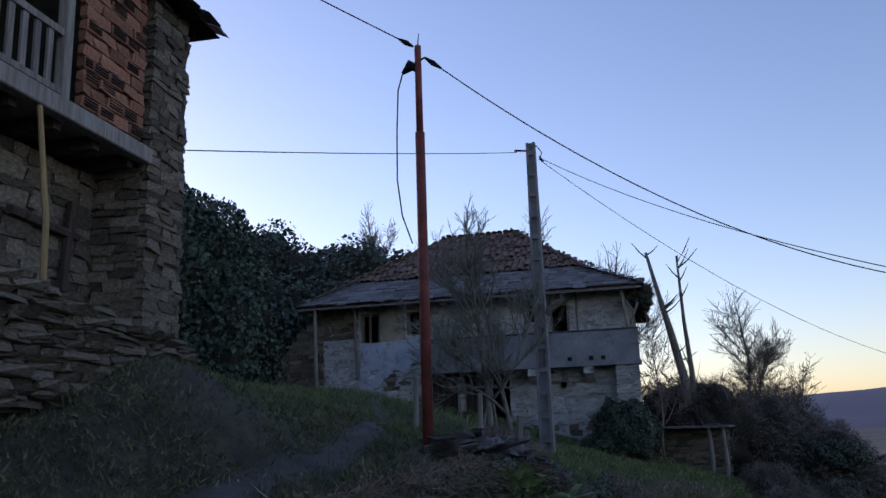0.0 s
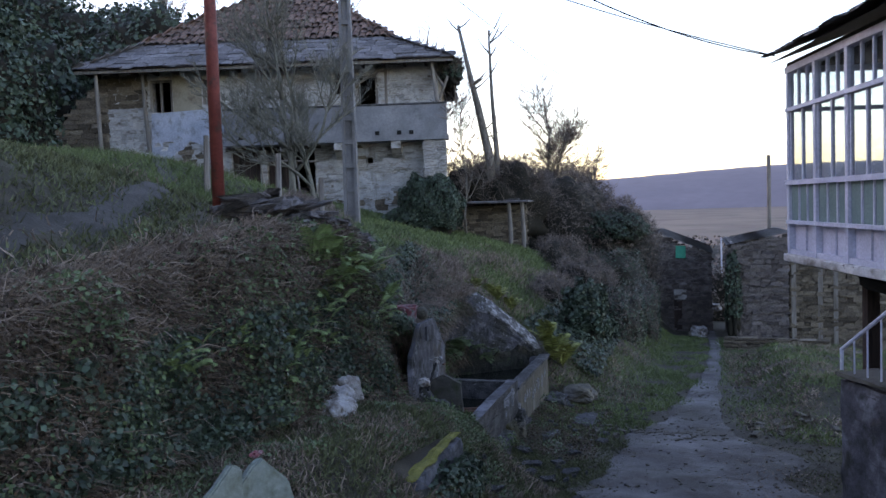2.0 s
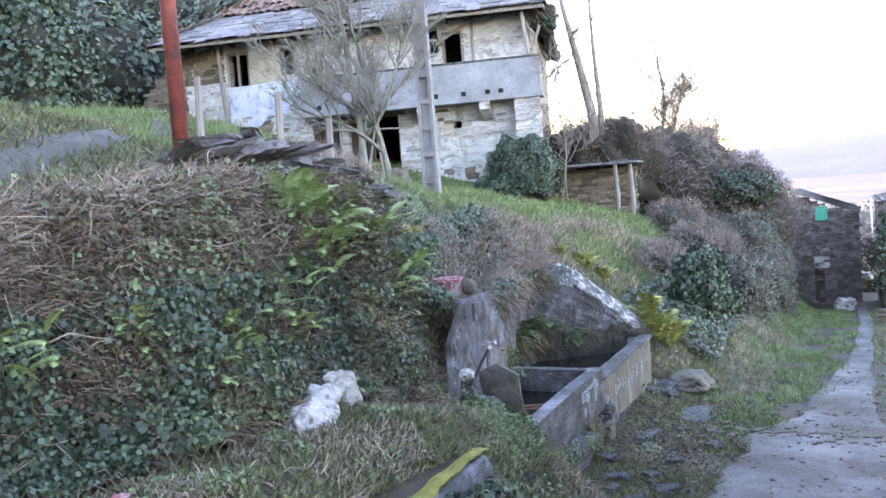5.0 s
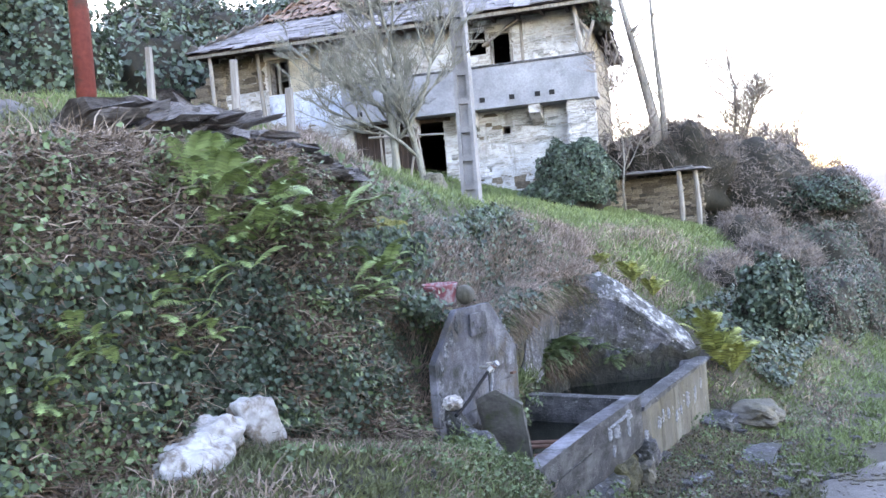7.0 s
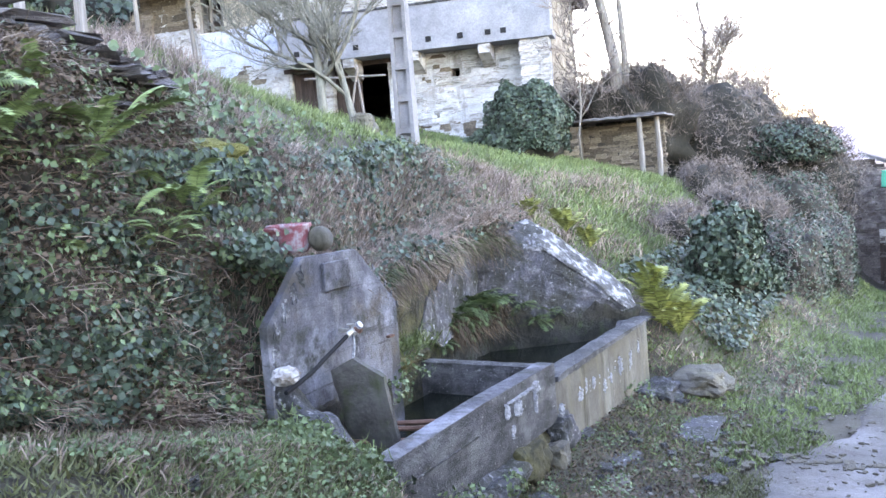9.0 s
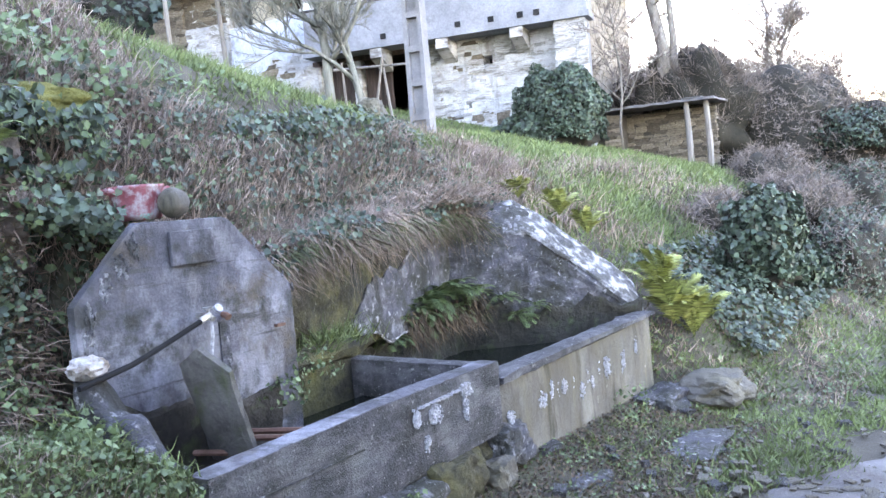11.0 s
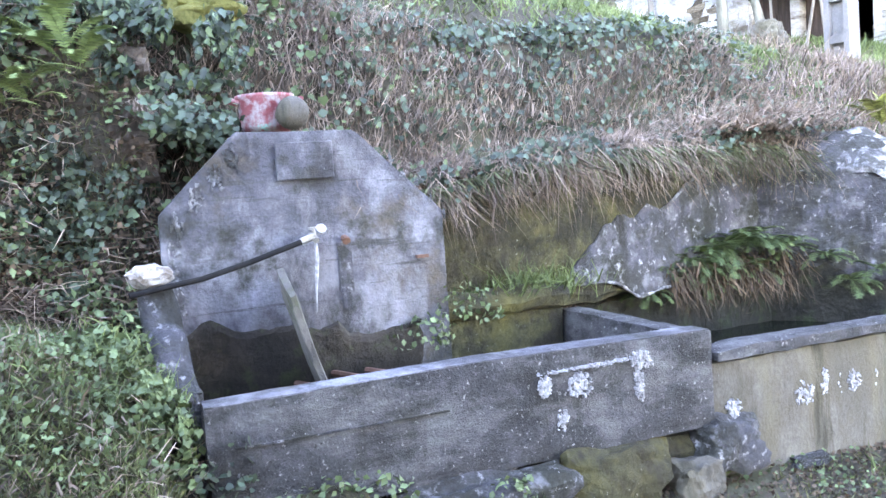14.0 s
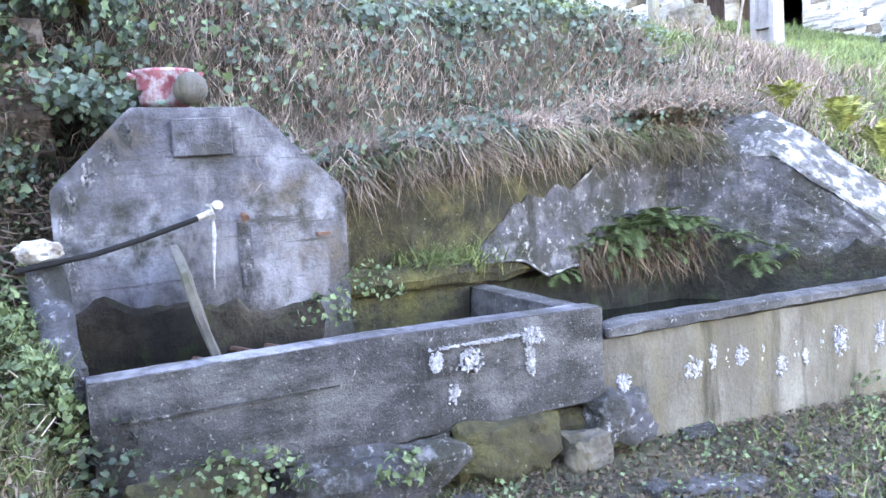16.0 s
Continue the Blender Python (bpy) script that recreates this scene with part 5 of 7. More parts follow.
            v.co.x += 0.055 * noise.noise(Vector((v.co.y * 3 + bed * 7.3, bed * 3.1, 0))) + 0.03 * noise.noise(Vector((v.co.y * 9, v.co.z * 22, 3)))
        part("rock_face", bm, "earthrock", t)


retaining()


def boulder(name, at, size, seed, mat="lichen", label="grey boulder half sunk in the verge", rz=0, rough=0.35, cat="stone", flat=1.0):
    t = thing(name, at, rz, label, cat)
    bm = bmesh.new()
    bmesh.ops.create_icosphere(bm, subdivisions=4, radius=1)
    for v in bm.verts:
        q = v.co.copy()
        m = max(abs(q.x), abs(q.y), abs(q.z))
        q = q.lerp(q / m * 0.8, 0.55)
        q *= 1 + rough * noise.noise(q * 1.3 + Vector((seed, 0, 0))) + 0.12 * noise.noise(q * 4 + Vector((seed, 0, 0)))
        v.co = Vector((q.x * size[0], q.y * size[1], q.z * size[2] * flat))
    part("stone_body", bm, mat, t)
    return t


boulder("foundation_stone", (-2.62, 10.62, -1.78), (0.16, 0.5, 0.2), 1, label="long grey foundation stone under the basin")
boulder("foundation_stone", (-2.64, 11.3, -1.76), (0.15, 0.3, 0.2), 2, "moss", "mossy foundation stone under the basin")
boulder("foundation_stone", (-2.58, 11.72, -1.84), (0.12, 0.14, 0.12), 3, "pale", "small pale foundation stone under the basin")
boulder("foundation_stone", (-2.62, 11.95, -1.72), (0.12, 0.2, 0.16), 9, label="rough grey foundation stone where the basins meet")
boulder("flat_stone", (-2.2, 11.6, -2.02), (0.2, 0.4, 0.06), 15, "pale", "flat pale stone bedded before the basin")
boulder("foundation_stone", (-2.6, 9.95, -1.72), (0.15, 0.3, 0.2), 4, "moss", "mossy foundation stone under the basin")
boulder("flat_stone", (-2.35, 12.1, -2.03), (0.26, 0.42, 0.07), 5, label="flat pale stone beside the trough")
boulder("verge_stone", (-2.15, 14.75, -2.0), (0.3, 0.36, 0.14), 6, "pale", "pale boulder in the grass verge")
boulder("verge_stone", (-2.45, 14.3, -2.05), (0.22, 0.4, 0.14), 7, label="grey boulder in the grass verge")
boulder("flat_stone", (-1.9, 13.4, -2.1), (0.2, 0.45, 0.05), 8, label="flat stone at the track's edge")
boulder("rounded_stone", (-7.9, 17.4, 1.25), (0.2, 0.2, 0.2), 9, "pale", "rounded pale stone by the pole")


def standing_slab(at, pts, rz, th, label):
    t = thing("standing_slab", at, rz, label, "slab", "upright slate slabs")
    bm = bmesh.new()
    a = [bm.verts.new((x, -th / 2, z)) for x, z in pts]
    b = [bm.verts.new((x, th / 2, z)) for x, z in pts]
    bm.faces.new(a)
    bm.faces.new(b[::-1])
    n = len(pts)
    for k in range(n):
        bm.faces.new((a[k], b[k], b[(k + 1) % n], a[(k + 1) % n]))
    bmesh.ops.recalc_face_normals(bm, faces=bm.faces)
    bmesh.ops.bevel(bm, geom=bm.edges[:], offset=0.012, segments=2, affect="EDGES")
    part("slab_body", bm, "greenslab", t)


standing_slab((-2.78, 4.62, -0.45), [(-0.22, -0.5), (-0.2, 0.1), (-0.02, 0.22), (0.1, 0.34), (0.17, 0.3), (0.18, -0.5)], 62, 0.05, "pale green slate slab standing on edge")
standing_slab((-2.74, 5.0, -0.48), [(-0.2, -0.5), (-0.21, 0.08), (-0.03, 0.28), (0.03, 0.31), (0.2, 0.14), (0.24, -0.02), (0.23, -0.5)], 55, 0.06, "pointed pale green slate slab")


def bags():
    t = thing("white_bag", (-3.26, 7.32, -0.47), 12, "crumpled white plastic sack on the grass", "bag", "dumped white sacks")
    for k, (c, s) in enumerate((((0.0, 0.06, 0.08), (0.13, 0.17, 0.1)), ((0.05, -0.17, 0.03), (0.14, 0.2, 0.1)))):
        bm = bmesh.new()
        bmesh.ops.create_icosphere(bm, subdivisions=4, radius=1)
        for v in bm.verts:
            q = v.co.copy()
            n = 1 + 0.34 * noise.noise(q * 1.9 + Vector((k, 0, 0))) + 0.07 * noise.ridged_multi_fractal(q * 3, 1.0, 2.0, 3, 1.0, 2.0)
            v.co = Vector((q.x * s[0], q.y * s[1], q.z * s[2])) * n + Vector(c)
        part("sack", bm, "bag", t, smooth=True)
    t = thing("white_bag", (-3.32, 7.73, -0.5), -15, "upright stained white sack beside the bank", "bag", "dumped white sacks")
    bm = bmesh.new()
    bmesh.ops.create_icosphere(bm, subdivisions=4, radius=1)
    for v in bm.verts:
        q = v.co.copy()
        m = max(abs(q.x), abs(q.y), abs(q.z))
        q = q.lerp(q / m * 0.8, 0.7)
        v.co = Vector((q.x * 0.09, q.y * 0.13 - q.z * 0.05, q.z * 0.15)) * (1 + 0.15 * noise.noise(q * 2) + 0.03 * noise.ridged_multi_fractal(q * 3, 1.0, 2.0, 3, 1.0, 2.0)) + Vector((0, 0, 0.1))
    part("sack", bm, "bag", t, smooth=True)
    t = thing("red_rag", (-3.02, 5.5, -0.36), 0, "small faded red rag in the grass", "rag")
    bm = bmesh.new()
    bmesh.ops.create_icosphere(bm, subdivisions=3, radius=1)
    for v in bm.verts:
        q = v.co.copy()
        v.co = Vector((q.x * 0.035, q.y * 0.045, q.z * 0.022)) * (1 + 0.7 * noise.noise(q * 2)) + Vector((0, 0, 0.05))
    part("cloth", bm, "redpaint", t)


bags()

k = thing("mossy_kerb", (-2.31, 7.07, -0.79), 0, "old concrete kerb covered in bright moss", "kerb")
part("kerb_body", slab(-0.07, 0.07, -0.7, 0.7, -0.5, 0.02, 0.015, 0.08, 0.02, 71), "concrete", k)
part("moss_top", slab(-0.08, 0.06, -0.69, 0.69, 0.023, 0.05, 0.02, 0.06, 0.02, 72), "yellowmoss", k, "bright yellow-green moss")


def stone_heap(at, rz, ln, wd, n, seed, label, high=0.35, mat="oldslate", size=0.6):
    t = thing("stone_heap", at, rz, label, "stones")
    r = random.Random(seed)
    ms = []
    for k in range(n):
        x, y = r.uniform(-ln, ln), r.uniform(-wd, wd)
        z = high * (1 - (x / ln) ** 2) * (1 - (y / wd) ** 2) * r.uniform(0.2, 1.0)
        ms.append(Matrix.Translation((x, y, z)) @ Euler((radians(r.uniform(-14, 14)), radians(r.uniform(-14, 14)), r.uniform(0, 6))).to_matrix().to_4x4() @ Matrix.Diagonal((size * r.uniform(0.2, 0.7), size * r.uniform(0.14, 0.4), size * r.uniform(0.03, 0.09), 1)))
    core = boulder("heap_core", (0, 0, 0), (ln * 0.85, wd * 0.8, high * 0.8), seed, "shade")
    for c in list(core.children):
        c.parent = t
        c.matrix_basis = Matrix.Identity(4)
    bpy.data.objects.remove(core)
    pieces("stone", t, ms, mat)


stone_heap((-4.2, 8.55, 0.92), 84, 0.9, 0.36, 230, 3, "heap of flat slates collapsed beside the red post", 0.42)
stone_heap((-3.93, 8.45, 0.78), 88, 0.62, 0.2, 150, 8, "tumbled slates and earth on the bank below the heap", 0.3, size=0.42)
stone_heap((-4.4, 8.2, 1.26), 80, 0.5, 0.22, 22, 6, "broad flat slates topping the collapsed heap", 0.2, size=0.95)
boulder("moss_cushion", (-3.88, 9.88, 0.53), (0.11, 0.2, 0.09), 21, "mosstop", "yellow moss cushion on the bank's edge", rough=0.6, cat="moss")


# ---- poles and wires ----
def sag(a, b, drop, n=24):
    a, b = Vector(a), Vector(b)
    return [a.lerp(b, k / n) - Vector((0, 0, drop * 4 * (k / n) * (1 - k / n))) for k in range(n + 1)]


def wire(a, b, drop, label, r=0.008):
    t = thing("power_cable", (0, 0, 0), 0, label, "cable", "overhead cables")
    bm = bmesh.new()
    tube(bm, sag(a, b, drop), r, 5)
    part("cable_run", bm, "wire", t)


def poles():
    p = thing("steel_post", (-4.72, 7.95, 1.0), 0, "rust-red tubular steel power post", "post")
    bm = bmesh.new()
    tube(bm, [(0, 0, 0), (0, 0, 3.9)], [0.062, 0.056], 14)
    tube(bm, [(0, 0, 3.9), (0, 0, 5.0)], [0.042, 0.04], 12)
    part("shaft", bm, "redsteel", p, smooth=True)
    bm = bmesh.new()
    tube(bm, [(-0.02, 0, 4.72), (-0.11, 0, 4.78), (-0.22, 0, 4.7)], [0.05, 0.07, 0.02], 8)
    part("insulator", bm, "wire", p)
    bm = bmesh.new()
    tube(bm, [(0.0, 0, 4.8), (0.08, 0.02, 4.84)], 0.012, 5)
    part("bracket", bm, "wire", p)
    bm = bmesh.new()
    tube(bm, [(0.0, 0, 5.0), (0.02, 0, 5.16)], [0.008, 0.004], 5)
    part("spike", bm, "wire", p)
    for a, b in (((0.07, 0.03, 4.85), (0.22, 0.18, 4.72)), ((-0.03, -0.05, 4.98), (-0.14, -0.2, 5.05))):
        bm = bmesh.new()
        tube(bm, [a, Vector(a).lerp(Vector(b), 0.5), b], [0.012, 0.035, 0.012], 8)
        part("insulator", bm, "wire", p)
    bm = bmesh.new()
    tube(bm, [(-0.22, 0, 4.7), (-0.29, 0, 4.5), (-0.35, 0.05, 4.0), (-0.36, 0.05, 3.4), (-0.3, 0.05, 2.95), (-0.17, 0.05, 2.6)], 0.009, 5)
    part("loose_cable", bm, "wire", p, "loose cable hanging from the insulator")
    p = thing("utility_pole", (-7.75, 18.5, 0.75), 14, "grey concrete utility pole with recessed faces", "pole")
    bm = bmesh.new()
    n = 14
    for s in (-1, 1):
        v = [bm.verts.new(q) for q in ((s * 0.17, -0.14, 0), (s * 0.1, -0.14, 0), (s * 0.1, 0.14, 0), (s * 0.17, 0.14, 0), (s * 0.11, -0.09, 7.7), (s * 0.055, -0.09, 7.7), (s * 0.055, 0.09, 7.7), (s * 0.11, 0.09, 7.7))]
        for f in ((0, 3, 2, 1), (4, 5, 6, 7), (0, 1, 5, 4), (1, 2, 6, 5), (2, 3, 7, 6), (3, 0, 4, 7)):
            bm.faces.new([v[i] for i in f])
        bmesh.ops.recalc_face_normals(bm, faces=bm.faces)
        part("flange", bm, "pole", p)
        bm = bmesh.new()
    v = [bm.verts.new(q) for q in ((-0.098, -0.05, 0), (0.098, -0.05, 0), (0.098, 0.05, 0), (-0.098, 0.05, 0), (-0.053, -0.03, 7.7), (0.053, -0.03, 7.7), (0.053, 0.03, 7.7), (-0.053, 0.03, 7.7))]
    for f in ((0, 3, 2, 1), (4, 5, 6, 7), (0, 1, 5, 4), (1, 2, 6, 5), (2, 3, 7, 6), (3, 0, 4, 7)):
        bm.faces.new([v[i] for i in f])
    bmesh.ops.recalc_face_normals(bm, faces=bm.faces)
    part("shaft", bm, "pole", p)
    for k in range(n):
        z = 0.35 + k * 0.54
        w = 0.098 - 0.045 * z / 7.7
        d = 0.135 - 0.045 * z / 7.7
        part("web", boxes((-w, w, -d, -0.051, z, z + 0.1)), "pole", p)
    bm = bmesh.new()
    tube(bm, [(-0.1, -0.05, 7.5), (-0.4, -0.1, 7.52)], [0.02, 0.03], 6)
    tube(bm, [(-0.1, 0, 7.55), (0.15, -0.05, 7.6), (0.28, -0.08, 7.4), (0.22, -0.1, 7.2)], 0.014, 5)
    tube(bm, [(0.22, -0.1, 7.3), (0.3, -0.12, 7.15)], [0.02, 0.035], 6)
    part("insulator", bm, "wire", p)
    wire((-7.37, 6.48, 4.8), (-8.1, 18.4, 8.25), 0.04, "black cable from the brick house to the concrete pole")
    wire((-4.5, 8.13, 5.72), (0.8, 12.45, 3.06), 0.55, "thin cable running down to the gallery eave")
    wire((-4.86, 7.75, 6.05), (-9.6, 0.5, 9.2), 0.15, "black cable rising from the red post")
    wire((-7.5, 18.4, 8.0), (0.8, 12.5, 3.07), 0.3, "thin cable from the pole to the gallery eave")
    wire((-7.45, 18.4, 7.9), (3.02, 40, 2.9), 1.35, "long cable sagging towards the valley pole")
    p = thing("valley_pole", (3.04, 40, -5), 0, "distant dark timber pole", "pole")
    bm = bmesh.new()
    tube(bm, [(0, 0, 0), (0, 0, 8.0)], [0.1, 0.08], 8)
    part("shaft", bm, "wood", p)
    p = thing("white_post", (0.95, 38, -5.4), 0, "distant thin white street lamp post", "post")
    bm = bmesh.new()
    tube(bm, [(0, 0, 0), (0, 0, 4.9)], 0.035, 8)
    part("shaft", bm, "paint", p)


poles()

for k, (a, b) in enumerate((((-11.5, 20.6, 2.62), (-9.7, 21.0, 2.52)), ((-11.2, 20.7, 1.5), (-11.25, 20.7, 2.75)), ((-10.2, 20.9, 1.4), (-10.35, 20.9, 2.7)), ((-10.6, 20.8, 1.4), (-10.25, 20.8, 2.75)))):
    t = thing("garden_stick", a, 0, "thin grey stick of a makeshift frame by the doorway", "stick", "sticks by the doorway")
    bm = bmesh.new()
    tube(bm, [(0, 0, 0), Vector(b) - Vector(a)], [0.03, 0.022], 6)
    part("stick_body", bm, "wood", t)


# ---- brick house beside the upper path ----
def brick_house():
    b = thing("brick_house", (-7.2, 6.65, 0), 108.05, "old slate-stone house with hollow-brick upper wall and timber balcony", "house")
    core = part("wall", boxes((-0.72, -0.06, 0.06, 5, 1.8, 6.4)), "mortar", b)
    pieces("stone", core, masonry(-0.76, 0, 1.9, 6.4, 0, seed=71, hgt=(0.05, 0.13), wid=(0.12, 0.4), depth=0.1, proud=0.03), "stone")
    pieces("stone", core, masonry(0.06, 1.6, 1.9, 6.4, 0, seed=72, hgt=(0.06, 0.14), wid=(0.15, 0.4), axis="-y", depth=0.1), "stone")
    pieces("stone", core, masonry(0.06, 1.3, 1.9, 4.4, -0.73, seed=77, hgt=(0.06, 0.14), wid=(0.15, 0.4), axis="y", depth=0.1, proud=0.03), "stone")
    part("wall", boxes((-9, -0.722, 1.3, 1.6, 1.8, 6.4)), "stone", b)
    low = part("wall", boxes((-6, -0.73, 0.66, 1.297, 1.9, 4.32)), "mortar", b)
    pieces("stone", low, masonry(-4.2, -0.75, 2.1, 4.3, 0.65, seed=73, hgt=(0.06, 0.16), wid=(0.15, 0.5), depth=0.1), "stone")
    part("wall_end", boxes((-9, -0.06, 4.6, 5, 1.8, 6.4)), "stone", b)
    # hollow bricks
    up = part("brick_wall", boxes((-1.84, -0.79, 0.12, 0.3, 4.6, 6.35)), "shade", b)
    up2 = part("brick_wall", boxes((-1.98, -1.845, 0.3, 1.25, 4.6, 6.35)), "shade", b)
    r = random.Random(9)
    ms = []
    z, row = 4.64, 0
    while z < 6.35:
        x = -1.88 - (0.12 if row % 2 else 0)
        x = max(x, -1.88)
        first = 0.14 if row % 2 else 0.27
        while x < -0.8:
            w = min(first, -0.8 - x)
            first = 0.27
            if w > 0.04:
                ms.append(block(x + 0.006, x + w - 0.006, 0.03 + r.uniform(0, 0.025), 0.13, z + 0.006, z + 0.125, r, 1.2))
            x += w
        z += 0.135
        row += 1
    pieces("brick", up, ms, "brick")
    # Thin near-black bars on the faces stand for shade in the hollows.
    holes = []
    for m in ms:
        if r.random() < 0.3:
            c = m.translation
            w = m.col[0].length * 0.4
            for k in (-0.03, 0.0, 0.03):
                holes.append((c.x - w, c.x + w, 0.022, 0.034, c.z + k - 0.006, c.z + k + 0.006))
    bm = boxes(*holes)
    ob = part("brick_hollow", bm, "dark", b)
    ob["kind"] = "stuff"
    # timber balcony
    fl = part("balcony_floor", boxes((-6, -0.7, 0.13, 1.15, 4.47, 4.55)), "wood", b)
    part("beam", boxes((-6, -0.68, -0.04, 0.1, 4.4, 4.58), bevel=0.012), "wood", b, "grey weathered edge beam")
    for k in range(9):
        x = -0.95 - 0.6 * k
        part("joist", boxes((x, x + 0.1, 0.12, 1.15, 4.33, 4.465)), "darkwood", b)
    for x in (-2.16, -3.9, -5.6):
        part("post", boxes((x - 0.055, x + 0.055, 0.0, 0.11, 4.585, 6.4), bevel=0.01), "wood", b, "grey timber balcony post")
    part("rail", boxes((-6, -2.22, 0.02, 0.08, 5.2, 5.27)), "wood", b)
    part("rail", boxes((-6, -2.22, 0.02, 0.08, 4.62, 4.68)), "wood", b)
    for k in range(18):
        x = -2.38 - 0.17 * k
        part("baluster", boxes((x - 0.035, x + 0.035, 0.035, 0.06, 4.685, 5.195)), "wood", b)
    part("back_panel", boxes((-6, -2.0, 1.15, 1.29, 4.6, 6.35)), "darkwood", b)
    bm = bmesh.new()
    tube(bm, [(-2.62, -0.25, 2.45), (-2.58, -0.2, 3.3), (-2.53, -0.02, 4.38)], [0.03, 0.028, 0.024], 8)
    part("prop_pole", bm, "timberyellow", b, "peeled yellowish prop pole")
    bm = bmesh.new()
    tube(bm, [(-1.35, 0.56, 2.2), (-1.2, 0.56, 3.9)], 0.05, 6)
    tube(bm, [(-2.1, 0.56, 3.6), (-1.1, 0.56, 3.55)], 0.05, 6)
    part("old_timber", bm, "darkwood", b)
    # roof
    bm = bmesh.new()
    out = [(-9, -0.25, 6.38), (0.36, -0.25, 6.38), (0.36, 5.4, 6.38), (-9, 5.4, 6.38)]
    v0 = [bm.verts.new(p) for p in out]
    va, vb = bm.verts.new((-9, 2.5, 7.7)), bm.verts.new((0.4, 2.5, 7.7))
    for f in ((v0[0], v0[1], vb, va), (v0[2], v0[3], va, vb), (v0[1], v0[2], vb)):
        bm.faces.new(f)
    bmesh.ops.solidify(bm, geom=bm.faces[:], thickness=0.05)
    roof = part("roof", bm, "darkwood", b)
    pieces("slate", roof, slope_pieces((-6.5, -0.3, 6.39), (0.38, -0.3, 6.39), (0.34, 1.2, 7.12), (-6.5, 1.2, 7.12), 0.28, (0.25, 0.45), 0.03, 75, 0.01), "slate")
    # low dry wall in front
    t = thing("slate_wall", (-7.2, 6.65, 0), 108.05, "low tumbledown slate wall before the house", "wall")
    c = part("wall_core", boxes((-5, -1.0, -0.6, -0.28, 1.7, 2.45)), "shade", t)
    pieces("stone", c, masonry(-4.6, -0.8, 1.75, 2.75, -0.62, seed=76, hgt=(0.03, 0.08), wid=(0.15, 0.45), proud=0.05, depth=0.3, top=lambda x: 2.42 - 0.12 * (x + 1)), "stone")


brick_house()


# ---- gallery house ----
def gallery_house():
    g = thing("gallery_house", (0.92, 12.3, 0), -77.3, "house with a glazed white gallery over a stone ground floor", "house")
    ga = part("gallery", boxes((0.0, 8.5, 0.0, 2.0, 0.5, 0.56), (0.03, 8.5, 0.07, 0.1, 0.56, 0.88), (0.0, 0.03, 0.1, 2.0, 0.56, 0.88)), "paint", g, "white painted gallery")
    part("base_slab", boxes((-0.05, 8.6, -0.05, 2.05, 0.4, 0.497), bevel=0.012), "white", g)
    part("sill_rail", boxes((-0.02, 8.5, -0.02, 0.1, 0.885, 0.93), (-0.02, 8.5, -0.03, 0.1, 1.38, 1.44), (-0.02, 8.5, -0.02, 0.1, 2.31, 2.36), (-0.02, 8.5, -0.02, 0.1, 2.8, 2.88)), "paint", ga)
    part("sill_rail", boxes((-0.02, 0.06, 0.103, 2.0, 1.38, 1.44), (-0.02, 0.06, 0.103, 2.0, 2.31, 2.36), (-0.02, 0.06, 0.103, 2.0, 2.8, 2.88)), "paint", ga)
    for k in range(10):
        x = 0.9 * k
        part("mullion", boxes((x - 0.005, x + 0.065, -0.01, 0.07, 0.5, 2.88)), "paint", ga)
        if k == 9:
            break
        w = part("window", boxes((x + 0.47, x + 0.505, 0.01, 0.05, 1.44, 2.31)), "paint", g, "tall white-framed window")
        for bar in ((x + 0.08, x + 0.105, 0.01, 0.05, 1.44, 2.31), (x + 0.865, x + 0.89, 0.01, 0.05, 1.44, 2.31), (x + 0.34, x + 0.365, 0.01, 0.05, 2.36, 2.8), (x + 0.62, x + 0.645, 0.01, 0.05, 2.36, 2.8), (x + 0.34, x + 0.365, 0.01, 0.05, 0.93, 1.38), (x + 0.62, x + 0.645, 0.01, 0.05, 0.93, 1.38), (x + 0.47, x + 0.49, 0.045, 0.068, 0.56, 0.88)):
            part("glazing_bar", boxes(bar), "paint", w)
        part("pane", boxes((x + 0.065, x + 0.9, 0.028, 0.034, 1.44, 2.31)), "pane", w)
        part("pane", boxes((x + 0.065, x + 0.9, 0.028, 0.034, 2.36, 2.8)), "pane", w)
        part("pane", boxes((x + 0.065, x + 0.9, 0.028, 0.034, 0.93, 1.38)), "fog", w)
    part("pane", boxes((0.02, 0.026, 0.1, 2.0, 1.44, 2.31), (0.02, 0.026, 0.1, 2.0, 2.36, 2.8), (0.02, 0.026, 0.1, 2.0, 0.93, 1.38)), "pane", ga)
    part("wall_upper", boxes((0.3, 9, 2.1, 2.4, 0.5, 3.0)), "plaster", g)
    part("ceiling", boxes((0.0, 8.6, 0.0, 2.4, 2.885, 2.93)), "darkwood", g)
    bm = bmesh.new()
    v = [bm.verts.new(p) for p in ((-0.14, -0.22, 2.94), (9, -0.22, 2.94), (9, 3.2, 4.1), (-0.14, 3.2, 4.1))]
    bm.faces.new(v)
    bmesh.ops.solidify(bm, geom=bm.faces[:], thickness=0.06)
    roof = part("roof", bm, "darkwood", g)
    pieces("slate", roof, slope_pieces((-0.17, -0.25, 3.0), (6, -0.25, 3.0), (6, 1.2, 3.49), (-0.17, 1.2, 3.49), 0.26, (0.25, 0.45), 0.03, 81, 0.01), "slate")
    wl = part("wall", boxes((0.5, 9, 1.1, 1.5, -2.9, 0.395)), "mortar", g)
    pieces("stone", wl, masonry(0.5, 5.0, -2.4, 0.38, 1.1, seed=82, hgt=(0.08, 0.2), wid=(0.2, 0.5), depth=0.05), "stone")
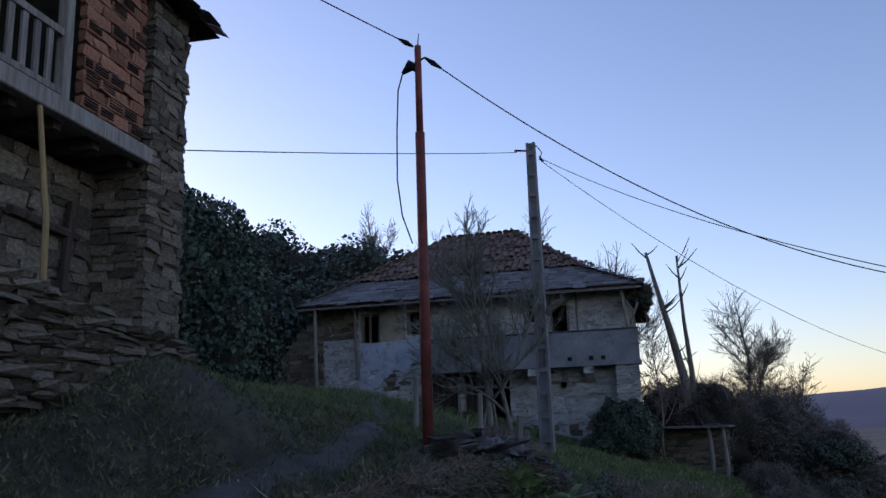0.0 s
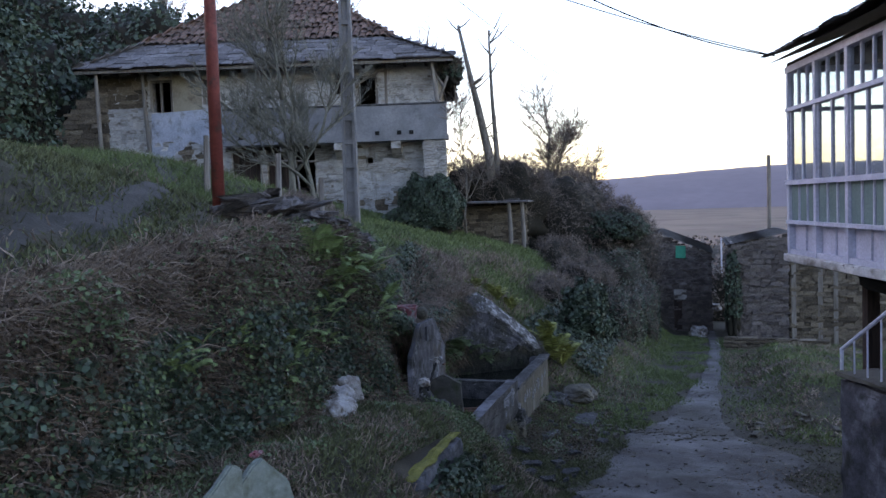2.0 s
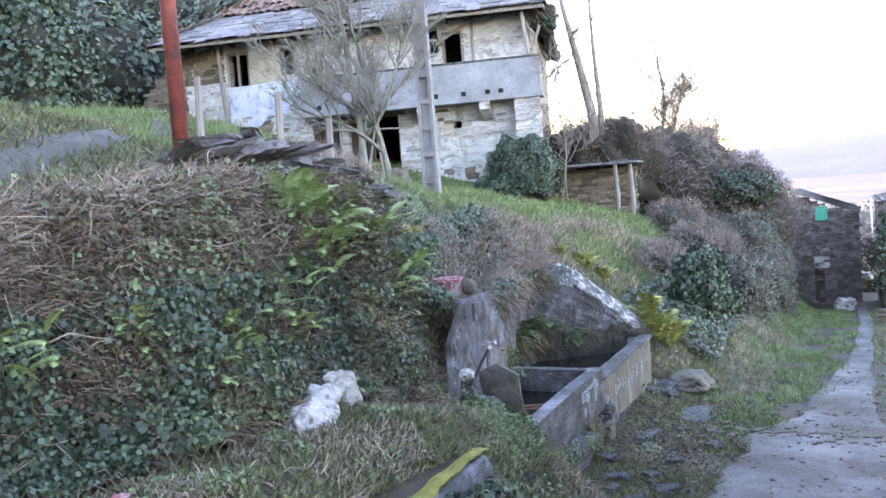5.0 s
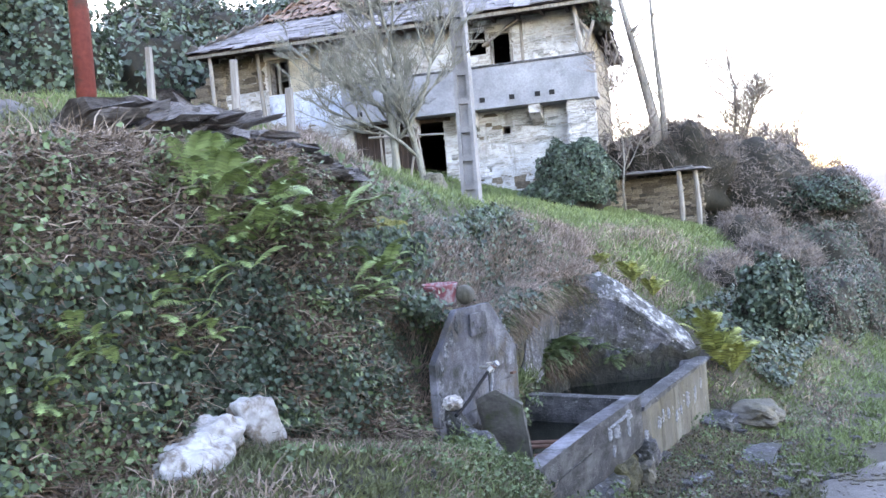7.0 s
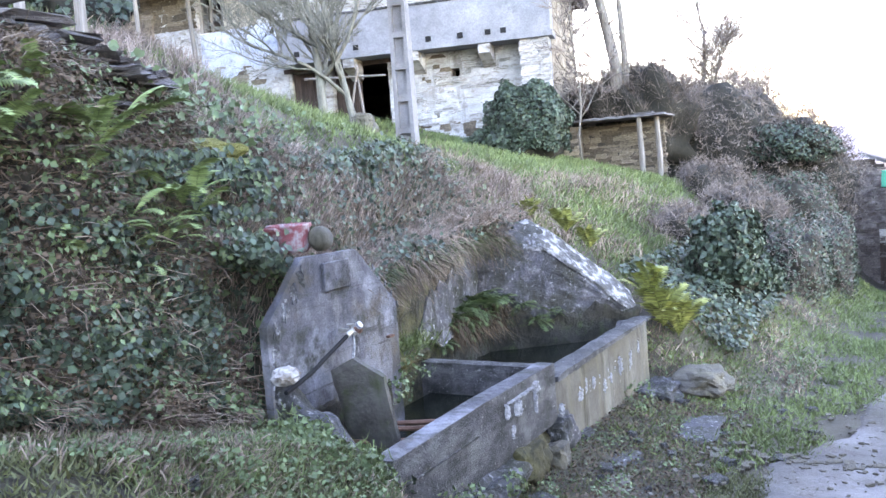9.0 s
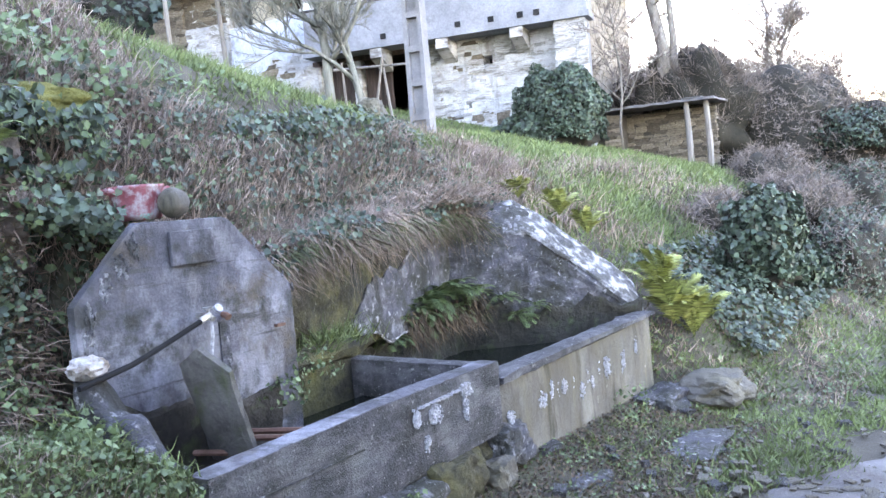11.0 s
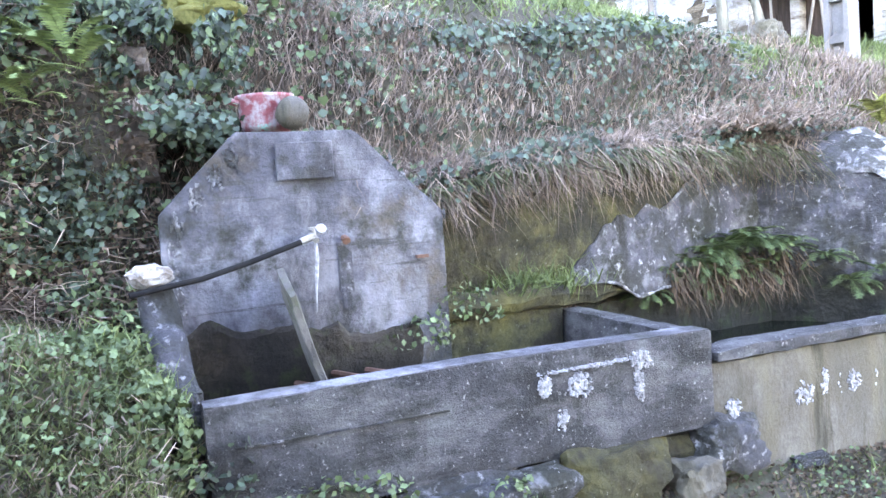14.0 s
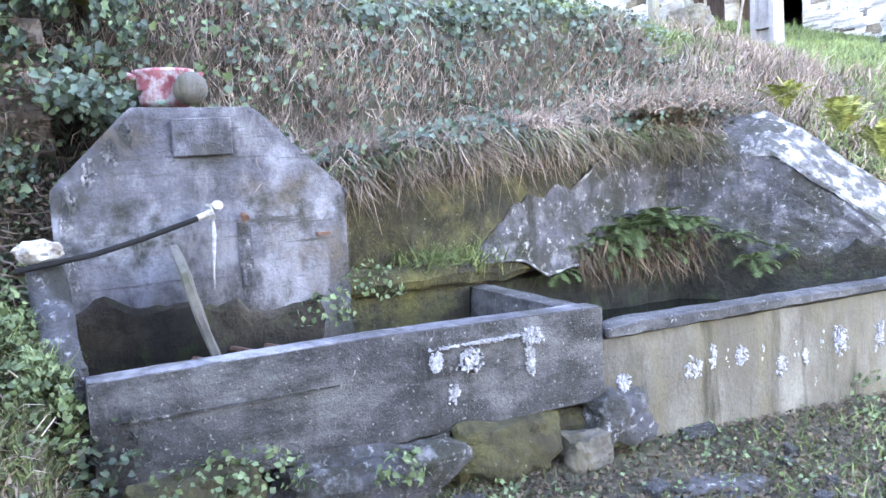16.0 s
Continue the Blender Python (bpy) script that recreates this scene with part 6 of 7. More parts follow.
    for x in (1.0, 2.4):
        part("support_post", boxes((x, x + 0.14, 0.5, 0.64, -2.6, 0.395)), "darkwood", g)
    bm = bmesh.new()
    tube(bm, [(0.4, 0.9, 0.36), (1.2, 0.5, 0.26), (2.2, 0.5, 0.24), (3.0, 0.7, 0.36)], 0.12, 8)
    part("sagging_lining", bm, "dark", g)
    # steps' wall with railing
    t = thing("stair_wall", (0.87, 8.25, 0), math.degrees(math.atan2(-0.9, 0.44)), "rough grey wall beside the stair with mossy coping", "wall")
    part("wall_body", slab(0.0, 3.0, 0.0, 0.35, -2.4, -0.27, 0.02, 0.1, 0.02, 91), "concrete", t)
    part("coping", slab(-0.02, 3.0, -0.04, 0.4, -0.267, -0.21, 0.015, 0.08, 0.015, 92), "pale", t)
    r = thing("stair_railing", (0.87, 8.25, 0), math.degrees(math.atan2(-0.9, 0.44)), "thin white metal stair railing", "railing")
    bm = bmesh.new()
    tube(bm, [(0.0, 0.03, -0.04), (2.6, 0.03, 1.74)], 0.016, 6)
    part("handrail", bm, "paint", r)
    for k in range(14):
        x = 0.01 + 0.16 * k
        bm = bmesh.new()
        tube(bm, [(x, 0.03, -0.21), (x, 0.03, -0.05 + x * 0.685)], 0.008 if k else 0.016, 5)
        part("baluster", bm, "paint", r)


gallery_house()


# ---- village ----
def village():
    r = thing("ruined_barn", (0.8, 26, 0), 0, "tall narrow stone barn end by the track", "barn")
    core = part("wall", boxes((0.06, 1.5, 0.06, 4, -4, -0.1)), "mortar", r)
    pieces("stone", core, masonry(0.0, 1.55, -3.2, 0.15, 0, seed=101, hgt=(0.04, 0.12), wid=(0.1, 0.34), proud=0.045, top=lambda x: -0.12 + 0.2 * x), "greystone")
    pieces("stone", core, masonry(0.0, 4, -3.2, -0.1, 0.06, seed=102, hgt=(0.04, 0.12), wid=(0.1, 0.34), proud=0.045, axis="-y"), "greystone")
    bm = bmesh.new()
    v = [bm.verts.new(p) for p in ((-0.12, -0.1, -0.14), (1.6, -0.1, 0.2), (1.6, 4.1, 0.2), (-0.12, 4.1, -0.14))]
    bm.faces.new(v)
    bmesh.ops.solidify(bm, geom=bm.faces[:], thickness=0.07)
    part("roof", bm, "slate", r)
    r = thing("stone_annex", (2.4, 26.3, 0), 0, "lower stone annex with timber door posts", "barn")
    core = part("wall", boxes((0.06, 3, 0.06, 4, -4, -0.6)), "mortar", r)
    pieces("stone", core, masonry(0.0, 3, -3.2, -0.4, 0, seed=103, hgt=(0.04, 0.12), wid=(0.1, 0.34), proud=0.045), "stone")
    for x in (0.05, 0.75, 1.15):
        part("door_post", boxes((x, x + 0.12, -0.06, -0.03, -3.1, -0.7)), "wood", r)
    t = thing("slate_wall", (0.5, 23.5, 0), -8, "low slate wall at the track's bend", "wall")
    c = part("wall_core", boxes((0.05, 2.5, 0.05, 0.4, -3.2, -2.5)), "shade", t)
    pieces("stone", c, masonry(0, 2.5, -3.1, -2.42, 0, seed=104, hgt=(0.04, 0.09), wid=(0.2, 0.5), depth=0.2), "stone")
    h = thing("stone_house", (-3.2, 29, 0), 0, "small slate-roofed stone house with a green shutter", "house")
    core = part("wall", boxes((0.06, 3.5, 0.06, 5, -5, -0.72)), "mortar", h)
    top = lambda x: 0.1 - 0.4 * abs(x - 1.85)
    pieces("stone", core, masonry(0.0, 3.55, -3.4, 0.6, 0, seed=105, hgt=(0.04, 0.12), wid=(0.1, 0.34), proud=0.045, top=top, holes=[(2.42, 2.74, -0.72, -0.32)]), "greystone")
    for s, e in ((-0.2, 1.85), (1.85, 3.62)):
        bm = bmesh.new()
        v = [bm.verts.new(p) for p in ((s, -0.15, top(s) + 0.02), (e, -0.15, top(e) + 0.02), (e, 5, top(e) + 0.02), (s, 5, top(s) + 0.02))]
        bm.faces.new(v)
        bmesh.ops.solidify(bm, geom=bm.faces[:], thickness=-0.07)
        part("roof", bm, "slate", h)
    w = part("window", boxes((2.42, 2.74, 0.0, 0.04, -0.72, -0.66), (2.42, 2.74, 0.0, 0.04, -0.38, -0.32), (2.42, 2.48, 0.0, 0.04, -0.66, -0.38), (2.68, 2.74, 0.0, 0.04, -0.66, -0.38)), "green", h, "bright green window frame")
    part("shutter", boxes((2.48, 2.68, 0.012, 0.03, -0.66, -0.38)), "green", w)
    part("door", boxes((2.35, 2.6, -0.06, -0.035, -3.2, -2.1)), "darkwood", h)
    part("whitewash", boxes((2.35, 2.75, -0.06, -0.04, -2.08, -1.75)), "white", h, "remnant of whitewash")
    boulder("sack_pile", (-0.1, 27.2, -2.95), (0.3, 0.3, 0.28), 12, "bag", "white sack beside the doorway", cat="bag")
    boulder("white_container", (0.35, 31, -2.6), (0.35, 0.3, 0.16), 13, "bag", "white container by the houses", cat="container")
    # dark stone pier by the hedge
    p = thing("stone_pier", (-4.6, 28.5, 0), 0, "rough stone wall end under the hedge", "wall")
    c = part("wall_core", boxes((0.06, 1.5, 0.06, 0.6, -3.5, 0.35)), "shade", p)
    pieces("stone", c, masonry(0.0, 1.55, -3.2, 0.5, 0, seed=106, hgt=(0.07, 0.16), wid=(0.15, 0.45), proud=0.08, top=lambda x: 0.2 + 0.3 * math.sin(x * 3)), "stone")


village()


def shed():
    s = thing("garden_shed", (-6.15, 23.9, 0), 4, "tumbledown stone shed with a slate lid and post", "shed")
    core = part("wall", boxes((-0.8, 1.3, 0.6, 0.9, -0.6, 1.2), (-0.8, -0.5, 0.0, 0.6, -0.6, 1.2)), "mortar", s)
    pieces("stone", core, masonry(-0.8, 1.35, -0.3, 1.2, 0.6, seed=111, hgt=(0.05, 0.1)), "stone")
    pieces("stone", core, masonry(-0.8, -0.45, -0.3, 1.2, 0.0, seed=112, hgt=(0.05, 0.1)), "stone")
    bm = slab(-0.95, 1.5, -0.25, 1.1, 1.27, 1.33, 0.02, 0.15, 0.01, 113)
    part("roof", bm, "slate", s)
    part("loose_slate", slab(0.8, 1.2, 0.0, 0.35, 1.345, 1.38, 0.01, 0.1, 0.005, 114), "slate", s)
    for x, y in ((0.95, -0.1), (1.3, 0.05)):
        bm = bmesh.new()
        tube(bm, [(x, y, -0.7), (x + 0.02, y, 0.4), (x - 0.02, y, 1.265)], [0.06, 0.065, 0.055], 7)
        part("post", bm, "wood", s)


shed()

for (x, y), hh, lab in (((-5.7, 9.3), 0.75, "thin grey fence stake"), ((-4.78, 9.3), 0.8, "dark fence stake by the slates"), ((-4.26, 9.3), 0.75, "thin grey fence stake")):
    t = thing("fence_stake", (x, y, ground_z(x, y) - 0.1), 0, lab, "stake", "fence stakes")
    bm = bmesh.new()
    tube(bm, [(0, 0, 0), (0.02, 0, hh)], [0.04, 0.03], 6)
    part("stake_body", bm, "wood", t)

# ---- trees ----
branch_tree("bare_tree", (-8.6, 17.3, ground_z(-9.0, 17.3)), 6.7, 11, "tall bare lichened tree before the house", 0.42, 0.085, 6, mat="lichenbark", lean=(-0.02, 0), kids=4, stiff=0.3, first=0.35, shrink=0.56, twig=0.0035)
branch_tree("bare_tree", (-8.3, 17.6, ground_z(-8.3, 17.6)), 6.6, 12, "crooked bare lichened sapling before the house", 0.46, 0.07, 6, mat="lichenbark", lean=(0.05, 0), kids=4, stiff=0.4, first=0.35, shrink=0.56, twig=0.0035)
branch_tree("bare_tree", (-4.9, 30, 0.2), 5.4, 13, "distant bare tree with a fine round crown", 0.5, 0.09, 6, kids=4, stiff=0.25, first=0.1, shrink=0.66, twig=0.0045)
branch_tree("bare_tree", (-3.7, 31, 0.0), 3.2, 14, "distant bare shrub with fine twigs", 0.58, 0.08, 6, kids=3, stiff=0.25, first=0.1, twig=0.006)
branch_tree("bare_tree", (-11.2, 33, 3.6), 4.6, 15, "bare tree behind the farmhouse", 0.45, 0.12, 5, kids=4, stiff=0.35, first=0.1, twig=0.007)
branch_tree("bare_tree", (-20, 30, 7.6), 3.8, 16, "bare tree on the hill crest", 0.5, 0.08, 5, kids=3, stiff=0.4, first=0.2, twig=0.008)
branch_tree("bare_tree", (-14.2, 33, 7.2), 3.6, 17, "bare treetop behind the farmhouse roof", 0.4, 0.08, 5, kids=3, first=0.1, twig=0.008)


def snag(name, base, pts, r0, seed, label):
    r = random.Random(seed)
    t = thing(name, base, 0, label, "tree")
    bm = bmesh.new()
    tube(bm, pts, [r0 * (1 - 0.75 * k / (len(pts) - 1)) for k in range(len(pts))], 8)
    part("trunk", bm, "bark", t, smooth=True)
    for k in range(9):
        bm = bmesh.new()
        i = r.randrange(1, len(pts) - 1)
        p = Vector(pts[i]).lerp(Vector(pts[i + 1]), r.random())
        d = Vector((r.uniform(-1, 1), r.uniform(-0.5, 0.5), r.uniform(0.2, 1))).normalized()
        ln = r.uniform(0.2, 0.8)
        tube(bm, [p, p + d * ln * 0.5, p + d * ln + Vector((0, 0, 0.15 * ln))], [0.03, 0.02, 0.008], 5)
        part("broken_branch", bm, "bark", t)


snag("dead_tree", (-6.0, 25, 1.2), [(0, 0, 0), (0.0, 0, 1.4), (-0.3, 0, 2.9), (-0.55, 0, 4.0), (-0.85, 0, 5.4)], 0.17, 1, "dead leaning tree trunk with broken branches")
snag("dead_tree", (-5.85, 25.1, 1.2), [(0, 0, 0), (0.05, 0, 1.6), (-0.05, 0, 3.2), (-0.1, 0, 5.2)], 0.11, 2, "thin dead upright tree trunk")

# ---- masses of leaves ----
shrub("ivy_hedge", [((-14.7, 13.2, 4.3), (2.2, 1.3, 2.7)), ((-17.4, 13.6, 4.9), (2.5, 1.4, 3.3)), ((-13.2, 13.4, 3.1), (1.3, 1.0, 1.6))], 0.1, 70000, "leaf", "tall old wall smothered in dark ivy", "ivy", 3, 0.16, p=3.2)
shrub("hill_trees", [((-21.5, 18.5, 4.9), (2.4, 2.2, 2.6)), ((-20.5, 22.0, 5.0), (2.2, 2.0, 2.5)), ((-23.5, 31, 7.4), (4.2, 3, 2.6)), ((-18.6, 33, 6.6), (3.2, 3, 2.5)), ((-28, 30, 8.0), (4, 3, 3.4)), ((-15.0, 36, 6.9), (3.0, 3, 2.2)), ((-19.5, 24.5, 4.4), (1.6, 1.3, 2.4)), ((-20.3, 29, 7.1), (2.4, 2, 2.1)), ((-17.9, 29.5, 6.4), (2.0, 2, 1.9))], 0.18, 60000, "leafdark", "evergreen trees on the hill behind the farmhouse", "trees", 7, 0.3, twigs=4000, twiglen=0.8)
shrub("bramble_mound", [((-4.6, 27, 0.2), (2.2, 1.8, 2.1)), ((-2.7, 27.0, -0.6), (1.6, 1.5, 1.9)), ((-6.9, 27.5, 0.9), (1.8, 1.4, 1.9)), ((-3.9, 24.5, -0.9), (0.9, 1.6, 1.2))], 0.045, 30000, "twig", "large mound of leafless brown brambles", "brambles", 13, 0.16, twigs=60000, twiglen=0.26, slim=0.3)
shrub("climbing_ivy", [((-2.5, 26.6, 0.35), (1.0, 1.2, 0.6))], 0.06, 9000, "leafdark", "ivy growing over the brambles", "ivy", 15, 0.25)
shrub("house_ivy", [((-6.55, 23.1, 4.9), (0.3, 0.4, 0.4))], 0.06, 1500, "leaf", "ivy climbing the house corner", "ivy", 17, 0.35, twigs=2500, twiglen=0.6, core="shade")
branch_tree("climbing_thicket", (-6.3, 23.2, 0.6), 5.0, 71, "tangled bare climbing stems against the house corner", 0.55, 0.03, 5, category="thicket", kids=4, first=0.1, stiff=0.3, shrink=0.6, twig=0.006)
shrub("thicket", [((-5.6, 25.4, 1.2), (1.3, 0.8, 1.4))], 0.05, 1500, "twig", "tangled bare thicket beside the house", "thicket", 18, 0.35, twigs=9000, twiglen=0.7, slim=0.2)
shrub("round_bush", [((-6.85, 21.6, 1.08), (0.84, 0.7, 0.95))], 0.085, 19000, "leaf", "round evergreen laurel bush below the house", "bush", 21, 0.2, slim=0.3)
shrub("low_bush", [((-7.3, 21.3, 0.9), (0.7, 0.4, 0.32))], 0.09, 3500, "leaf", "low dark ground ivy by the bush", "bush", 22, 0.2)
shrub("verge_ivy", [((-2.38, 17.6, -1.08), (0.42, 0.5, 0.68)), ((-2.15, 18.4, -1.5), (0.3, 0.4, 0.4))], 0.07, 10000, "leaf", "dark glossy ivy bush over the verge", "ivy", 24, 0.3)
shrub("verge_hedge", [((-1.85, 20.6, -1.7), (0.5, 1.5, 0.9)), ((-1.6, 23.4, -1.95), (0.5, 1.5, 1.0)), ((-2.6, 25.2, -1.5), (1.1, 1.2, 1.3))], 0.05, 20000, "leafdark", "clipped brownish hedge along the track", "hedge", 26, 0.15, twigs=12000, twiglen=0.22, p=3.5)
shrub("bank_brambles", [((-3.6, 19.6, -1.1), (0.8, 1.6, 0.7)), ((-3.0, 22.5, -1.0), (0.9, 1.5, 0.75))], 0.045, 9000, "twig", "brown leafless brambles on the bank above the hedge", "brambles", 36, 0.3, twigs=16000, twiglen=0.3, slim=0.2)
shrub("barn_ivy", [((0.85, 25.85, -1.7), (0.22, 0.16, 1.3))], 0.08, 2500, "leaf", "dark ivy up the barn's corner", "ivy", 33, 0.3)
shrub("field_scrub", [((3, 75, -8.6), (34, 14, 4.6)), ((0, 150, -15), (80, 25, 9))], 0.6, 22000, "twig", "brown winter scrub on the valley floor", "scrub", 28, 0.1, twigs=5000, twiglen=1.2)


# ---- ivy and plants on the bank ----
def bank_points(n, y0, y1, seed, lo=0.0, hi=1.0, out=0.05):
    g = np.random.default_rng(seed)
    y = g.uniform(y0, y1, n)
    c, w = interp(y, CLIFF), interp(y, WIDTH)
    f = g.uniform(lo, hi, n)
    x = c + w * (1 - 2 * f)
    # spread evenly over the steep face
    z = height(x, y)
    e = 0.03
    nx = -(height(x + e, y) - height(x - e, y)) / (2 * e)
    ny = -(height(x, y + e) - height(x, y - e)) / (2 * e)
    N = np.stack([nx, ny, np.ones(n)], 1)
    N /= np.linalg.norm(N, axis=1)[:, None]
    P = np.stack([x, y, z], 1) + N * (g.random(n) ** 2)[:, None] * out + N * out * 0.9 * (0.5 + 0.5 * clump(y, z, 5))[:, None]
    return P, N


def open_face(P):
    """False over the patch where the slaty stone shows through."""
    a, b = P[:, 1], P[:, 2]
    return ~((((a - 9.2) / 0.42) ** 2 + ((b - 0.05) / 0.3) ** 2 < 1.0) & (np.random.default_rng(3).random(len(P)) < 0.5))


P, N = bank_points(110000, 2.6, 9.55, 1, -0.15, 1.05, 0.1)
g = np.random.default_rng(2)
k = open_face(P)
P, N = P[k], N[k]
a, b = P[:, 1], P[:, 2]
cover = patchy(a, b * 1.3, 1.6, 1.0) + 0.4 * patchy(a, b, 6.0, 2.0)
rel = (b - interp(a, [(3, 0.2), (8, 0.3), (9.5, -0.4)]))
ivy = cover + g.normal(0, 0.3, len(P)) + 0.35 * rel - 0.1 * smooth((a - 8.3) / 0.6) - 3.0 * smooth((rel - 0.12) / 0.3) > -0.5
kind = patchy(a, b, 1.1, 9.0) + g.normal(0, 0.25, len(P))
q = g.random(len(P))
leaf_mesh("bank_ivy", P[ivy & (q < 0.62)], N[ivy & (q < 0.62)], 0.038, "leaf", 1, label="dense ivy hanging over the earth bank", category="ivy", tilt=1.9, slim=0.5)
leaf_mesh("bank_ivy", P[ivy & (q > 0.8)], N[ivy & (q > 0.8)], 0.03, "leafdark", 41, label="small dark ivy leaves low on the bank", category="ivy", tilt=2.0)
k = (kind > 0.3) & (q > 0.5) & (q < 0.72)
leaf_mesh("bank_herbs", P[k] + N[k] * 0.03, N[k], 0.04, "herb", 43, label="fresh green herbs and young bracken on the bank", category="herbs", tilt=1.7, slim=0.35)
k = ~ivy & (q < 0.35)
leaf_mesh("dead_leaves", P[k], N[k], 0.03, "deadleaf", 42, label="dead brown leaves caught on the bank", category="leaves", tilt=2.0, slim=0.4)
k = ~ivy & (q > 0.93)
leaf_mesh("bank_herbs", P[k], N[k], 0.035, "herb", 44, label="small green herbs in the bare earth", category="herbs", tilt=1.7, slim=0.4)
k = (q > 0.35) & (q < np.where(ivy, 0.365, 0.42))
blade_mesh("dead_stems", P[k], 0.16, "dry", 45, 0.0028, 1.1, (0.5, 0, 0), label="thin dead stems tangled over the bank", category="stems", up=0.1)
k = ~ivy & (q > 0.42) & (q < 0.6)
blade_mesh("dead_stems", P[k], 0.12, "deadleaf", 46, 0.004, 1.1, (0.4, 0, 0), label="brown decaying stems over the earth", category="stems", up=-0.2)
P, N = bank_points(12000, 2.0, 7.4, 2, -0.1, 0.9, 0.14)
keep = (patchy(P[:, 1], P[:, 2], 1.5, 4.0) + g.normal(0, 0.2, len(P)) > 0.25) & (P[:, 2] < 0.5)
leaf_mesh("bank_bramble", P[keep], N[keep], 0.055, "leafdark", 2, label="larger dark bramble leaves on the bank", category="brambles", tilt=1.8, slim=0.4)
P = ground_points(12000, -4.15, -3.55, 2.0, 9.2, 47, lambda x, y, g: (patchy(x, y, 1.3, 3.0) + g.normal(0, 0.4, len(x)) > -0.4) & ~((y > 7.75) & (y < 9.05) & (x < -3.7)))
blade_mesh("dry_bracken", P, 0.2, "dry", 47, 0.0045, 0.8, (0.35, 0, 0), label="tangled brown bracken along the bank's edge", category="bracken", up=0.6)
P = ground_points(1200, -4.3, -3.55, 2.0, 9.0, 48, lambda x, y, g: patchy(x, y, 1.7, 5.0) > 0.1, 0.07)
leaf_mesh("edge_herbs", P + g.normal(0, 0.04, P.shape), np.tile([0.6, -0.4, 0.9], (len(P), 1)), 0.045, "herb", 48, label="bramble and herb leaves along the bank's edge", category="herbs", tilt=1.8, slim=0.4)
P, N = bank_points(1500, 10.4, 14.0, 3, 0.55, 1.2, 0.06)
leaf_mesh("top_ivy", P, N, 0.045, "leaf", 3, label="ivy trailing over the retaining wall", category="ivy")
P, N = bank_points(6000, 8.5, 9.55, 14, -0.3, 0.8, 0.03)
blade_mesh("verge_grass", P, 0.08, "grass2", 14, 0.004, 0.7, (0.4, 0, 0), label="grass on the earth bank beside the fountain", category="grass")
P, N = bank_points(3600, 8.7, 10.0, 4, -0.2, 1.0, 0.05)
k = open_face(P)
leaf_mesh("bank_ivy", P[k][::2], N[k][::2], 0.034, "leaf", 4, lobes=True, tilt=1.5, label="small ivy leaves beside the fountain", category="ivy")
P, N = bank_points(7000, 15.6, 21, 5, -0.1, 0.45, 0.12)
leaf_mesh("verge_leaves", P, N, 0.06, "leafdark", 5, label="mixed low leaves on the verge bank", category="ivy")

P, N = bank_points(9000, 2.5, 8.9, 6, 0.72, 1.7, 0.05)
P = P[(P[:, 1] < 7.75) | (P[:, 0] > -3.7)]
blade_mesh("dry_bracken", P, 0.24, "dry", 6, 0.005, 0.9, (0.3, 0, 0), label="dead brown bracken along the bank's top", category="bracken", up=0.5)
P, N = bank_points(2200, 3.0, 9.4, 16, -0.1, 0.95, 0.08)
blade_mesh("dry_bracken", P, 0.12, "dry", 16, 0.004, 1.0, (0.4, 0, 0), label="dead brown stems among the ivy", category="bracken", up=-0.2)
# the overgrown edge above the retaining wall
g = np.random.default_rng(7)


def wall_top(n, seed, back=0.5, fore=0.12, y0=10.4, y1=14.0):
    g = np.random.default_rng(seed)
    y = g.uniform(y0, y1, n)
    x = interp(y, [(9.4, -3.6), (10.85, -3.7), (11.9, -3.8), (13.35, -4.1), (14.2, -3.9)]) + fore - (back + fore) * g.random(n)
    z = np.maximum(height(x, y), interp(y, [(9.4, 0.2), (10.85, -0.3), (11.9, -0.14), (13.4, -0.14), (14.2, -0.3)]) - 0.15) + 0.02
    return np.stack([x, y, z], 1)


P = wall_top(9000, 7, 0.3, 0.16)
P = P[patchy(P[:, 0], P[:, 1], 3.0, 2.0) > -0.5]
blade_mesh("hanging_stems", P + g.normal(0, 0.03, P.shape) + np.array([0.03, 0, 0]), 0.24, "dry", 7, 0.0035, 0.6, (0.3, 0, 0), label="dead brown stems hanging over the wall", category="stems", up=-0.9)
P = wall_top(13000, 9, 0.42, 0.05)
blade_mesh("dry_stems", P, 0.18, "palestem", 9, 0.0035, 0.55, (0.25, 0, 0), label="upright dry stems above the wall", category="stems")
P = wall_top(5000, 10, 0.2, 0.18)
blade_mesh("hanging_grass", P, 0.2, "grass2", 10, 0.005, 0.7, (0.3, 0, 0), label="green grass drooping over the wall", category="grass", up=-0.7)
P = wall_top(16000, 12, 0.5, 0.2, 9.6, 13.9)
P = P[patchy(P[:, 0], P[:, 1], 2.2, 1.0) + g.normal(0, 0.2, len(P)) > 0.25]
leaf_mesh("edge_ivy", P + g.normal(0, 0.05, P.shape), np.tile([1.0, -0.4, 0.5], (len(P), 1)), 0.036, "leaf", 12, lobes=True, tilt=1.4, label="ivy and nettles along the wall's edge", category="ivy")
P = ground_points(32000, -4.75, -3.75, 9.0, 15.6, 33, lambda x, y, g: (x > interp(y, [(9, -4.0), (10.5, -4.08), (12, -4.22), (14, -4.5), (15.6, -4.8)]) + g.normal(0, 0.06, len(x))) & (patchy(x, y, 1.2, 8.0) + g.normal(0, 0.4, len(x)) > -0.5))
blade_mesh("dry_stems", P, 0.19, "palestem", 33, 0.0032, 0.45, label="dry stems thick on the slope above the wall", category="stems")
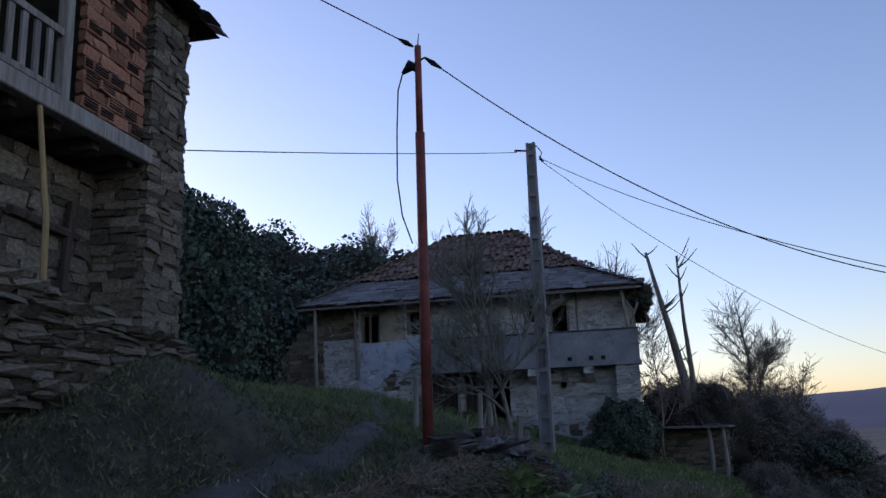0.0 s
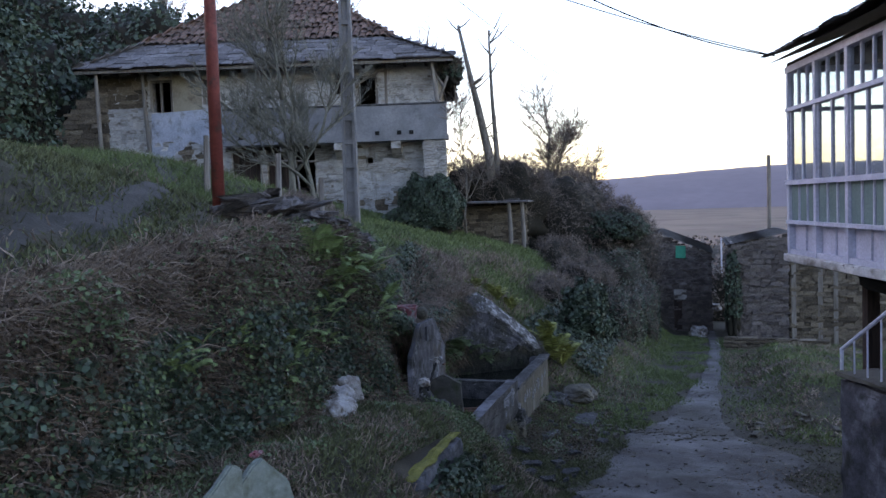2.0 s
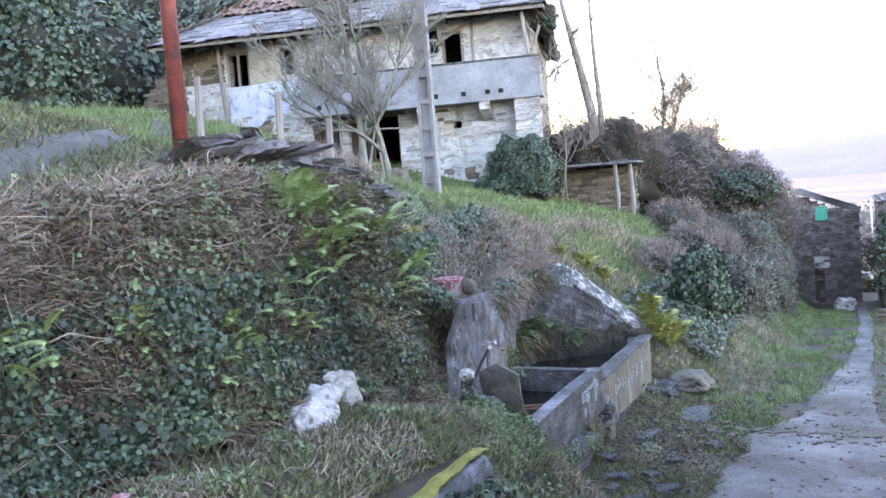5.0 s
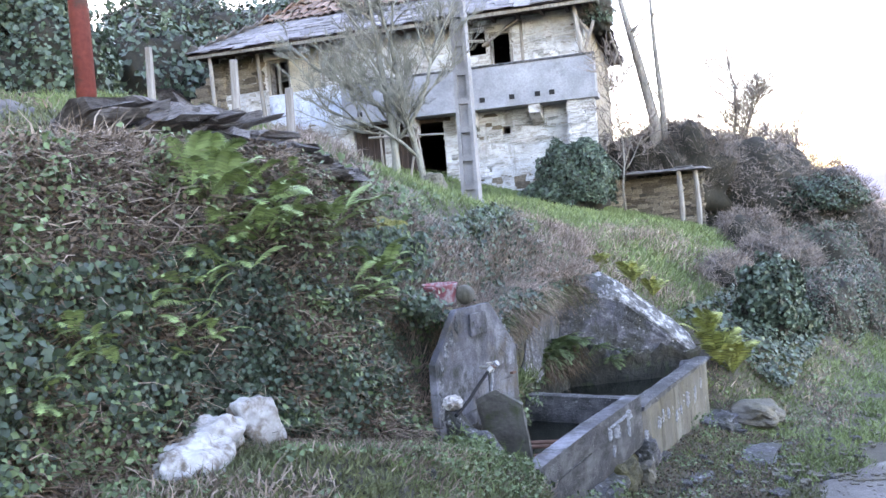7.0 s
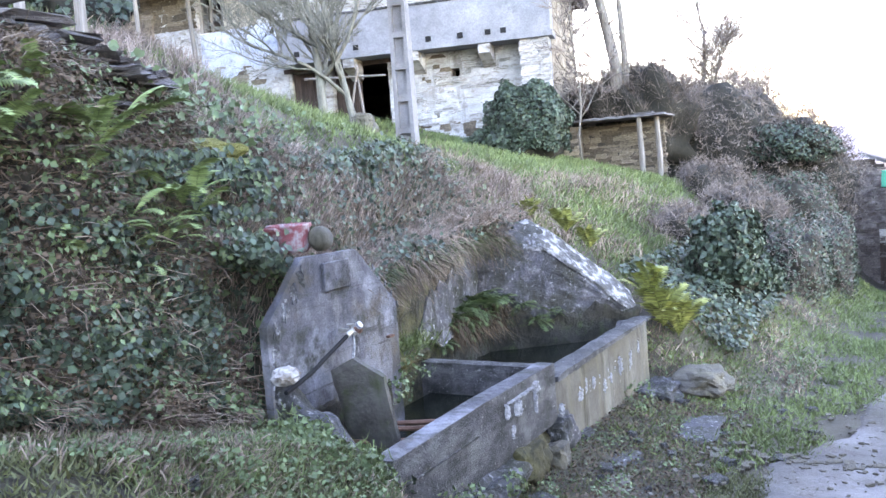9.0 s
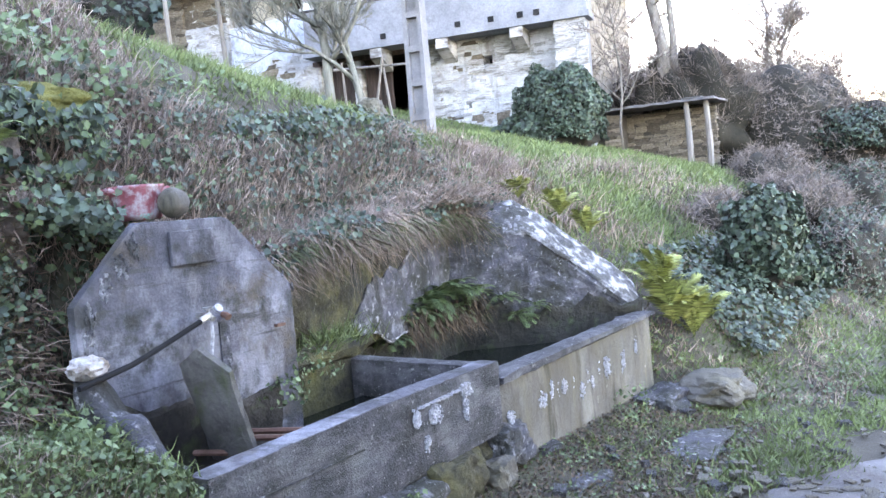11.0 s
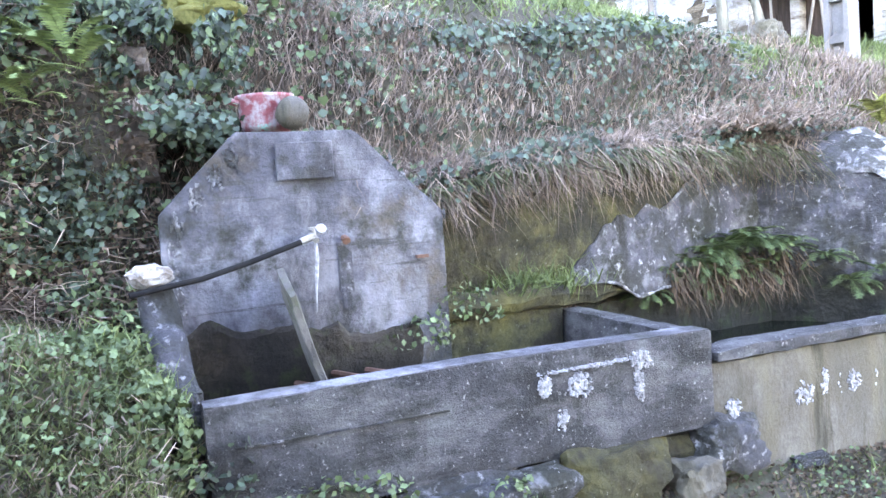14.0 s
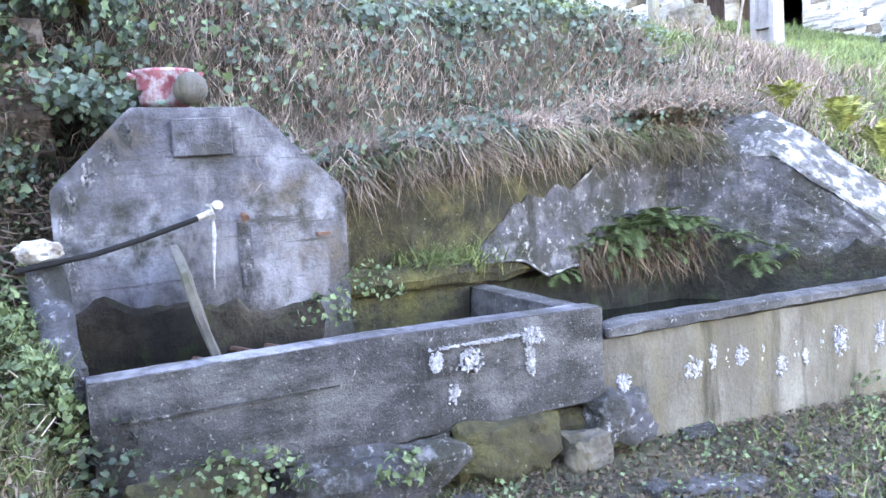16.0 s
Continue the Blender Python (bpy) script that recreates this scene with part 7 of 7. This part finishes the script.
P = ground_points(6500, -4.75, -3.8, 8.6, 14.5, 34, lambda x, y, g: (patchy(x, y, 1.8, 3.0) + g.normal(0, 0.2, len(x)) > 0.5) & (x > -4.6), 0.06)
leaf_mesh("slope_ivy", P, np.tile([0.5, -0.4, 1.0], (len(P), 1)), 0.032, "herb", 34, lobes=True, tilt=1.5, label="ivy patches on the slope above the wall", category="ivy")
P = ground_points(1500, -4.2, -3.7, 9.0, 10.5, 35, None, 0.08)
leaf_mesh("nettles", P + np.random.default_rng(4).normal(0, 0.08, P.shape), np.tile([0.8, -0.5, 0.6], (len(P), 1)), 0.045, "herb", 35, lobes=True, tilt=1.4, label="green nettles over the pot", category="nettles")

P = ground_points(60000, -3.5, -1.5, 2.5, 9.6, 21, lambda x, y, g: (g.random(len(x)) < 0.85))
blade_mesh("verge_grass", P, 0.09, "grass2", 21, 0.006, 0.6, label="short green grass on the apron", category="grass")
P = ground_points(34000, -3.5, -1.7, 2.5, 9.6, 22, lambda x, y, g: patchy(x, y, 1.0, 2.0) + g.normal(0, 0.4, len(x)) > 0.0)
blade_mesh("dry_grass", P, 0.11, "dry", 22, 0.005, 0.8, label="dry brown grass on the apron", category="grass")
P = ground_points(110000, -13, -4.05, 8.3, 17, 23, lambda x, y, g: x < interp(y, [(9, -4.0), (10.5, -4.08), (12, -4.22), (14, -4.5), (15.6, -4.8)]) + g.normal(0, 0.08, len(x)))
blade_mesh("slope_grass", P, 0.15, "grass", 23, 0.006, 0.6, label="bright green grass on the slope", category="grass")
P = ground_points(60000, -17, -3.7, 15, 24, 24)
blade_mesh("slope_grass", P, 0.15, "grass", 24, 0.014, 0.6, label="bright green grass below the house", category="grass")
P = ground_points(30000, -24, -10, 5, 22, 125)
blade_mesh("slope_grass", P, 0.2, "grass", 125, 0.02, 0.6, label="bright green grass on the upper slope", category="grass")
P = ground_points(80000, -9, -3.7, -1.5, 8.8, 25, lambda x, y, g: np.abs(x - path_x(y)) > 0.26 * g.random(len(x)))
blade_mesh("slope_grass", P, 0.1, "grass2", 25, 0.009, 0.6, label="green grass beside the upper path", category="grass")
P = ground_points(36000, -9, -3.7, 2, 12, 26, lambda x, y, g: patchy(x, y, 0.7, 1.0) + g.normal(0, 0.4, len(x)) + 0.7 * (x > -4.15) * (y < 8.5) - 0.5 * (x < -4.15) * (y < 8.5) - 0.9 * (x < -4.8) * (y < 8.3) - 0.4 * (y > 8.5) + 0.5 * (y < 7) * (x > -4.1) > 0.6)
blade_mesh("dry_grass", P, 0.16, "dry", 26, 0.007, 0.7, label="dry brown grass on the slope", category="grass")
P = ground_points(80000, -3.6, 0.2, 12.2, 27, 27, lambda x, y, g: x < np.interp(y, [12, 13.2, 15, 17, 19, 27], [-1.45, -1.0, -0.6, -0.3, -0.08, 0.1]) + 0.2 * np.sin(y * 3) + g.normal(0, 0.06, len(x)))
P = P[(P[:, 1] > 14.6) | (P[:, 0] > -2.5)]
P = P[patchy(P[:, 0], P[:, 1], 1.0, 6.0) + np.random.default_rng(8).normal(0, 0.4, len(P)) > -0.45]
blade_mesh("verge_grass", P, 0.12, "grass", 27, 0.008, 0.6, label="green grass along the track's verge", category="grass")
P = ground_points(42000, 0.1, 4, 12.5, 27, 28, lambda x, y, g: (x > interp(y, [(12.5, 1.0), (13.5, 0.4), (16, 0.15), (19, 0.28), (27, 0.45)]) + g.normal(0, 0.08, len(x))) & (patchy(x, y, 0.8, 3.0) + g.normal(0, 0.4, len(x)) > -0.5))
blade_mesh("verge_grass", P, 0.12, "grass", 28, 0.01, 0.6, label="rough grass beside the track", category="grass")
P = ground_points(70000, -2.5, 2.2, 3, 17, 29, lambda x, y, g: patchy(x, y, 0.9, 2.0) + g.normal(0, 0.2, len(x)) + 1.6 * (np.abs(x + 0.25) - 1.05) > 0.3)
blade_mesh("track_grass", P, 0.04, "grass2", 29, 0.007, 0.7, label="thin grass in patches on the track", category="grass", )
P = ground_points(8000, -3.45, -2.5, 2.8, 4.7, 30)
blade_mesh("straw", P, 0.13, "dry", 30, 0.01, 1.2, label="pale dead stems and bark litter", category="straw", up=0.25)

P = ground_points(14000, -6.5, -2.9, 14.4, 20.5, 98, lambda x, y, g: (x > -5.2 + 0.3 * np.sin(y * 2)) & (clump(x, y, 1.8, 2.0) + g.normal(0, 0.4, len(x)) > 0))
blade_mesh("dry_stems", P, 0.26, "dry", 98, 0.006, 0.6, label="brown brambles on the bank beyond the wall", category="stems")
P = ground_points(24000, -5.6, -3.0, 13.6, 19, 99)
blade_mesh("slope_grass", P, 0.13, "grass", 99, 0.007, 0.7, label="yellow-green grass by the wing wall", category="grass")
P = wall_top(5000, 55, 0.45, 0.04, 9.5, 11.2)
blade_mesh("dry_stems", P, 0.2, "palestem", 55, 0.003, 0.5, (0.2, 0, 0), label="dry stems thick behind the pot", category="stems")
P = wall_top(1600, 56, 0.4, 0.08, 9.4, 11.2)
leaf_mesh("edge_ivy", P + g.normal(0, 0.05, P.shape), np.tile([1.0, -0.4, 0.5], (len(P), 1)), 0.03, "herb", 56, lobes=True, tilt=1.5, label="green leaves behind the pot", category="ivy")
g = np.random.default_rng(120)
P = np.stack([-4.0 + 0.13 * g.normal(size=4200), 13.5 + 0.3 * g.normal(size=4200), -0.2 + 0.1 * g.random(4200)], 1)
P[:, 2] = np.maximum(P[:, 2], height(P[:, 0], P[:, 1]))
blade_mesh("wall_brush", P, 0.2, "dry", 120, 0.003, 0.8, (0.15, 0, 0), label="brown brush over the end of the wall", category="brush", up=0.6)
leaf_mesh("wall_brush", P[::5] + g.normal(0, 0.06, P[::5].shape), np.tile([0.8, -0.4, 0.6], (len(P[::5]), 1)), 0.03, "leafdark", 121, label="small dark leaves through the brush on the wall", category="brush", tilt=1.5)
P = ground_points(12000, -5.1, -3.8, 8.9, 10.8, 57, lambda x, y, g: patchy(x, y, 2.0, 4.0) + g.normal(0, 0.4, len(x)) > -0.3)
blade_mesh("dry_stems", P, 0.2, "palestem", 57, 0.003, 0.5, (0.1, -0.1, 0), label="pale dry stems on the crest above the stone face", category="stems")
P = ground_points(14000, 0.4, 3.2, 13.0, 23.5, 58, lambda x, y, g: patchy(x, y, 0.9, 7.0) + g.normal(0, 0.35, len(x)) > 0.1)
blade_mesh("dry_stems", P, 0.17, "dry", 58, 0.006, 0.8, label="brown dead growth beside the track", category="stems", up=0.6)
P = ground_points(7000, -2.9, -1.2, 14.6, 19.5, 59, lambda x, y, g: patchy(x, y, 1.2, 2.0) + g.normal(0, 0.35, len(x)) > 0.2)
blade_mesh("dry_grass", P, 0.16, "dry", 59, 0.005, 0.7, label="brown tufts on the green verge bank", category="grass")
leaf_mesh("verge_herbs", P[::3] + np.array([0, 0, 0.05]), np.tile([0.5, -0.4, 0.8], (len(P[::3]), 1)), 0.04, "herb", 60, label="small leafy herbs on the verge bank", category="herbs", tilt=1.5)
g = np.random.default_rng(61)
ms = []
for k in range(46):
    x, y = g.uniform(0.5, 2.6), 12.9 + 1.6 * g.random() ** 1.5
    w = 0.03 + 0.1 * g.random() ** 2
    ms.append(Matrix.Translation((x, y, ground_z(x, y) + 0.02)) @ Euler((g.uniform(-0.3, 0.3), g.uniform(-0.3, 0.3), g.uniform(0, 6))).to_matrix().to_4x4() @ Matrix.Diagonal((w * 1.6, w, w * 0.6, 1)))
t = thing("verge_rubble", (0, 0, 0), 0, "loose grey rubble along the edge of the track", "stones")
pieces("stone", t, ms, "pale")
g = np.random.default_rng(62)
P = np.stack([g.uniform(-2.65, -1.5, 9000), g.uniform(11.0, 14.4, 9000), np.zeros(9000)], 1)
P[:, 2] = height(P[:, 0], P[:, 1]) + 0.012
leaf_mesh("mud_litter", P[:6500], np.tile([0.0, 0.0, 1.0], (6500, 1)), 0.022, "deadleaf", 62, label="rotting leaves trodden into the dark mud", category="leaves", tilt=1.2)
Q = P[6500:]
Q = Q[patchy(Q[:, 0], Q[:, 1], 2.6, 5.0) > 0.35]
leaf_mesh("mud_herbs", Q + np.array([0, 0, 0.02]), np.tile([0.3, -0.2, 1.0], (len(Q), 1)), 0.024, "herb", 63, label="small green weeds in patches on the mud", category="herbs", tilt=1.5)
# pebbles and litter on the track
g = np.random.default_rng(31)
ms = []
for k in range(2600):
    x, y = g.uniform(-2.0, 1.4), g.uniform(4, 17)
    s = 0.008 + 0.03 * g.random() ** 3
    ms.append(Matrix.Translation((x, y, ground_z(x, y) + 0.02)) @ Euler((g.uniform(-0.3, 0.3), g.uniform(-0.3, 0.3), g.uniform(0, 6))).to_matrix().to_4x4() @ Matrix.Diagonal((s * 1.5, s, s * 0.6, 1)))
t = thing("gravel", (0, 0, 0), 0, "loose grey gravel scattered over the track", "gravel", kind="stuff")
pieces("pebble", t, ms, "pale", limit=0)

# ferns
fr = random.Random(77)
for (x, y, z), s, n, pitch, loose in (((-3.68, 7.8, 0.8), 0.62, 16, 45, 0.1), ((-3.64, 8.0, 0.68), 0.48, 26, 12, 0.2), ((-3.6, 7.88, 0.5), 0.45, 20, 5, 0.16), ((-3.62, 8.22, 0.62), 0.45, 16, 12, 0.14), ((-3.7, 8.5, 0.85), 0.4, 9, 25, 0.08), ((-3.62, 8.84, 0.56), 0.6, 10, 22, 0.08), ((-3.6, 8.62, 0.48), 0.38, 10, 10, 0.12), ((-3.58, 9.28, 0.26), 0.48, 14, 18, 0.1), ((-3.58, 9.1, 0.1), 0.36, 9, 5, 0.1), ((-3.55, 8.7, 0.1), 0.36, 12, 5, 0.16), ((-3.5, 7.45, 0.24), 0.5, 16, 10, 0.18), ((-3.46, 7.55, 0.06), 0.4, 10, 5, 0.1), ((-3.46, 6.85, 0.12), 0.48, 16, 8, 0.16), ((-3.45, 6.5, -0.05), 0.45, 14, 5, 0.14), ((-3.5, 6.2, 0.28), 0.42, 12, 12, 0.12), ((-3.5, 5.5, 0.3), 0.45, 14, 12, 0.15)):
    fern((x + (0.07 if y > 7.7 else 0.03), y - 0.03, z), (1.05 if y > 7.7 else 0.8) * s, n, fr.randrange(999), face=270 - 25, fan=200, pitch=pitch, loose=loose)
for y, z, sz in ((12.7, -1.08, 0.45), (12.85, -1.02, 0.5), (13.0, -0.98, 0.55), (13.15, -0.95, 0.6), (13.3, -0.93, 0.6), (13.45, -0.95, 0.6), (13.6, -0.98, 0.5), (12.95, -1.14, 0.5), (13.2, -1.12, 0.55), (13.4, -1.12, 0.55), (13.75, -1.05, 0.4), (12.5, -1.18, 0.4), (13.95, -1.15, 0.35), (13.85, -1.22, 0.4)):
    fern((max(-3.98, -4.0 + (y - 13.5) * 1.2), y, z), sz, 14, fr.randrange(999), "ferndark", face=270, fan=210, label="fern hanging over the dark trough", pitch=-14)
g = np.random.default_rng(88)
P = np.stack([g.uniform(-4.0, -3.8, 900), g.uniform(12.6, 13.7, 900), g.uniform(-1.2, -1.0, 900)], 1)
blade_mesh("dead_fronds", P, 0.16, "deadleaf", 88, 0.004, 0.4, (0.3, 0, 0), label="dead brown fern fronds hanging below the green ones", category="fern", up=-1.0)
P = np.stack([g.uniform(-3.78, -3.6, 500), 11.55 + 0.16 * g.normal(size=500), g.uniform(-1.12, -1.0, 500)], 1)
blade_mesh("ledge_grass", P, 0.2, "grass", 89, 0.004, 0.6, label="tuft of green grass on the mossy ledge", category="grass", up=0.9)
for (x, y, z), s in (((-2.6, 15.05, -1.5), 0.95), ((-2.5, 15.3, -1.65), 0.95), ((-2.75, 15.15, -1.25), 0.85), ((-3.85, 14.5, -0.2), 0.5), ((-3.5, 14.65, -0.4), 0.5), ((-3.3, 14.8, -0.6), 0.5), ((-3.65, 14.9, -0.35), 0.45)):
    fern((x, y, z), s, 18, fr.randrange(999), "yfern", 250, 280, "yellow-green fern at the end of the wall", pitch=48)
for x, y, z, s in ((-2.5, 9.95, -1.62, 0.3), (-2.5, 10.2, -1.62, 0.26), (-2.48, 10.75, -1.7, 0.2), (-3.3, 10.95, -1.05, 0.3), (-3.3, 10.7, -1.15, 0.25), (-2.5, 13.7, -1.95, 0.4)):
    P, N = blob_points((x, y, z), (s * 0.4, s * 0.6, s * 0.45), 160, int(y * 100), 0.3)
    t = thing("weed", (0, 0, 0), 0, "small leafy green weed at the concrete's foot", "plant", "weeds at the basin")
    leaf_mesh("foliage", P, N, 0.034, "herb", int(y * 10), t, kind="stuff", slim=0.4, tilt=1.3)
P, N = blob_points((-2.75, 9.25, -1.38), (0.35, 0.3, 0.26), 2600, 91, 0.4)
leaf_mesh("corner_ivy", P[::2], N[::2], 0.03, "herb", 91, lobes=True, tilt=1.5, label="ivy clump at the basin's corner", category="ivy")
blade_mesh("dead_stems", P[1::2], 0.13, "palestem", 191, 0.002, 1.0, label="dead stems through the corner ivy", category="stems")
P, N = blob_points((-2.7, 9.48, -1.55), (0.2, 0.3, 0.26), 1500, 92, 0.4)
leaf_mesh("corner_ivy", P, N, 0.032, "leaf", 92, lobes=True, tilt=1.5, label="ivy clump at the basin's foot", category="ivy")
for k, (c, r, n) in enumerate((((-2.78, 9.36, -1.2), (0.24, 0.18, 0.2), 1500), ((-3.0, 9.3, -1.05), (0.2, 0.15, 0.18), 900), ((-2.64, 9.46, -1.3), (0.13, 0.11, 0.22), 700))):
    P, N = blob_points(c, r, n, 300 + k, 0.4)
    leaf_mesh("corner_ivy", P, N, 0.03, "herb", 300 + k, lobes=True, tilt=1.6, label="ivy swelling over the foot of the wing stub", category="ivy")
    blade_mesh("corner_grass", P[::3], 0.1, "grass", 310 + k, 0.0025, 0.8, label="fresh grass growing through the corner ivy", category="grass")
P = ground_points(5500, -3.55, -2.0, 8.2, 9.62, 93, lambda x, y, g: patchy(x, y, 2.2, 3.0) + g.normal(0, 0.3, len(x)) > 0.15, 0.02)
leaf_mesh("ground_ivy", P[::2] + np.random.default_rng(5).normal(0, 0.02, P[::2].shape), np.tile([0.4, -0.3, 1.0], (len(P[::2]), 1)), 0.026, "herb", 93, label="creeping ivy through the grass by the basin", category="ivy", tilt=1.4)
P = ground_points(9000, -3.4, -1.9, 3.5, 8.4, 94, lambda x, y, g: patchy(x, y, 1.8, 5.0) + g.normal(0, 0.25, len(x)) > 0.35, 0.03)
leaf_mesh("ground_herbs", P, np.tile([0.2, -0.3, 1.0], (len(P), 1)), 0.028, "herb", 94, label="small herbs among the grass", category="herbs", tilt=1.4)
P, N = blob_points((-2.16, 7.1, -1.15), (0.14, 0.65, 0.3), 3500, 95, 0.3)
leaf_mesh("kerb_plants", P, N, 0.045, "leaf", 95, label="leafy plants below the mossy kerb", category="plants", tilt=1.4)
P = ground_points(60000, -2.6, -1.1, 6.5, 14.6, 96, lambda x, y, g: clump(x, y, 2.4, 6.0) + g.normal(0, 0.35, len(x)) - 1.2 * (x + 1.5) > 0.1)
blade_mesh("verge_grass", P, 0.07, "grass2", 96, 0.006, 0.7, label="patchy green grass between trough and track", category="grass")
g = np.random.default_rng(97)
ms = []
for k in range(60):
    x, y = -1.75 + 0.4 * g.normal(), g.uniform(7.5, 14.5)
    w = 0.03 + 0.14 * g.random() ** 3
    ms.append(Matrix.Translation((x, y, ground_z(x, y) + 0.015)) @ Euler((g.uniform(-0.1, 0.1), g.uniform(-0.1, 0.1), g.uniform(0, 6))).to_matrix().to_4x4() @ Matrix.Diagonal((w * 1.5, w, 0.04, 1)))
t = thing("paving_stones", (0, 0, 0), 0, "flat grey stones bedded along the track's edge", "stones")
pieces("flag", t, ms, "lichen")

P = ground_points(9000, -0.1, 2.0, 3, 14, 141, lambda x, y, g: patchy(x, y, 1.0, 12.0) + g.normal(0, 0.3, len(x)) + 0.5 * (x - 0.9) > 0.25, 0.03)
leaf_mesh("track_litter", P[::2], np.tile([0.0, 0.0, 1.0], (len(P[::2]), 1)), 0.024, "dry", 141, label="dead leaves and soil over the track", category="leaves", tilt=0.9)
g = np.random.default_rng(142)
ms = []
for k in range(70):
    x, y = g.uniform(-1.7, 0.1), 12.7 + 0.16 * g.normal() + 0.1 * k / 70
    w = 0.02 + 0.06 * g.random() ** 2
    ms.append(Matrix.Translation((x, y, ground_z(x, y) + 0.018)) @ Euler((0, 0, g.uniform(0, 6))).to_matrix().to_4x4() @ Matrix.Diagonal((w * 1.7, w, 0.03, 1)))
t = thing("threshold_stones", (0, 0, 0), 0, "flat pale stones set across the track", "stones")
pieces("flag", t, ms, "pale")
shrub("path_scrub", [((0.3, 36, -3.2), (1.6, 1.0, 1.5))], 0.09, 3500, "twig", "brown scrub where the path drops away", "scrub", 51, 0.3, twigs=3500, twiglen=0.4)

P = ground_points(2600, -3.4, -2.35, 8.3, 9.62, 160, lambda x, y, g: patchy(x, y, 1.6, 9.0) + g.normal(0, 0.3, len(x)) > -0.1, 0.04)
leaf_mesh("corner_leaves", P, np.tile([0.3, -0.4, 0.9], (len(P), 1)), 0.03, "herb", 160, label="dark small leaves mixed with grass by the basin", category="leaves", tilt=1.8, slim=0.4)
P = ground_points(9000, -3.5, -2.3, 8.0, 9.62, 161)
blade_mesh("corner_grass", P[::2], 0.1, "grass", 162, 0.003, 0.7, label="fresh green grass by the basin", category="grass")
P = P[1::3]
blade_mesh("dead_stems", P, 0.11, "dry", 161, 0.0022, 1.0, label="dead grass stems by the basin", category="stems", up=0.5)
g = np.random.default_rng(150)
P = np.stack([g.uniform(-3.8, -3.56, 3600), g.uniform(8.7, 10.05, 3600), 0.12 + 0.42 * g.random(3600) ** 0.7], 1)
P = P[patchy(P[:, 1], P[:, 2], 2.5, 3.0) > -0.3]
leaf_mesh("overhang_leaves", P[::2], np.tile([1.0, -0.4, 0.4], (len(P[::2]), 1)), 0.06, "leafdark", 150, label="long dark leaves drooping over the stone face", category="brambles", slim=0.3, droop=1.2, tilt=1.0)
leaf_mesh("overhang_leaves", P[1::3], np.tile([1.0, -0.4, 0.5], (len(P[1::3]), 1)), 0.055, "herb", 151, label="fresh green leaves drooping over the stone face", category="brambles", slim=0.3, droop=1.2, tilt=1.0)

make_pieces()
